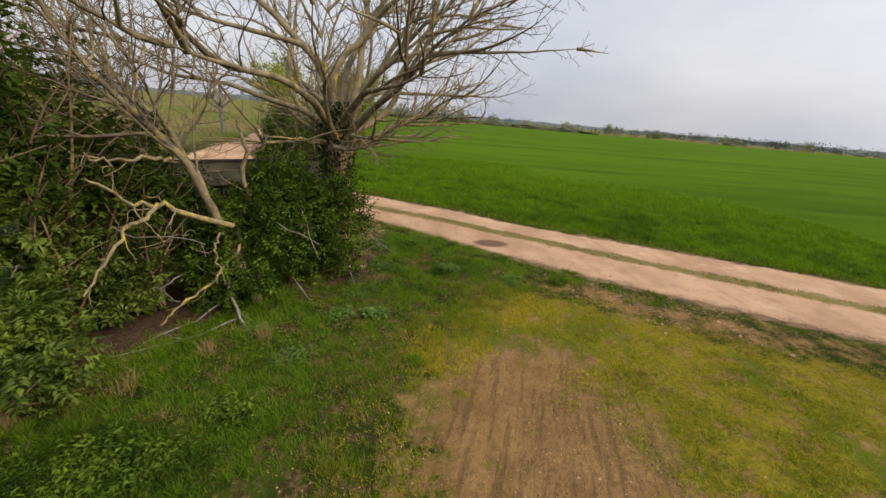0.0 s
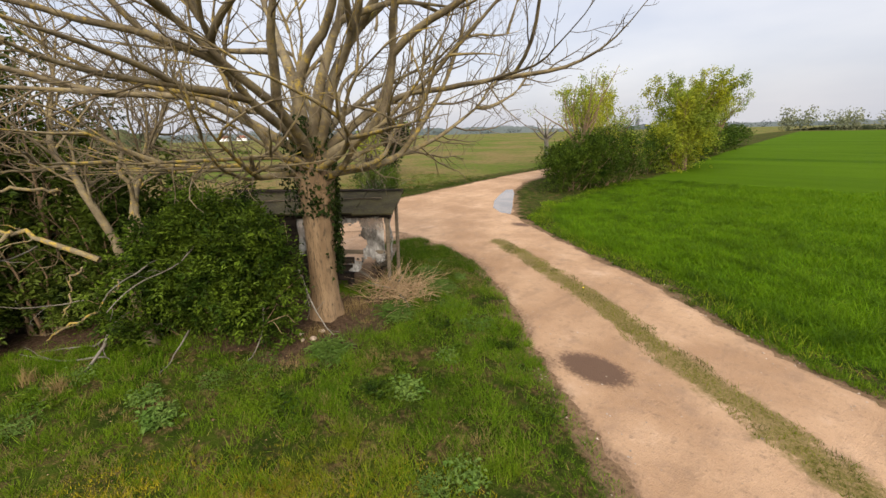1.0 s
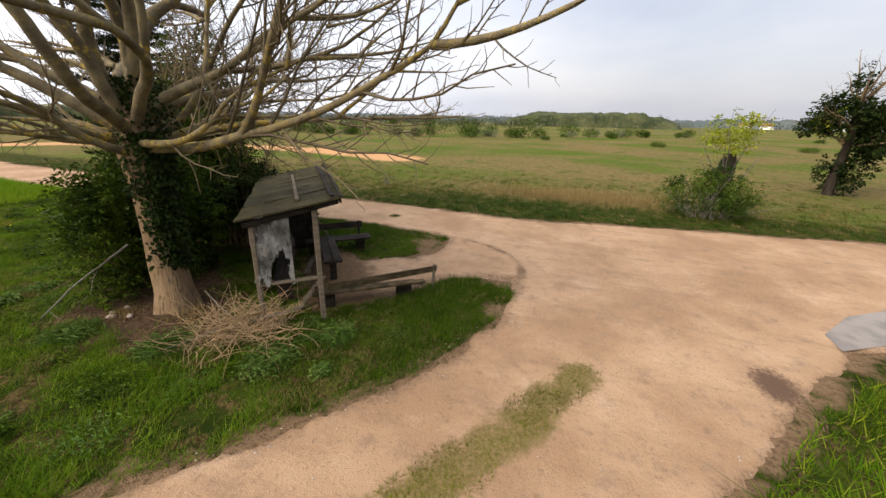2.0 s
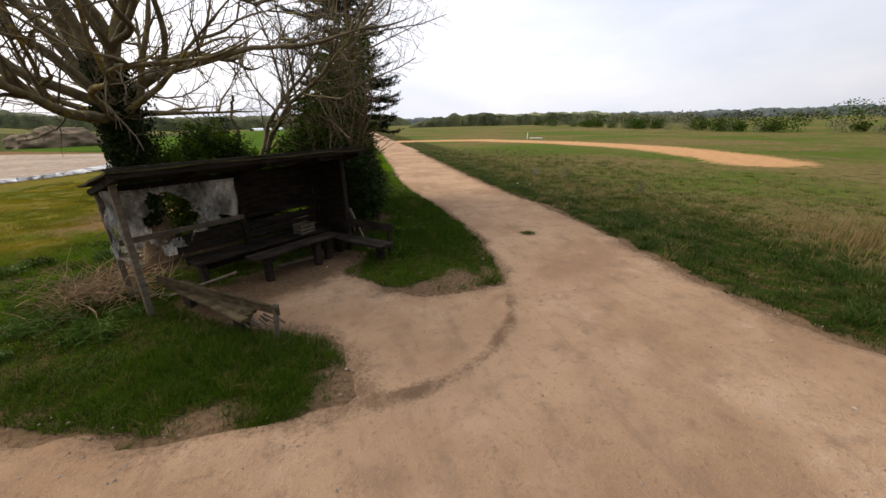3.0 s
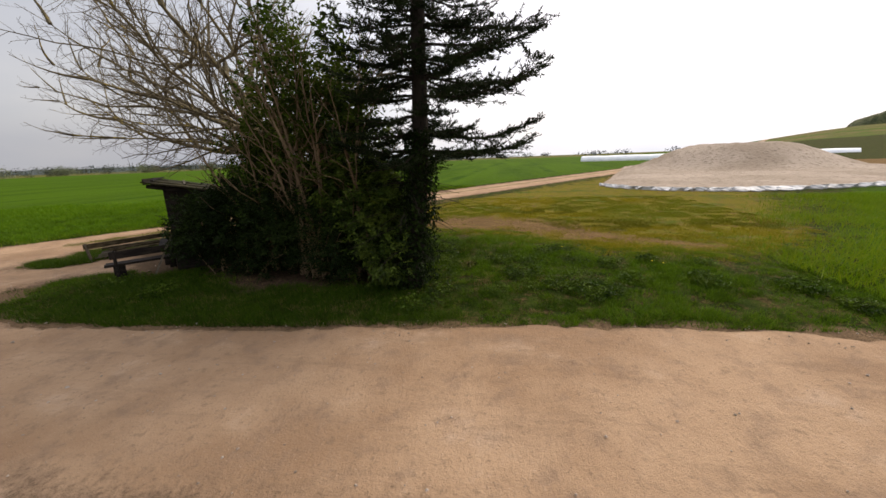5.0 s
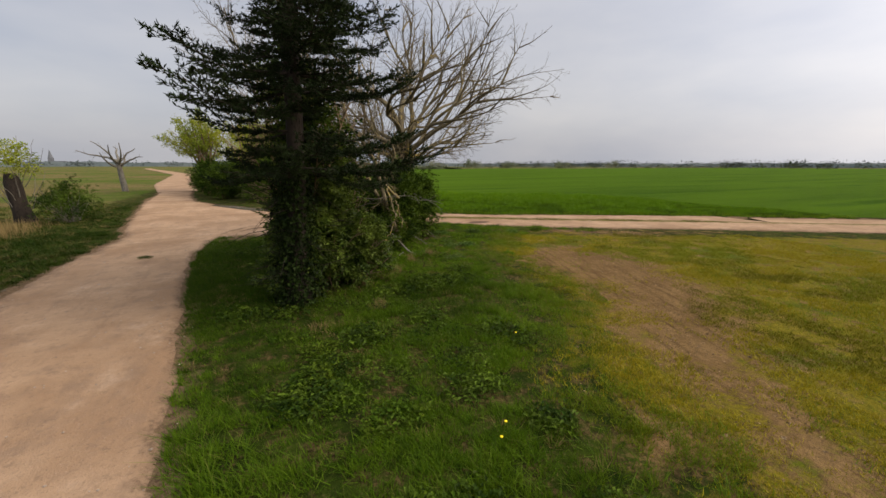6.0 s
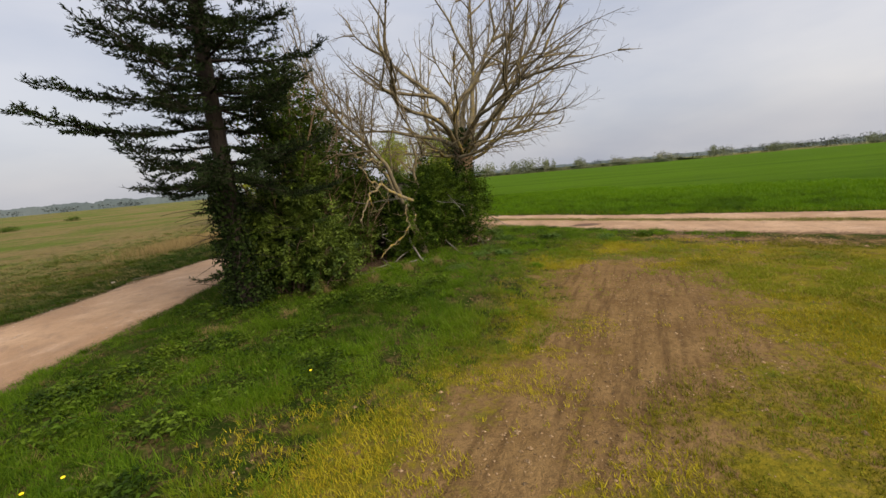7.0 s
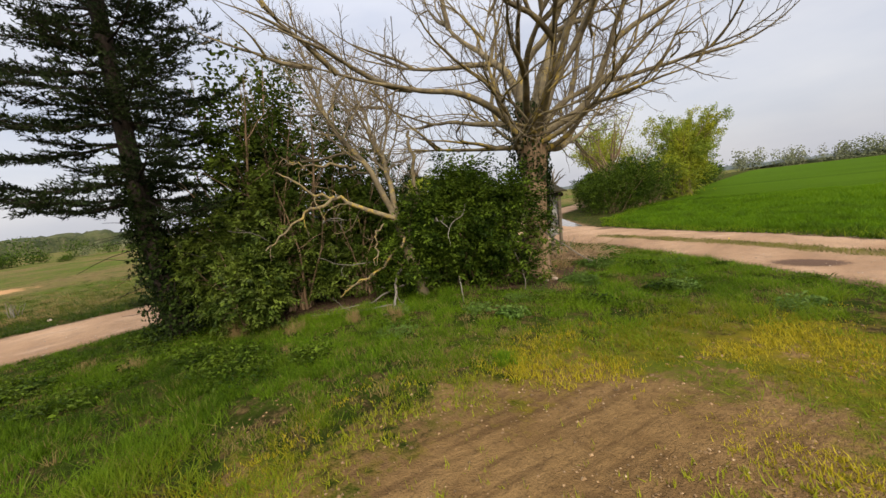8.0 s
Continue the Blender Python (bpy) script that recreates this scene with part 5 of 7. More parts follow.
def build_lone_tree():
    rng = np.random.default_rng(71)
    t = thing("ivy_tree", "lone half-dead tree wrapped in dark ivy", "tree", (21.3, -18.7, 0.0))
    t.scale = (0.76, 0.76, 0.76)
    zz = np.linspace(-0.2, 6.0, 8)
    ls = np.stack([0.15 * np.sin(zz), 0.1 * np.cos(zz), zz], -1)
    part("trunk", tube_mesh("trunk", [(ls, np.linspace(0.34, 0.16, 8))], 9, M_BARK_DARK), t)
    limbs, fine = [], []
    for q in range(16):
        a, e = q * 2.4, radians(rng.uniform(20, 80))
        l2 = bend_line(rng, ls[-1 - q % 4], (math.cos(a) * math.cos(e), math.sin(a) * math.cos(e), math.sin(e)), rng.uniform(2.8, 4.4), 8, 0.12, 0.0)
        limbs.append((l2, np.linspace(0.09, 0.012, 9)))
        out = [[], []]
        twigs_of(rng, l2, limbs[-1][1], out, 0, [(0.3, 0.45, 0.25, 48, 0.03, 5, 0.2), (0.2, 0.4, 0.2, 48, 0.02, 3, 0.2)])
        fine += out[0] + out[1]
    for tb in limbs:
        part("limb", tube_mesh("limb", [tb], 5, M_BARK), t)
    tagged(part("twig_crown", tube_mesh("twig_crown", fine, 3, M_TWIGLET), t), kind="stuff")
    P, N, A, L = foliage(rng, [(0.1, 0.2, 5.0, 1.7, 1.9, 1.7), (0.0, -1.7, 4.2, 1.5, 1.7, 1.9), (0, 1.4, 5.6, 1.1, 1.1, 1.1), (0.1, 0.1, 7.0, 0.7, 0.7, 1.2), (0, -1.2, 2.6, 1.0, 1.0, 1.3), (0, 2.1, 4.6, 0.8, 0.9, 0.8), (0.2, 0.1, 1.6, 0.9, 1.0, 1.6), (0, -0.7, 1.0, 0.9, 0.9, 1.0), (0, -2.7, 5.3, 0.9, 0.9, 0.9)], 3200, 0.19, 4, 0.7)
    tagged(part("ivy", leaf_mesh("ivy", P, N, A, L, L * 0.7, M_LEAF_DARK), t, "dark ivy crown"), kind="stuff")
    P, N, A, L = foliage(rng, [(0.1, -2.6, 5.2, 1.3, 1.3, 1.5), (0.0, 1.3, 4.8, 0.9, 1.0, 1.0)], 420, 0.16, 4, 0.9)
    tagged(part("new_leaves", leaf_mesh("new_leaves", P, N, A, L, L * 0.6, M_LEAF_YOUNG), t, "thin yellow-green spring leaves"), kind="stuff")
    shrub("shrub", "tangled dark green roadside bush with bare stems", "shrub", (12.2, -11.3, 0.0), [(0, 0, 1.0, 1.1, 1.3, 1.1), (0.3, 1.0, 0.8, 0.9, 0.9, 0.9), (0.2, -0.9, 0.7, 0.8, 0.9, 0.8)], 2600, 0.075, M_LEAF_HEDGE, 46, 74, 4, 0.6, stem_mat=M_TWIG)
    # snapped-off trunk with fresh shoots behind the bush
    k = thing("tree_stump", "tall snapped-off tree trunk with thin leafy shoots", "stump", (*STUMP, 0.0))
    zz = np.linspace(-0.2, 2.3, 8)
    ls = np.stack([0.1 * zz, 0.05 * np.sin(zz * 2), zz], -1)
    part("trunk", tube_mesh("trunk", [(ls, np.array([.52, .40, .34, .32, .31, .32, .30, .20]))], 11, M_BARK_DARK), k)
    for q in range(12):
        a = q * 2.4
        l2 = bend_line(rng, (0.3 * math.cos(a), 0.3 * math.sin(a), rng.uniform(0.2, 2.0)), (math.cos(a) * 0.5, math.sin(a) * 0.5, 1.0), rng.uniform(1.2, 2.4), 7, 0.1, 0.03)
        part("shoot", tube_mesh("shoot", [(l2, np.linspace(0.022, 0.006, 8))], 4, M_TWIG), k)
    P, N, A, L = foliage(rng, [(-0.2, 0.4, 2.9, 0.9, 1.0, 0.9), (0.3, -0.4, 3.4, 0.8, 0.8, 0.8)], 380, 0.11, 4, 0.9)
    tagged(part("foliage", leaf_mesh("foliage", P, N, A, L, L * 0.6, M_LEAF_YOUNG), k, "pale yellow-green shoots"), kind="stuff")
    # bare dead tree farther down the road
    d = thing("dead_tree", "small leafless dead tree in the pasture", "tree", (15.8, -37.0, 0.0))
    d.scale = (1.45, 1.45, 1.45)
    tb = [(np.array([(0, 0, -0.2), (0.1, 0, 1.0), (0.15, 0.1, 2.2)]), np.array([0.22, 0.18, 0.15]))]
    for q in range(9):
        a, e = q * 2.4, radians(rng.uniform(10, 60))
        l2 = bend_line(rng, (0.15, 0.1, rng.uniform(1.6, 2.2)), (math.cos(a) * math.cos(e), math.sin(a) * math.cos(e), math.sin(e)), rng.uniform(1.4, 2.6), 7, 0.18)
        tb.append((l2, np.linspace(0.09, 0.02, 8)))
        out = [[], []]
        twigs_of(rng, l2, tb[-1][1], out, 0, [(0.4, 0.4, 0.3, 50, 0.02, 4, 0.2), (9, 0.4, 0.9, 40, 0, 3, 0.2)])
        tb += out[0]
    part("trunk", tube_mesh("trunk", tb, 5, M_TWIG), d)


def woods(name, label, rng, spots, material, leaf, per=120, reach=0.85):
    """Far woods: many ragged crowns of leaf clumps, one object."""
    P, N, A, L = [], [], [], []
    for x, y, h, w in spots:
        m = int(per * rng.uniform(0.9, 1.1))
        d = rng.normal(0, 1, (m, 3))
        d /= np.linalg.norm(d, axis=1, keepdims=True)
        r = (0.2 + reach * rng.random(m) ** 0.6)[:, None]
        c = np.array([x, y, h * 0.44]) + d * r * np.array([w, w, h * 0.5])
        P.append(c), N.append(d + rng.normal(0, 0.4, (m, 3))), A.append(rng.normal(0, 1, (m, 3)))
        L.append(np.full(m, 0.5 * leaf * (0.6 + 0.08 * h)) * rng.uniform(0.6, 1.4, m))
    P, N, A, L = map(np.concatenate, (P, N, A, L))
    tagged(new(name, leaf_mesh(name, P, N, A, L, L * 0.8, material)), label, "woods", kind="stuff")


def wood_belt(label, yaw0, yaw1, r, depth, low, high, seed, material):
    """A closed stand of far trees: one lumpy canopy with a ragged top."""
    n, m = int(abs(yaw1 - yaw0) * 3.1416 / 180 * r / 2.2), 9
    rng = np.random.default_rng(seed)
    s, c = np.meshgrid(np.arange(n), np.arange(m), indexing="ij")
    yaw = np.radians(yaw0 + (yaw1 - yaw0) * s / (n - 1))
    f = c / (m - 1)
    dist = r + (f - 0.5) * depth + rng.normal(0, 0.8, s.shape)
    d1 = s * 2.2
    crown = 0.5 * value_noise(d1, c * 9.0, 0.07, seed) + 0.3 * value_noise(d1, c * 7.0, 0.2, seed + 1) + 0.2 * rng.random(s.shape)
    z = (low + (high - low) * crown) * np.sin(math.pi * np.clip(f * 0.94 + 0.03, 0, 1)) ** 0.3
    z = z * np.clip(np.minimum(s, n - 1 - s) / 12.0, 0.0, 1) ** 0.5
    z = np.where((c == 0) | (c == m - 1), -1.5, z)
    i = np.arange(n * m).reshape(n, m)
    F = np.stack([i[:-1, :-1], i[1:, :-1], i[1:, 1:], i[:-1, 1:]], -1).reshape(-1, 4)
    x, y = -np.sin(yaw) * dist, np.cos(yaw) * dist
    V = np.stack([x, y, z + lie(x, y)], -1).reshape(-1, 3)
    tagged(new("far_woods", mesh_from("far_woods", V, F, material, None, True)), label, "woods", kind="stuff")


def build_distance():
    rng = np.random.default_rng(90)
    polar = lambda yaw, r: (-math.sin(radians(yaw)) * r, math.cos(radians(yaw)) * r)
    far, mid, pale = [], [], []
    for k in range(260):
        yaw = rng.uniform(0, 360)
        x, y = polar(yaw, rng.uniform(560, 640))
        far.append((x, y, rng.uniform(5, 9), rng.uniform(7, 14)))
    wood_belt("distant dark belt of woods along the northern horizon", 52, -9, 470, 60, 9, 16, 801, M_WOODS_MID)
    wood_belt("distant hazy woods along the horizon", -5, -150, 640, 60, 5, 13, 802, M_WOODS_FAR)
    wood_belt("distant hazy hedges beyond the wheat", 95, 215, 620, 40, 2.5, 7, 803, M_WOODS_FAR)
    wood_belt("distant wood beyond the pasture", -78, -101, 330, 40, 7, 13, 804, M_WOODS_MID)
    wood_belt("distant low hedge along the far field edge", 150, 183, 250, 5, 0.8, 3.0, 805, M_WOODS_MID)
    # round-crowned hedgerow to the north-east
    wood_belt("distant round-crowned hedgerow in fresh leaf", -9, -46, 245, 16, 1.5, 9.5, 806, M_WOODS_MID)
    wood_belt("distant grey budding hedgerow", -12, -40, 275, 14, 3.0, 9.5, 807, M_WOODS_PALE)
    # bushes round the pasture in the east
    for k in range(150):
        yaw = rng.uniform(-85, -30)
        x, y = polar(yaw, rng.uniform(190, 290))
        (mid if rng.random() < 0.7 else pale).append((x, y, rng.uniform(2.5, 6.0), rng.uniform(2.5, 5)))
    for k in range(60):
        yaw = rng.uniform(-110, -60)
        x, y = polar(yaw, rng.uniform(280, 420))
        mid.append((x, y, rng.uniform(5, 12), rng.uniform(5, 10)))
    # uneven hedgerow on the near side of the pasture's far end
    near_green, near_grey = [], []
    for (ax, ay), (bx, by), m in [((92, 175), (72, 85), 26), ((72, 85), (66, 38), 30), ((66, 38), (84, 2), 22), ((84, 2), (120, -30), 18)]:
        for k in range(m):
            f, big_one = rng.random(), rng.random() < 0.16
            hh = rng.uniform(1.4, 3.2) * (1.7 if big_one else 1)
            (near_green if rng.random() < 0.6 else near_grey).append((ax + (bx - ax) * f + rng.normal(0, 2.0), ay + (by - ay) * f + rng.normal(0, 2.0), hh, hh * rng.uniform(0.6, 0.95)))
    woods("hedgerow", "uneven dark green hedgerow beyond the pasture", rng, near_green, M_LEAF_HEDGE, 0.5, 620, 0.68)
    woods("hedgerow", "grey budding bushes in the pasture hedgerow", rng, near_grey, M_WOODS_PALE, 0.34, 480, 0.7)
    # hedge line along the far side of the wheat
    for k in range(80):
        f = rng.random()
        x, y = -8 - 480 * f, -232 - rng.uniform(0, 12)
        (mid if rng.random() < 0.4 else pale).append((x, y, rng.uniform(1.0, 3.2) * (1.5 if rng.random() < 0.12 else 1), rng.uniform(2, 5)))
    big = []
    for x, h, w in [(7, 13, 6.5), (-8, 12, 7), (-24, 10, 6), (-33, 11, 8), (-47, 10, 3), (-66, 9, 5), (-92, 7, 9), (-118, 7, 6), (-150, 8, 5), (-185, 7, 7), (-240, 8, 6), (-300, 9, 8)]:
        for q in range(9):
            big.append((x + rng.normal(0, 0.5 * w), -246 + rng.normal(0, 2), h * rng.uniform(0.55, 1.0), w * rng.uniform(0.35, 0.6)))
    woods("far_trees", "distant rounded grey-green trees beyond the wheat", rng, big, M_WOODS_PALE, 1.1, 110)
    for k in range(120):
        yaw = rng.uniform(95, 150)
        x, y = polar(yaw, rng.uniform(380, 460))
        mid.append((x, y, rng.uniform(4, 9), rng.uniform(5, 9)))
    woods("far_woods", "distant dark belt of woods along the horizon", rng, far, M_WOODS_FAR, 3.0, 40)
    woods("far_trees", "distant green trees and bushes round the fields", rng, mid, M_WOODS_MID, 1.3, 75)
    woods("far_bushes", "distant pale grey-green budding trees", rng, pale, M_WOODS_PALE, 1.3, 70)
    # scattered scrub in the pasture
    for q in range(9):
        x, y = rng.uniform(55, 110), rng.uniform(-60, 15)
        shrub("scrub", "small dark scrub clump in dry pasture", "bush", (x, y, 0.0), [(0, 0, 0.35, 1.3, 1.1, 0.45), (1.1, 0.3, 0.25, 0.8, 0.7, 0.35)], 420, 0.13, M_LEAF_HEDGE, 5, 300 + q, 3, 0.6, "pasture scrub")


# aerial haze put into the colour: paler and bluer than nearer crowns
M_WOODS_FAR = rough_mat("haze_tinted_far_woods", (0.0462, 0.0575, 0.055), (0.063, 0.0736, 0.07), None, 0.01, 0.3, 0, island=0.5)
M_WOODS_MID = rough_mat("far_tree_crowns", (0.020, 0.028, 0.012), (0.05, 0.056, 0.022), (0.066, 0.062, 0.034), 0.12, 0.5, 0.8, 1.0, island=0.5)
M_WOODS_PALE = rough_mat("budding_crowns", (0.12, 0.135, 0.07), (0.17, 0.17, 0.105), None, 0.03, 0.3, 0, island=0.35)


def house(at, rz, w, d, h, label):
    t = thing("house", label, "house", at, "far houses", rz=rz)
    bm = bmesh.new()
    board(bm, (w, d, h), pose(0, 0, h / 2), 0.05)
    part("wall", bm, t, "", M_WHITE)
    bm = bmesh.new()
    vs = [bm.verts.new(p) for p in [(-w / 2 - .3, -d / 2 - .4, h), (w / 2 + .3, -d / 2 - .4, h), (w / 2 + .3, d / 2 + .4, h), (-w / 2 - .3, d / 2 + .4, h), (-w / 2 - .3, 0, h + d * .45), (w / 2 + .3, 0, h + d * .45)]]
    for f in [(0, 1, 5, 4), (2, 3, 4, 5), (1, 2, 5), (3, 0, 4), (3, 2, 1, 0)]:
        bm.faces.new([vs[i] for i in f])
    part("roof", bm, t, "dark red tiled roof", M_TILE)
    for q in range(3):
        bm = bmesh.new()
        board(bm, (1.1, 0.1, 1.3), pose(-w / 3 + q * w / 3, -d / 2 - 0.02, h * 0.55), 0.02)
        part("window", bm, t, "", M_BARK_DARK)


M_SLATE = rough_mat("grey_slate", (0.10, 0.105, 0.115), (0.13, 0.135, 0.145), None, 0.3, 2, 0.2)
M_TILE = rough_mat("red_roof_tiles", (0.16, 0.07, 0.045), (0.21, 0.10, 0.065), None, 0.5, 3, 0.2)


def build_far_things():
    for q, (x, y, rz) in enumerate([(500, -168, 20), (524, -156, 60), (486, -220, 10), (410, -256, 35)]):
        house((x, y, 0), rz, 9, 7, 3.4, "far white house with dark gabled roof")
    c = thing("church", "far village church with a pointed grey spire", "church", (285, -842, 0))
    bm = bmesh.new()
    board(bm, (16, 9, 8), pose(-9, 0, 4), 0.1)
    part("nave", bm, c, "", M_SLATE)
    bm = bmesh.new()
    board(bm, (6, 6, 13), pose(2, 0, 6.5), 0.1)
    part("tower", bm, c, "", M_SLATE)
    bm = bmesh.new()
    bmesh.ops.create_cone(bm, segments=8, radius1=3.4, radius2=0.1, depth=13, cap_ends=True)
    bmesh.ops.translate(bm, vec=(2, 0, 19.4), verts=bm.verts)
    part("spire", bm, c, "", M_SLATE)
    # white film tunnels over the crops
    for q, (x, y, rz, ln) in enumerate([(-122, 62, 62, 60), (-118, 70, 62, 60), (-60, 330, 80, 60), (112, 292, 8, 22), (150, 296, 8, 30), (205, 300, 8, 16)]):
        t = thing("film_tunnel", "long low white film tunnel over crops", "tunnel", (x, y, 0), "film tunnels", rz=rz)
        ls = np.stack([np.linspace(-ln / 2, ln / 2, 30), np.zeros(30), np.zeros(30)], -1)
        part("film", tube_mesh("film", [(ls, np.full(30, 1.7) + 0.06 * np.sin(np.arange(30)))], 14, M_WHITE), t)
    # bare plot with film along its near edge, and the heap of earth
    def front(a):
        """Near edge of the plot, from its northern end to its southern one."""
        k = 1 - a
        return k * k * -25.5 + 2 * k * a * -6 + a * a * -21, k * k * 48 + 2 * k * a * 17 + a * a * 15

    bm = bmesh.new()
    rnd = random.Random(4)
    nx, ny = 70, 24
    g = {}
    for i in range(nx + 1):
        for j in range(ny + 1):
            a, b = i / nx, j / ny
            x, y = front(a)
            low = 0.22 * min(1, 6 * b) * min(1, 8 * min(a, 1 - a)) - 0.08 * (b == 0)
            x, y = x - 46 * b, y + 15 * b
            hump = 3.0 * float(1 - step(math.hypot(x + 47, y - 38), 4, 14))
            g[i, j] = bm.verts.new((x, y, hump + low + 0.05 * math.sin(a * 110) * b + rnd.uniform(-0.04, 0.04)))
    for i in range(nx):
        for j in range(ny):
            bm.faces.new((g[i, j], g[i + 1, j], g[i + 1, j + 1], g[i, j + 1]))
    bmesh.ops.recalc_face_normals(bm, faces=bm.faces[:])
    tagged(part("earth_clamp", bm, None, "", M_EARTH, True), "bare grey-brown earth plot with a clamp and wheel tracks", "mound")
    bm = bmesh.new()
    rows = []
    for i in range(101):
        x, y = front(0.1 + 0.9 * i / 100)
        wide = max(0.05, 0.2 + 0.5 * noise.noise((i * 0.17, 1.7, 0.0)))
        rows.append([bm.verts.new((x + wide * (1 - k / 1.5) + 0.12 * math.sin(i * 2.1 + k), y + 0.1 * math.sin(i * 1.3 + k), 0.04 + 0.06 * k + 0.05 * noise.noise((i * 0.5, k * 0.9, 3.0)))) for k in range(4)])
    for ra, rb in zip(rows, rows[1:]):
        for k in range(3):
            bm.faces.new((ra[k], rb[k], rb[k + 1], ra[k + 1]))
    ext = bmesh.ops.extrude_face_region(bm, geom=bm.faces[:])
    bmesh.ops.translate(bm, vec=(0, 0, 0.05), verts=[v for v in ext["geom"] if isinstance(v, bmesh.types.BMVert)])
    bmesh.ops.recalc_face_normals(bm, faces=bm.faces[:])
    tagged(part("film_strip", bm, None, "", M_FILM), "crumpled white film along the plot's near edge", "film")
    bm = bmesh.new()
    bmesh.ops.create_icosphere(bm, subdivisions=5, radius=1)
    for v in bm.verts:
        n3 = noise.fractal(v.co * 2.2, 1.0, 2.0, 5)
        v.co = Vector((v.co.x * 7, v.co.y * 5, max(v.co.z, -0.1) * 3.6)) * (1 + 0.22 * n3)
    bmesh.ops.transform(bm, matrix=pose(-50, 80, -0.2, 0, 0, 35), verts=bm.verts)
    tagged(part("earth_mound", bm, None, "", M_HEAP, True), "large brown mound of earth overgrown with weeds", "mound")
    # marker post and board in the pasture
    s = thing("marker_post", "leaning white marker post with low blue-white board", "post", (29.0, 47.2, 0.0))
    between("post", s, (0, 0, -0.1), (0.10, 0.0, 0.95), 0.10, 0.10, M_WHITE)
    between("board", s, (0.3, -0.4, 0.18), (2.2, -0.6, 0.12), 0.5, 0.10, M_WHITE)


M_FILM = rough_mat("weathered_white_film", (0.34, 0.33, 0.32), (0.52, 0.51, 0.50), (0.24, 0.22, 0.20), 0.6, 5, 0.3, rough=0.6)
M_EARTH = rough_mat("grey_earth", (0.19, 0.145, 0.105), (0.27, 0.215, 0.165), (0.12, 0.088, 0.062), 0.15, 2.5, 0.6, 0.2)
M_HEAP = rough_mat("weedy_earth", (0.105, 0.075, 0.05), (0.14, 0.105, 0.07), (0.05, 0.065, 0.022), 0.3, 1.6, 0.8, 0.3)
build_hedge()
build_lone_tree()
build_distance()
build_far_things()

# ---- grass, crops and litter ----
def blades(name, label, category, x, y, height, width, dry, material, lean=0.45, segs=2, seed=1, z=None, wind=(0.25, -0.1), lush=None, ripe=None, lean_to=None):
    """Single blades of grass, each a bent tapering strip."""
    rng = np.random.default_rng(seed)
    n = len(x)
    z0 = lie(x, y) - 0.01 if z is None else z
    a = rng.uniform(0, 6.283, n)
    dirn = np.stack([np.cos(a), np.sin(a)], -1)
    b = rng.uniform(0, 6.283, n)
    ln = (np.abs(rng.normal(0, lean, n)) * height)[:, None]
    off = np.stack([np.cos(b), np.sin(b)], -1) * ln + np.array(wind) * height[:, None] * 0.6
    if lean_to is not None:
        off = off + lean_to * height[:, None]
    w = (width * rng.uniform(0.6, 1.2, n))[:, None] * 0.5
    base = np.stack([x, y], -1)
    top_z = z0 + height * rng.uniform(0.75, 1.0, n)
    if segs == 2:
        mid = base + off * 0.35
        V = np.stack([np.c_[base - dirn * w, z0], np.c_[base + dirn * w, z0], np.c_[mid - dirn * w * 0.8, z0 + (top_z - z0) * 0.62], np.c_[mid + dirn * w * 0.8, z0 + (top_z - z0) * 0.62], np.c_[base + off, top_z]], 1)
        i = np.arange(n)[:, None] * 5
        F = np.concatenate([i + np.array([[0, 1, 3]]), i + np.array([[0, 3, 2]]), i + np.array([[2, 3, 4]])], 0)
        k = 5
    else:
        V = np.stack([np.c_[base - dirn * w, z0], np.c_[base + dirn * w, z0], np.c_[base + off, top_z]], 1)
        F = np.arange(n * 3).reshape(n, 3)
        k = 3
    me = mesh_from(name, V.reshape(-1, 3), F, material, {"dry": np.repeat(dry, k), "lush": np.repeat(np.zeros(n) if lush is None else lush, k), "ripe": np.repeat(np.zeros(n) if ripe is None else ripe, k)})
    return tagged(new(name, me), label, category, kind="stuff")


def scatter(rng, box, per_m2, keep):
    x0, x1, y0, y1 = box
    n = int((x1 - x0) * (y1 - y0) * per_m2)
    x, y = rng.uniform(x0, x1, n), rng.uniform(y0, y1, n)
    k = keep(x, y)
    return x[k], y[k]


def tufts(rng, box, per_m2, keep, k, spread):
    """Tussocks: blade feet, the number of each one's tussock, and the way out from its middle."""
    x, y = scatter(rng, box, per_m2, keep)
    num = rng.poisson(k, len(x)) + 3
    idx = np.repeat(np.arange(len(x)), num)
    size = (spread * rng.uniform(0.5, 1.5, len(x)))[idx]
    a, r = rng.uniform(0, 6.283, len(idx)), np.sqrt(rng.random(len(idx)))
    out = np.stack([np.cos(a), np.sin(a)], -1) * r[:, None]
    return x[idx] + out[:, 0] * size, y[idx] + out[:, 1] * size, idx, out


def in_shade_of_shrubs(x, y):
    """Bare litter under the shrubs, 0 to 1."""
    line = [(-0.9, -0.5), (-1.2, 0.3), (-0.3, 0.5), (0.8, 1.5), (1.9, 2.6), (2.9, 4.2), (3.4, 2.4), (2.6, 1.0)]
    return 1 - step(along(x, y, line), 0.5, 1.2)


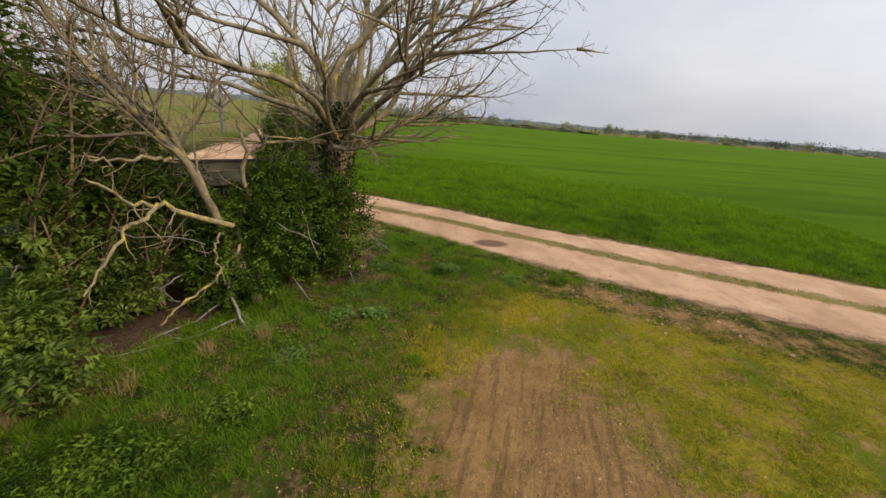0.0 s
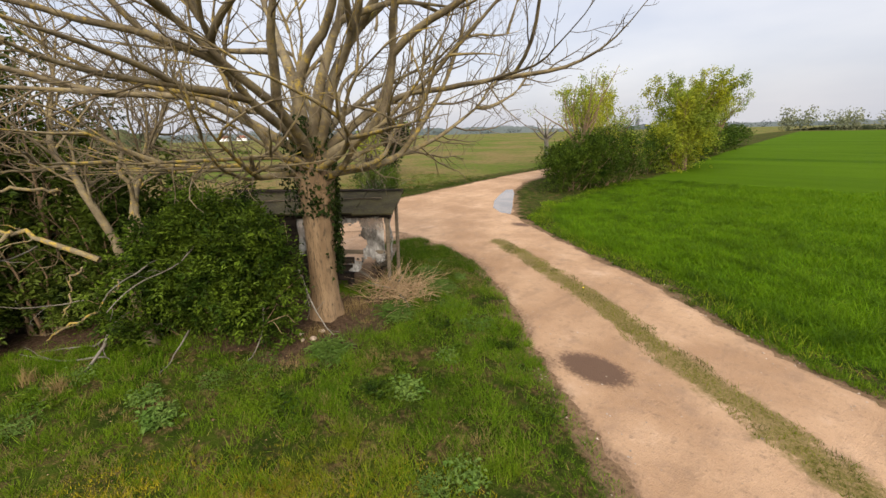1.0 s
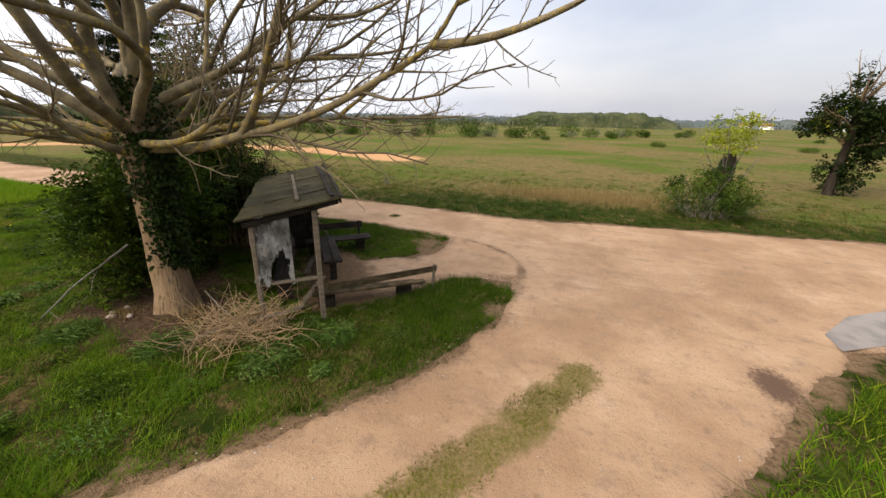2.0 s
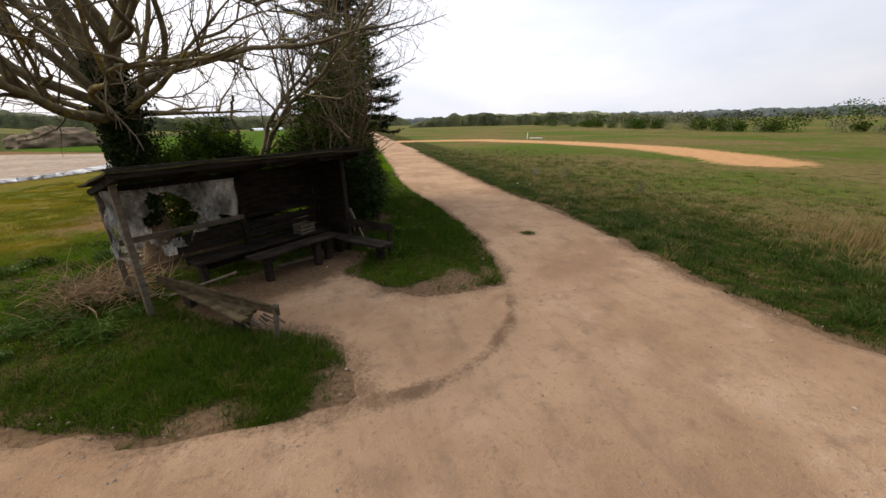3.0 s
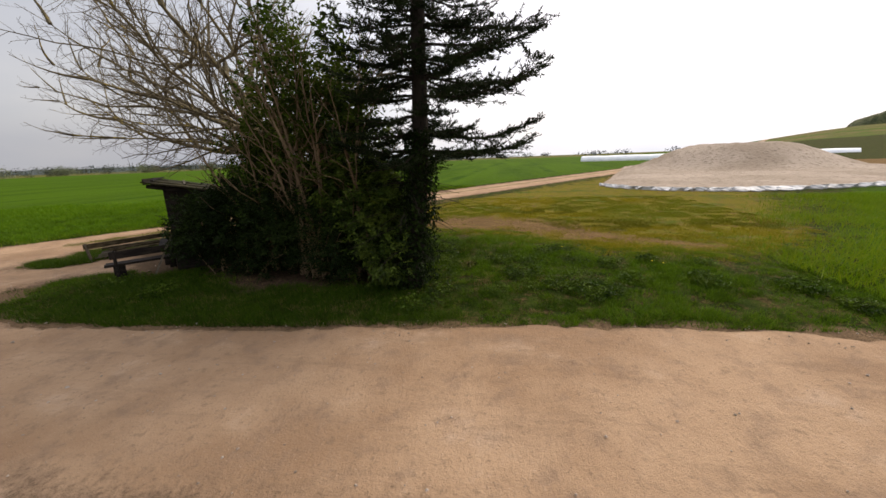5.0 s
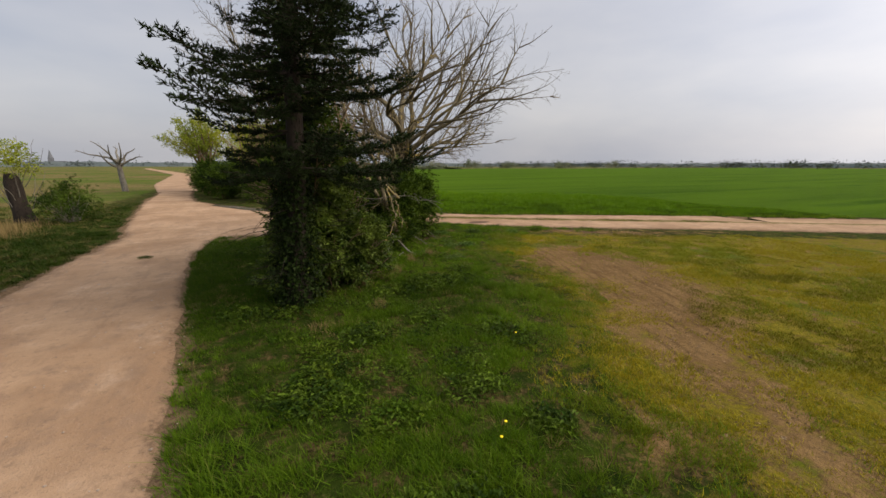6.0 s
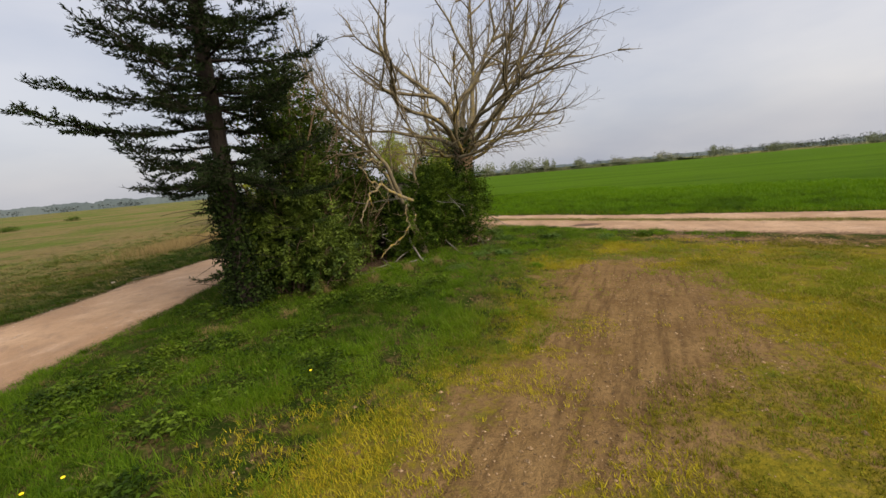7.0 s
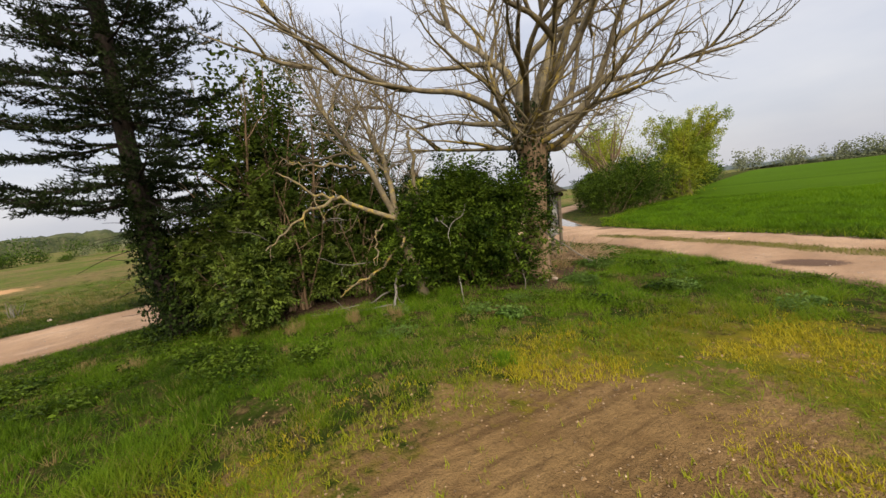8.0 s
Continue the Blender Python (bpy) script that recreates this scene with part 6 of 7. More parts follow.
def build_grass():
    rng = np.random.default_rng(400)
    rnd = lambda n: rng.random(n)

    def verge(x, y):
        rd = inside_by(x, y, ROAD)
        edge = 0.12 * (value_noise(x, y, 1.8, 31) - 0.5)
        soil = np.maximum(inside_by(x, y, SOIL), inside_by(x, y, RUTS) + 1.3 * (value_noise(x, y, 1.3, 65) - 0.62) + 0.6 * (value_noise(x, y, 4.0, 66) - 0.5))
        crop = inside_by(x, y, CROP) + 1.0 * (value_noise(x, y, 1.1, 32) - 0.5)
        dens = (1 - 0.85 * step(crop, -0.3, 1.2)) * (1 - 0.97 * in_shade_of_shrubs(x, y)) * (soil < 0.1) * (x < 7.5) * (1 - bare(x, y))
        dens = dens * (1 - 0.8 * (x < -5.6) * step(inside_by(x, y, RUTS), -1.3, -0.2) * step(value_noise(x, y, 1.7, 71), 0.3, 0.6))
        tip = np.maximum(step(-y, 2.2, 3.2) * step(x, -2.5, -0.5), step(x, 3.2, 4.2) * step(y, -3, -1) * step(-y, -7, -5))
        dens = dens * np.maximum(0.8 * tip, (0.25 + 0.75 * step(value_noise(x, y, 1.3, 33), 0.2, 0.55)) * (0.10 + 0.90 * step(value_noise(x, y, 4.0, 57), 0.25, 0.6)))
        return (rd < -0.06 + edge) & (rnd(len(x)) < dens) & (x < 7.5) & (y > -6) & (inside_by(x, y, FIELD) < -0.5)

    x, y = scatter(rng, (-9, 6.4, -6, 14.5), 2300, verge)
    patch = value_noise(x, y, 0.8, 34)
    clump = value_noise(x, y, 3.2, 55) * 0.6 + value_noise(x, y, 7.0, 56) * 0.4
    h = (0.045 + 0.10 * value_noise(x, y, 0.6, 35) + 0.04 * rnd(len(x))) * (0.45 + 1.3 * clump)
    h = h * (1 - 0.6 * step(patch, 0.62, 0.9)) * (1 - 0.4 * step(inside_by(x, y, CROP), -1.0, 0.5))
    h = h * (1 - 0.45 * (x < -5.6) * step(inside_by(x, y, RUTS), -1.5, -0.4))
    # darker north verge, south tip and roadside: shade put into the blade colour
    north_side = step(x, -0.5, 1.5) * step(y, 4.5, 7.0)
    fresh = 1 - 0.6 * step(inside_by(x, y, CROP), -2.2, -0.6)
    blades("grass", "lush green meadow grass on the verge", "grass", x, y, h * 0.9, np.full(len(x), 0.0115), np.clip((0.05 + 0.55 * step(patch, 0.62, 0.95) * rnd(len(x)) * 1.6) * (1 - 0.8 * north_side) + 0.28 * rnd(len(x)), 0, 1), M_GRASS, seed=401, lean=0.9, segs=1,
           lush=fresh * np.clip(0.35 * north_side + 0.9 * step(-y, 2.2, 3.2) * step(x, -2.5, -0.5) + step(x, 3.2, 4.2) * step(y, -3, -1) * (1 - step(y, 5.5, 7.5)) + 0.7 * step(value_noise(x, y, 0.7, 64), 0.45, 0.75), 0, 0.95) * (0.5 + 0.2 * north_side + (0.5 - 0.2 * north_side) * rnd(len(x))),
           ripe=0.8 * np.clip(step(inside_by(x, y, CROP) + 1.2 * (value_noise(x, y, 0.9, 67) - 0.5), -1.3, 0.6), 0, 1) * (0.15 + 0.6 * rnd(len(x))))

    # tussocks that stand out of the turf
    def clumped(x, y):
        return verge(x, y) & (rnd(len(x)) < 0.25 + 0.75 * step(value_noise(x, y, 0.9, 73), 0.3, 0.6))

    x, y, idx, out = tufts(rng, (-9, 6.4, -6, 14.5), 190, clumped, 24, 0.07)
    n = idx[-1] + 1
    tone, kind_, tall = rng.random(n)[idx], rng.random(n)[idx], (0.5 + 1.1 * rng.random(n) ** 1.6)[idx]
    inside = inside_by(x, y, CROP)
    h = (0.05 + 0.055 * value_noise(x, y, 0.6, 35)) * tall * (0.7 + 0.6 * rnd(len(x))) * (1 - 0.55 * step(inside, -1.2, 0.3))
    north_side = step(x, -0.5, 1.5) * step(y, 4.5, 7.0)
    # tussocks get that shade in colour too, plus random dark ones
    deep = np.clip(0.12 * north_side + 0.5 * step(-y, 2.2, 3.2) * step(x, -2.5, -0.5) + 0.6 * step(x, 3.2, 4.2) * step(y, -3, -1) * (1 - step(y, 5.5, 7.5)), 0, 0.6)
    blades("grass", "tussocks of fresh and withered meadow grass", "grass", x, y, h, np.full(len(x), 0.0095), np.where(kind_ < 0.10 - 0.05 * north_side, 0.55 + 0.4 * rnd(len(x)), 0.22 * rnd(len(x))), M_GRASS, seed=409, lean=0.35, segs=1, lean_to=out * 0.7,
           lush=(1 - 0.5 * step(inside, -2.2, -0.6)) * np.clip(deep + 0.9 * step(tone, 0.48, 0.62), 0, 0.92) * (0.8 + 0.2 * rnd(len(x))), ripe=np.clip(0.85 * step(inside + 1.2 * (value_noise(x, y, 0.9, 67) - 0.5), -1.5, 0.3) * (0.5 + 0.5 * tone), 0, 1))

    # strip beside the straight road and north of the crop
    def north(x, y):
        return (inside_by(x, y, ROAD) < -0.1 + 0.2 * (value_noise(x, y, 1.5, 36) - 0.5)) & (rnd(len(x)) < step(-inside_by(x, y, CROP) + 3 * (value_noise(x, y, 0.5, 69) - 0.5), -2.0, 4.0)) & (rnd(len(x)) < np.clip(1.6 - (y - 13) / 18, 0.15, 1))

    x, y = scatter(rng, (-12, 6.4, 13.5, 42), 360, north)
    blades("grass", "tall green grass beside the straight road", "grass", x, y, 0.13 + 0.2 * value_noise(x, y, 0.5, 37), np.full(len(x), 0.02), 0.1 + 0.25 * rnd(len(x)), M_WHEAT, segs=1, seed=402, lean=0.9, ripe=0.6 * (1 - step(-inside_by(x, y, CROP), 0.0, 7.0)) * rnd(len(x)))

    # thin yellow shoots of the crop, in tufts
    def crop(x, y):
        c = inside_by(x, y, CROP) + 0.9 * (value_noise(x, y, 1.1, 32) - 0.5)
        s = np.maximum(inside_by(x, y, SOIL), inside_by(x, y, RUTS)) + 1.3 * (value_noise(x, y, 1.4, 38) - 0.5)
        d = step(value_noise(x, y, 2.2, 39), 0.15, 0.55) * np.clip(0.8 - s * 0.9, 0.03, 1.0) * step(value_noise(x, y, 0.45, 52), 0.0, 0.3)
        return (rnd(len(x)) < step(c, -1.0, 0.6)) & (rnd(len(x)) < d * np.clip(1.5 - np.hypot(x + 3, y - 7) / 14, 0.12, 1))

    x, y = scatter(rng, (-13, 1.8, 0.5, 17), 620, crop)
    n = len(x)
    k = 4
    x, y = (np.repeat(x, k) + rng.normal(0, 0.022, n * k)), (np.repeat(y, k) + rng.normal(0, 0.022, n * k))
    h = 0.025 + 0.04 * value_noise(x, y, 1.0, 40) + 0.02 * rnd(n * k)
    blades("crop_shoots", "sparse yellow-green crop shoots on brown earth", "crop", x, y, h, np.full(n * k, 0.012), np.clip(0.7 * step(value_noise(x, y, 0.35, 41), 0.5, 0.8) + 0.4 * rnd(n * k), 0, 1), M_YELLOW, lean=0.6, segs=1, seed=403, lush=0.6 * step(value_noise(x, y, 0.55, 81) * 0.65 + value_noise(x, y, 2.2, 82) * 0.35, 0.48, 0.66))

    # the wheat beyond the track
    def wheat(x, y):
        f = inside_by(x, y, FIELD)
        d = np.clip(1.1 - f / 15, 0.0, 1) * (0.45 + 0.55 * step(value_noise(x * 0.83 - y * 0.55, (y * 0.83 + x * 0.55) * 2.2, 0.6, 42), 0.2, 0.5))
        return (f > -1.1 + 0.5 * value_noise(x, y, 0.9, 43)) & (inside_by(x, y, ROAD) < -0.12) & (rnd(len(x)) < d)

    x, y = scatter(rng, (-24, 4.6, -26, 8), 740, wheat)
    f = inside_by(x, y, FIELD)
    h = (np.where(f < 0, 0.09, 0.15) + 0.15 * value_noise(x, y, 0.8, 44) + 0.05 * rnd(len(x))) * (0.2 + 0.8 * value_noise(x, y, 1.5, 58) + 0.8 * value_noise(x, y, 6.5, 74)) * 0.72
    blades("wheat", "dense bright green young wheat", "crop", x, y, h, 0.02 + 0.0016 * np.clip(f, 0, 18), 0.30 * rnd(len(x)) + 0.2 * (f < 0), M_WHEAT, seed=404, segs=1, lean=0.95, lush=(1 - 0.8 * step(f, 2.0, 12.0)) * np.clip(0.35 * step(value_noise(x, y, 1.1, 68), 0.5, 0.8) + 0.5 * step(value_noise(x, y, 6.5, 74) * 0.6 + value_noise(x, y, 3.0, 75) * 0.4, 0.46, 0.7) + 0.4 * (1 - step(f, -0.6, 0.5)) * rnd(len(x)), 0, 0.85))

    # the rough verge and pasture across the road
    def east(x, y):
        rd = inside_by(x, y, ROAD)
        return (rd < -0.2 + 0.3 * (value_noise(x, y, 1.2, 45) - 0.5)) & (x > 8.6) & (rnd(len(x)) < np.clip(1.35 - (x - 10) / 9, 0.08, 1) * np.clip(1.5 - np.abs(y - 2) / 22, 0.15, 1))

    near = lambda x, y: (x < 14.5) & (np.abs(y - 2) < 9)
    for close, per, k in ((True, 20, 30), (False, 11, 26)):
        x, y, idx, out = tufts(rng, (8.6, 24, -22, 30), per, lambda x, y: east(x, y) & (near(x, y) == close), k, 0.15)
        n = idx[-1] + 1
        tone, old = rng.random(n)[idx], rng.random(n)[idx]
        old = old + 0.25 * (value_noise(x, y, 0.5, 46) - 0.5)
        out_by = step(x - 1.6 * (1 - step(y, -2.0, 3.0)), 9.9, 11.6)
        dry = np.where(old < 0.06 + 0.26 * out_by, 0.5 + 0.5 * rnd(len(x)), 0.3 * rnd(len(x)))
        h = (0.07 + 0.10 * value_noise(x, y, 0.7, 47)) * (0.5 + 0.8 * tone) * (0.6 + 0.7 * rnd(len(x)))
        # verge darkened in colour beside the road, on top of random dark tussocks
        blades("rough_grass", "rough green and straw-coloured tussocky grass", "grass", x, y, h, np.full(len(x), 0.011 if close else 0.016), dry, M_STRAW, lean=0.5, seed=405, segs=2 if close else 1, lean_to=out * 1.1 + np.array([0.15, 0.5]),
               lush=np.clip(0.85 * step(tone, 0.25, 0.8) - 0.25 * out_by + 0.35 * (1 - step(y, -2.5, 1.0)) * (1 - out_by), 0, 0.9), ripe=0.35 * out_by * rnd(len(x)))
    # turf colour darkened at random, for shade between the tussocks
    x, y = scatter(rng, (8.6, 24, -22, 30), 220, east)
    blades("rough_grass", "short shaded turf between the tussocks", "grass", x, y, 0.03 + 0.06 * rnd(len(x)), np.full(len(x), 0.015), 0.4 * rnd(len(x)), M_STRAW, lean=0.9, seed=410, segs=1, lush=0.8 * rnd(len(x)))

    # long dead stalks combed flat over the bank
    def flat(x, y):
        return east(x, y) & (x > 11.8 - 1.6 * step(y, -2.0, 3.0)) & (value_noise(x, y, 0.75, 63) > 0.5 - 0.1 * step(y, 1.0, 6.0))

    x, y, idx, out = tufts(rng, (10.2, 24, -20, 30), 4.5, flat, 42, 0.24)
    n = idx[-1] + 1
    swirl = rng.normal(0.9, 0.7, n)[idx]
    way = np.stack([np.cos(swirl), np.sin(swirl)], -1)
    blades("dead_grass", "long matted dead grass stalks in the pasture", "grass", x, y, 0.07 + 0.10 * rnd(len(x)), np.full(len(x), 0.0065), 0.25 + 0.7 * rnd(len(x)), M_STRAW, lean=0.5, seed=408, segs=1, lean_to=way * 2.4 + out * 0.5)

    # grass sprouting in the middle of the track
    def mid(x, y):
        st = along(x, y, STRIP)
        return (st < 0.30 * (0.65 + 0.7 * value_noise(x, y, 2.6, 48))) & (rnd(len(x)) < 0.25 + 0.75 * step(value_noise(x, y, 1.3, 49), 0.25, 0.5)) & (x < 0.3)

    x, y = scatter(rng, (-16, 0.6, -8, 4), 1300, mid)
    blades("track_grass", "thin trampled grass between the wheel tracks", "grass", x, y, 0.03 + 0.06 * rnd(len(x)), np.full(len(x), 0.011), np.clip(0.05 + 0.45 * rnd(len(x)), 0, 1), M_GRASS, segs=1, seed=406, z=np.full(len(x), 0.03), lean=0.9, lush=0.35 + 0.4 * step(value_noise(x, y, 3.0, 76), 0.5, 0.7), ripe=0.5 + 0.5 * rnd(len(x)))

    # reeds beside the road bend
    def reed(x, y):
        return np.exp(-((x - 14.3) ** 2 / 1.2 + (y + 6.5) ** 2 / 8)) > rnd(len(x))

    x, y = scatter(rng, (11, 18, -12, -1), 560, reed)
    blades("reeds", "tall straw-coloured dry reeds beside the road", "reeds", x, y, 0.18 + 0.3 * rnd(len(x)), np.full(len(x), 0.018), np.full(len(x), 0.95), M_STRAW, lean=0.25, seed=407)


def dry_tuft(at, n, h, spread, seed, label, material=None, name="dry_tuft", w=0.007):
    rng = np.random.default_rng(seed)
    n = int(n * 1.6)
    x, y = at[0] + rng.normal(0, spread * 0.35, n), at[1] + rng.normal(0, spread * 0.35, n)
    tall = h * rng.uniform(0.35, 1.05, n) * np.exp(-0.6 * ((x - at[0]) ** 2 + (y - at[1]) ** 2) / (0.25 * spread) ** 2 * 0.2)
    ob = blades(name, label, "grass tuft", x, y, tall, np.full(n, w), np.full(n, 1.0 if material is None else 0.2), material or M_STRAW, lean=0.55, seed=seed + 1)
    tagged(ob, group="dry tufts")


def build_small():
    rng = np.random.default_rng(500)
    # heap of dry brush by the shelter
    t = thing("brush_pile", "heap of dry reddish-brown brushwood by the shelter", "brushwood", (-0.95, -1.95, 0.0))
    for q in range(7):
        tb = []
        for k in range(75):
            a = rng.uniform(0, 6.28)
            st = (rng.normal(0.0, 0.35), rng.normal(0, 0.32), rng.uniform(0, 0.3))
            tb.append((bend_line(rng, st, (math.cos(a), math.sin(a), rng.uniform(-0.05, 1.0)), rng.uniform(0.3, 0.85), 5, 0.16, -0.06), np.linspace(0.006, 0.002, 6)))
        tagged(part("brush", tube_mesh("brush", tb, 3, M_DRY), t), kind="stuff")
    for k, (a, ln) in enumerate([(160, 1.1), (-60, 1.0), (-30, 1.2), (110, 0.9)]):
        ls = bend_line(rng, (0.1, 0, 0.2), (math.cos(radians(a)), math.sin(radians(a)), 0.4), ln, 6, 0.12, -0.03)
        part("stick", tube_mesh("stick", [(ls, np.linspace(0.014, 0.005, 7))], 5, M_TWIG), t)
    # straw round the tree foot and tufts in the meadow
    spots = [(-0.12, 3.58, 160, .38, .3), (2.34, 6.7, 170, .30, .35), (-2.6, -0.1, 120, .22, .35), (3.53, 7.12, 150, .16, .45), (1.9, 7.45, 120, .07, .4), (2.24, 5.25, 110, .45, .18), (-0.9, -0.85, 240, .25, .6),
             (-1.35, 0.25, 160, .22, .5), (-3.0, 1.0, 90, .15, .4), (1.3, 4.6, 90, .3, .35), (-0.6, 4.9, 90, .12, .5), (-1.9, 0.9, 130, .16, .6), (0.6, 3.9, 80, .4, .2), (3.2, 8.3, 90, .1, .4), (-1.6, 2.6, 80, .14, .5)]
    for q, (x, y, n, h, s) in enumerate(spots):
        dry_tuft((x, y), n, h, s, 510 + q, "tuft of straw-coloured dead grass in the meadow")
    rt = random.Random(91)
    for q in range(46):
        x, y = rt.uniform(-6.0, 4.4), rt.uniform(-4.5, 11.5)
        if inside_by(x, y, CROP) > -0.2 or inside_by(x, y, ROAD) > -0.4 or in_shade_of_shrubs(x, y) > 0.6 or (x > 1.5 and y < 6):
            continue
        dry_tuft((x, y), rt.randint(60, 200), rt.uniform(0.05, 0.12), rt.uniform(0.25, 0.6), 800 + 2 * q, "patch of withered brown grass in the meadow")
    dry_tuft((-2.55, 4.05), 260, 0.16, 0.32, 530, "dark green grass tuft on bare earth", M_GRASS, "grass_tuft", 0.010)
    dry_tuft((7.37, -0.36), 520, 0.12, 0.42, 531, "flat olive grass tuft in the road", M_STRAW, "grass_tuft", 0.010)
    # dead branches lying at the foot of the shrubs
    for q, (p, d, ln, r) in enumerate([((0.75, 2.55, 0.75), (-0.25, 1.0, -0.55), 1.9, .035), ((0.3, 2.2, 0.55), (0.9, 1.0, -0.2), 2.3, .026), ((-0.2, 1.9, 0.5), (-0.55, 0.75, -0.5), 0.9, .016),
                                       ((0.5, 3.0, 0.15), (0.8, 0.75, 0.0), 1.8, .018), ((-0.9, 0.9, 0.8), (-0.3, 0.4, -0.8), 1.0, .014), ((-1.0, 0.25, 1.3), (-0.75, 0.3, -0.45), 1.5, .02), ((1.3, 2.6, 0.9), (0.1, 1.0, 0.35), 1.6, .014),
                                       ((0.2, 2.0, 1.7), (-0.9, 0.6, 0.1), 1.4, .016), ((-0.3, 1.6, 1.9), (-0.7, 0.8, -0.5), 1.5, .012), ((2.4, 4.3, 1.6), (-0.6, 0.8, 0.2), 1.3, .012), ((1.9, 3.4, 1.9), (-0.8, 0.7, -0.3), 1.6, .014)]):
        ls = bend_line(rng, p, d, ln, 9, 0.12, 0.0)
        ls[:, 2] = np.maximum(ls[:, 2], lie(ls[:, 0], ls[:, 1]) + 0.02)
        rr = np.linspace(r, 0.006, 10)
        out = [[], []]
        twigs_of(rng, ls, rr, out, 0, [(0.42, 0.4, 0.3, 44, 0.0, 6, 0.26), (0.3, 0.4, 0.3, 45, 0, 4, 0.26)])
        t = thing("dead_branch", "bleached dead branch leaning out of the shrubs", "branch", (0, 0, 0), "dead branches")
        part("stem", tube_mesh("stem", [(ls, rr)], 6, M_TWIG), t)
        for tb in out[0] + out[1]:
            part("twig", tube_mesh("twig", [tb], 3, M_TWIG), t)
    # brambles in the pasture edge
    for q, (x, y) in enumerate([(13.0, 7.8), (12.3, 9.5), (13.6, 3.4)]):
        shrub("bramble", "thin leafless bramble in rough grass", "bramble", (x, y, 0.0), [(0, 0, 0.4, 0.5, 0.5, 0.3)], 40, 0.03, M_LEAF_HEDGE, 10, 560 + q, 3, 0.9, "brambles", M_TWIG)
    # puddle at the road's edge
    pud = [(2.35, -10.95), (2.9, -10.95), (3.9, -11.7), (5.0, -13.2), (6.0, -15.0), (6.9, -16.9), (6.6, -17.2), (5.6, -15.9), (4.3, -13.9), (3.2, -12.3)]
    bm = bmesh.new()
    f = bm.faces.new([bm.verts.new((x, y, 0.036)) for x, y in pud])
    if f.normal.z < 0:
        bmesh.ops.reverse_faces(bm, faces=[f])
    bmesh.ops.triangulate(bm, faces=bm.faces[:])
    tagged(part("puddle", bm, None, "", M_WATER), "shallow grey puddle along the road edge", "water", kind="structure")
    # stones along the edges
    rs = random.Random(8)
    bm = bmesh.new()
    pts, k = [], 0
    while k < 5200:
        x, y = rs.uniform(-9, 10.2), rs.uniform(-9, 16)
        pts.append((x, y))
        k += 1
    X, Y = np.array(pts).T
    rd = inside_by(X, Y, ROAD)
    V, F = [], []
    for (x, y), d in zip(pts, rd):
        if not (-0.25 < d < 0.5 or (d > 0 and rs.random() < 0.3)):
            continue
        s = rs.uniform(0.006, 0.018) * (1.7 if rs.random() < 0.08 else 1)
        b0 = len(V)
        zc = 0.035 if d > 0 else 0.02
        for p in [(1, 0, 0), (0, 1, 0), (-1, 0, 0), (0, -1, 0), (0, 0, .7), (0, 0, -.5)]:
            V.append((x + s * (p[0] + rs.uniform(-.3, .3)), y + s * (p[1] + rs.uniform(-.3, .3)), zc + s * (p[2] + rs.uniform(-.15, .15))))
        for i in range(4):
            F += [(b0 + i, b0 + (i + 1) % 4, b0 + 4), (b0 + (i + 1) % 4, b0 + i, b0 + 5)]
    bm.free()
    tagged(new("pebbles", mesh_from("pebbles", V, F, M_STONE)), "scattered pale pebbles on the gravel road", "stones", kind="stuff")
    # pale stones by the trunk and on the bank, and a broken stick at the road's edge
    for q, (x, y, r) in enumerate([(-1.45, 0.35, 0.06), (-1.3, 0.12, 0.05), (-1.15, 0.42, 0.045), (-1.35, 0.5, 0.035), (10.15, 2.6, 0.042), (10.35, 7.2, 0.045)]):
        bm = bmesh.new()
        bmesh.ops.create_icosphere(bm, subdivisions=2, radius=r)
        for v in bm.verts:
            v.co = Vector((v.co.x * 1.3, v.co.y, v.co.z * 0.7)) * (1 + 0.35 * noise.noise(v.co * 14 + Vector((q, 0, 0))))
        ob = part("stone", bm, None, "", M_STONE)
        ob.matrix_world = pose(x, y, float(lie(x, y)) + 0.45 * r, 0, 0, 50 * q)
        tagged(ob, "pale rough fieldstone lying in the grass", "stone", "fieldstones")
    ls = bend_line(rng, (9.35, 2.15, 0.05), (0.5, 0.85, 0.0), 0.42, 6, 0.08, 0.0)
    ls[:, 2] = 0.055
    tagged(part("stick", tube_mesh("stick", [(ls, np.linspace(0.013, 0.008, 7))], 6, M_WOOD_PALE)), "short broken pale stick at the road edge", "stick")
    # clods on the bare earth
    V, F = [], []
    pts = np.array([(rs.uniform(-10, 1), rs.uniform(0, 13)) for _ in range(24000)])
    sd = np.maximum(inside_by(pts[:, 0], pts[:, 1], SOIL), inside_by(pts[:, 0], pts[:, 1], RUTS))
    for (x, y), d in zip(pts, sd):
        if d < 0 and rs.random() < 0.8:
            continue
        s = rs.uniform(0.005, 0.015) * (2.0 if rs.random() < 0.05 else 1) * (2.2 if x < -6.2 and y < 4 and rs.random() < 0.35 else 1)
        zc = float(lie(x, y))
        b0 = len(V)
        for p in [(1, 0, 0), (0, 1, 0), (-1, 0, 0), (0, -1, 0), (0, 0, .7), (0, 0, -.5)]:
            V.append((x + s * (p[0] + rs.uniform(-.3, .3)), y + s * (p[1] + rs.uniform(-.3, .3)), zc + s * (p[2] + rs.uniform(-.15, .15))))
        for i in range(4):
            F += [(b0 + i, b0 + (i + 1) % 4, b0 + 4), (b0 + (i + 1) % 4, b0 + i, b0 + 5)]
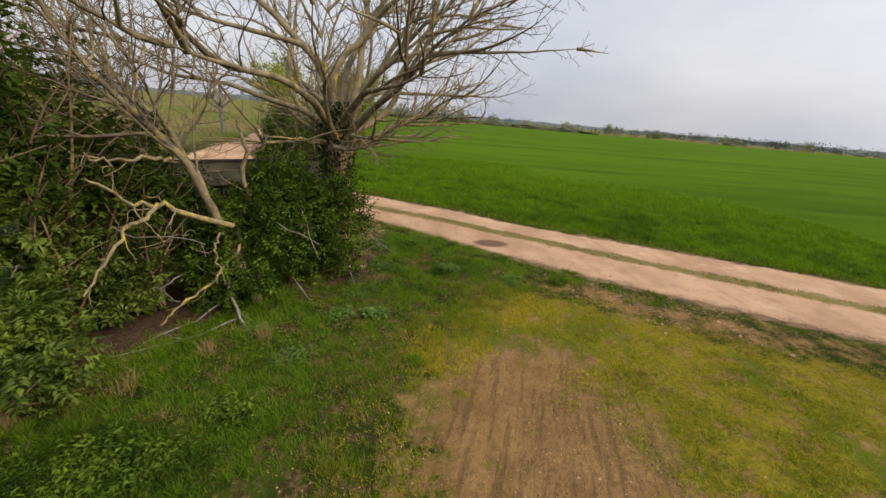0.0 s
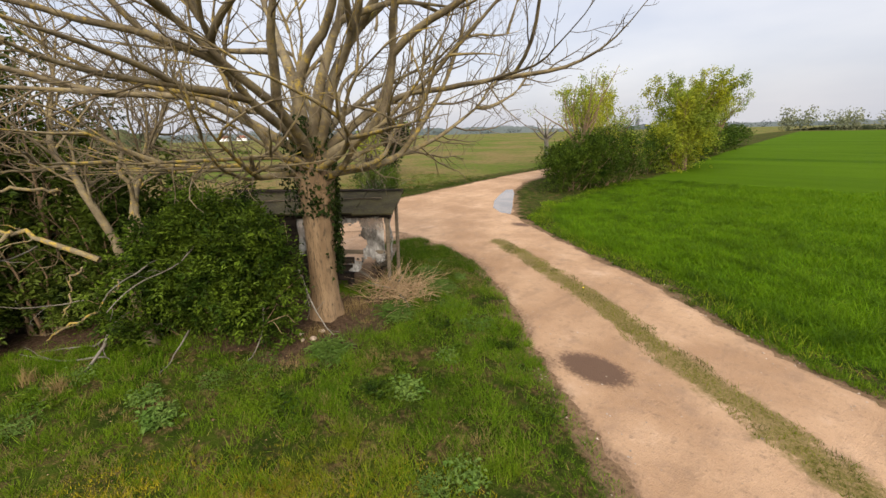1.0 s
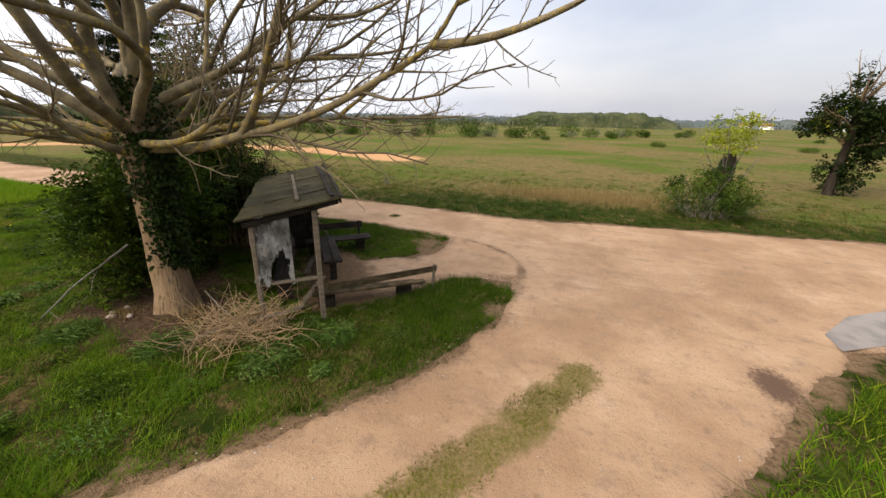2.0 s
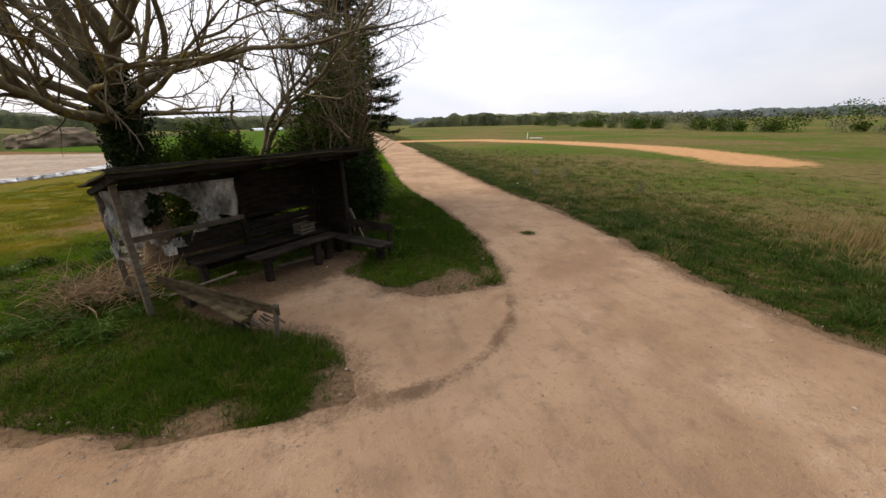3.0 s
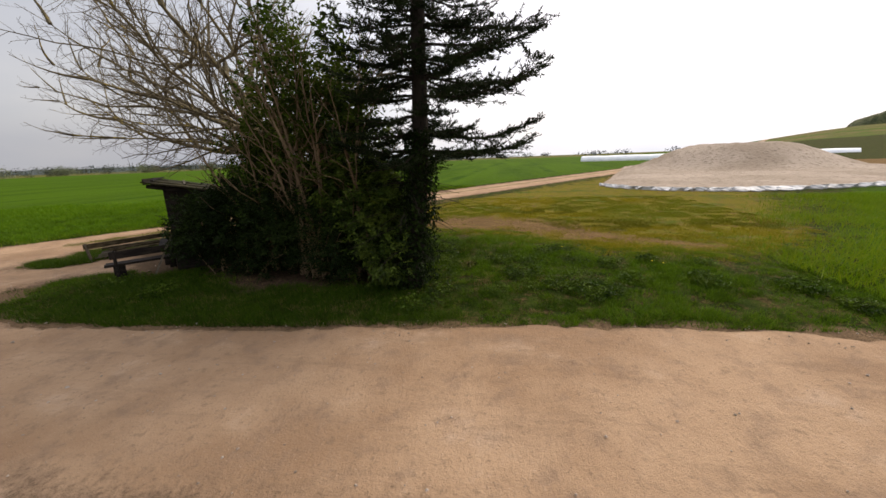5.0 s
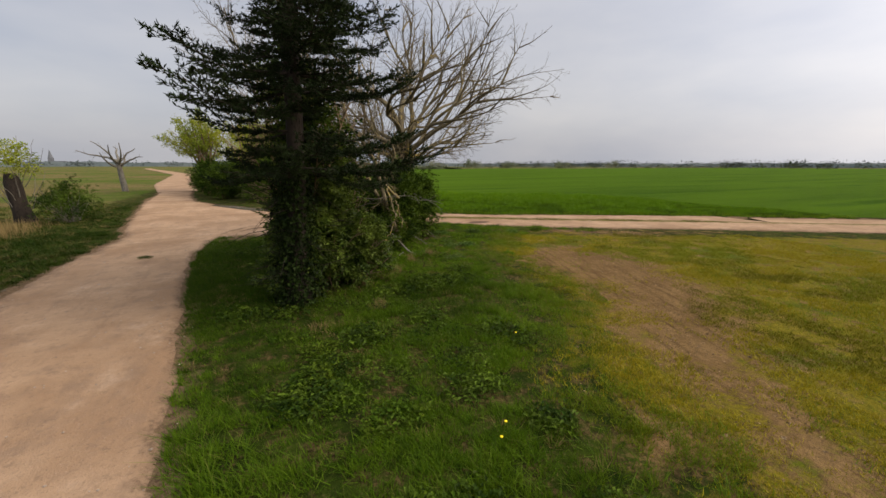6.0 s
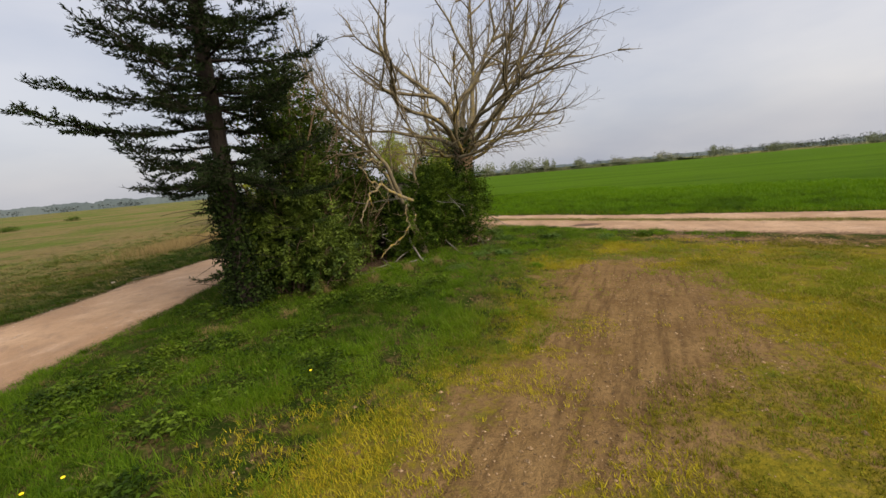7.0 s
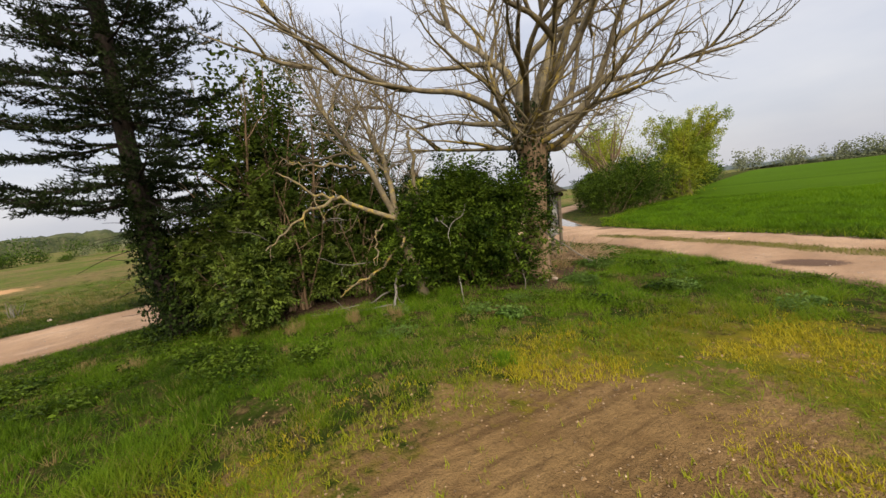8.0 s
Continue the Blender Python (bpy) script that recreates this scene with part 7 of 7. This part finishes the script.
    tagged(new("clods", mesh_from("clods", V, F, M_CLOD)), "small crumbling clods on the bare earth", "earth", kind="stuff")
    # tyre lugs pressed up along the field edge
    V, F = [], []
    for side in (-0.16, 0.16):
        (ax, ay), (bx, by) = (-6.95, 0.11), (-8.63, 2.67)
        ln = math.hypot(bx - ax, by - ay)
        tx, ty = (bx - ax) / ln, (by - ay) / ln
        for q in range(int(ln / 0.15)):
            if rs.random() < 0.25:
                continue
            cx, cy = ax + tx * 0.15 * q - ty * side, ay + ty * 0.15 * q + tx * side
            a = math.atan2(ty, tx) + math.pi / 2 + (0.6 if side > 0 else -0.6)
            zc = float(lie(cx, cy))
            b0 = len(V)
            for lx, ly, lz in [(-.13, -.032, -.03), (.13, -.032, -.03), (.13, .032, -.03), (-.13, .032, -.03), (-.11, -.018, .016), (.11, -.018, .012), (.11, .018, .016), (-.11, .018, .012)]:
                lx, ly = lx + rs.uniform(-.012, .012), ly + rs.uniform(-.01, .01)
                V.append((cx + lx * math.cos(a) - ly * math.sin(a), cy + lx * math.sin(a) + ly * math.cos(a), zc + lz + rs.uniform(-.012, .012)))
            F += [(b0 + i, b0 + (i + 1) % 4, b0 + 4 + (i + 1) % 4, b0 + 4 + i) for i in range(4)] + [(b0 + 4, b0 + 5, b0 + 6, b0 + 7)]
    tagged(new("tyre_tread", mesh_from("tyre_tread", V, F, M_TREAD)), "dried tyre tread ridges pressed into brown earth", "earth", kind="stuff")
    # dandelions
    for q, (x, y) in enumerate([(2.47, 10.87), (2.3, 10.7), (-3.9, -4.9), (0.9, 9.0)]):
        d = thing("dandelion", "yellow dandelion flower in the grass", "flower", (x, y, float(lie(x, y))), "dandelions")
        part("stalk", tube_mesh("stalk", [(np.array([(0, 0, 0), (0.01, 0, 0.07), (0.0, 0.01, 0.14)]), np.array([.004, .004, .004]))], 4, M_GRASS), d)
        bm = bmesh.new()
        bmesh.ops.create_icosphere(bm, subdivisions=1, radius=0.018)
        bmesh.ops.scale(bm, vec=(1, 1, 0.5), verts=bm.verts)
        bmesh.ops.translate(bm, vec=(0, 0.01, 0.145), verts=bm.verts)
        part("flower_head", bm, d, "", M_FLOWER)


def weeds(name, label, at, radius, n, size, material, seed, high=0.16, wide=0.55):
    """Low broad-leaved weeds spread over a patch."""
    rng = np.random.default_rng(seed)
    a, r = rng.uniform(0, 6.28, n), radius * np.sqrt(rng.random(n)) * rng.uniform(0.6, 1.0, n)
    x, y = at[0] + np.cos(a) * r, at[1] + np.sin(a) * r * 0.8
    z = lie(x, y) + high * rng.random(n) ** 1.4
    ax = rng.normal(0, 1, (n, 3)) * np.array([1, 1, 0.35])
    nr = rng.normal(0, 0.35, (n, 3)) + np.array([0, 0, 1])
    ln = size * rng.uniform(0.5, 1.2, n)
    tagged(new(name, leaf_mesh(name, np.stack([x, y, z], -1), nr, ax, ln, ln * wide, material)), label, "weeds", "weed patches", kind="stuff")


def build_weeds():
    rw = random.Random(77)
    for q in range(34):
        x, y = rw.uniform(-0.6, 4.8), rw.uniform(5.6, 13.0)
        if inside_by(x, y, CROP) > -0.6:
            continue
        weeds("weed_patch", "low broad-leaved green weeds among the grass", (x, y), rw.uniform(0.3, 0.7), rw.randint(250, 600), rw.uniform(0.05, 0.085), M_LEAF if q % 3 else M_GRASSLEAF, 650 + q, 0.13)
    for q in range(70):
        x, y = rw.uniform(-6.5, 0.3), rw.uniform(-4.8, 4.5)
        if inside_by(x, y, CROP) > -0.4 or inside_by(x, y, ROAD) > -0.45 or in_shade_of_shrubs(x, y) > 0.4:
            continue
        kind_ = rw.choice((M_LEAF, M_GRASSLEAF, M_SAGE))
        weeds("weed_patch", "low broad-leaved green weeds among the grass", (x, y), rw.uniform(0.18, 0.5), rw.randint(160, 420), rw.uniform(0.045, 0.09), kind_, 700 + q, 0.12, rw.choice((0.55, 0.4, 0.2)))
    for q, (x, y, r, n) in enumerate([(0.9, 5.9, 0.75, 1500), (1.8, 6.0, 0.5, 700), (2.9, 7.9, 0.6, 700), (1.0, 8.6, 0.5, 450), (4.0, 9.3, 0.6, 600), (-0.2, 5.2, 0.4, 400), (3.9, -0.9, 0.6, 600), (4.6, 0.6, 0.6, 600), (-3.4, 0.4, 0.35, 350), (2.2, 9.9, 0.5, 400)]):
        weeds("nettle_patch", "low dark green nettle patch in the meadow", (x, y), r, n, 0.075, M_LEAF, 600 + q)
    for q, (x, y, r, n) in enumerate([(-2.0, 0.35, 0.45, 700), (-1.7, -1.3, 0.5, 600), (-1.3, -2.9, 0.5, 500), (-0.4, -3.4, 0.4, 400)]):
        weeds("weed_patch", "pale grey-green long-leaved weeds below the tree", (x, y), r, n, 0.16, M_SAGE, 620 + q, 0.14, 0.14)


M_GRASSLEAF = rough_mat("meadow_weeds", (0.03, 0.06, 0.0036), (0.06, 0.09, 0.006), None, 2.0, 30, 0, rough=0.6, translucent=0.2, island=0.8, spec=0.06)
M_SAGE = rough_mat("grey_green_leaves", (0.045, 0.090, 0.013), (0.085, 0.135, 0.026), None, 2.0, 30, 0, rough=0.6, translucent=0.2, island=0.5)
M_CLOD = rough_mat("earth_clods", (0.10, 0.062, 0.03), (0.17, 0.108, 0.052), (0.27, 0.20, 0.12), 8, 50, 0.3, island=1.1)
M_TREAD = rough_mat("dark_tread_earth", (0.05, 0.032, 0.02), (0.10, 0.066, 0.04), None, 6, 40, 0.4)
M_FLOWER = rough_mat("dandelion_yellow", (0.75, 0.55, 0.02), (0.8, 0.62, 0.03), None, 40, 90, 0)
build_grass()
build_weeds()
build_small()
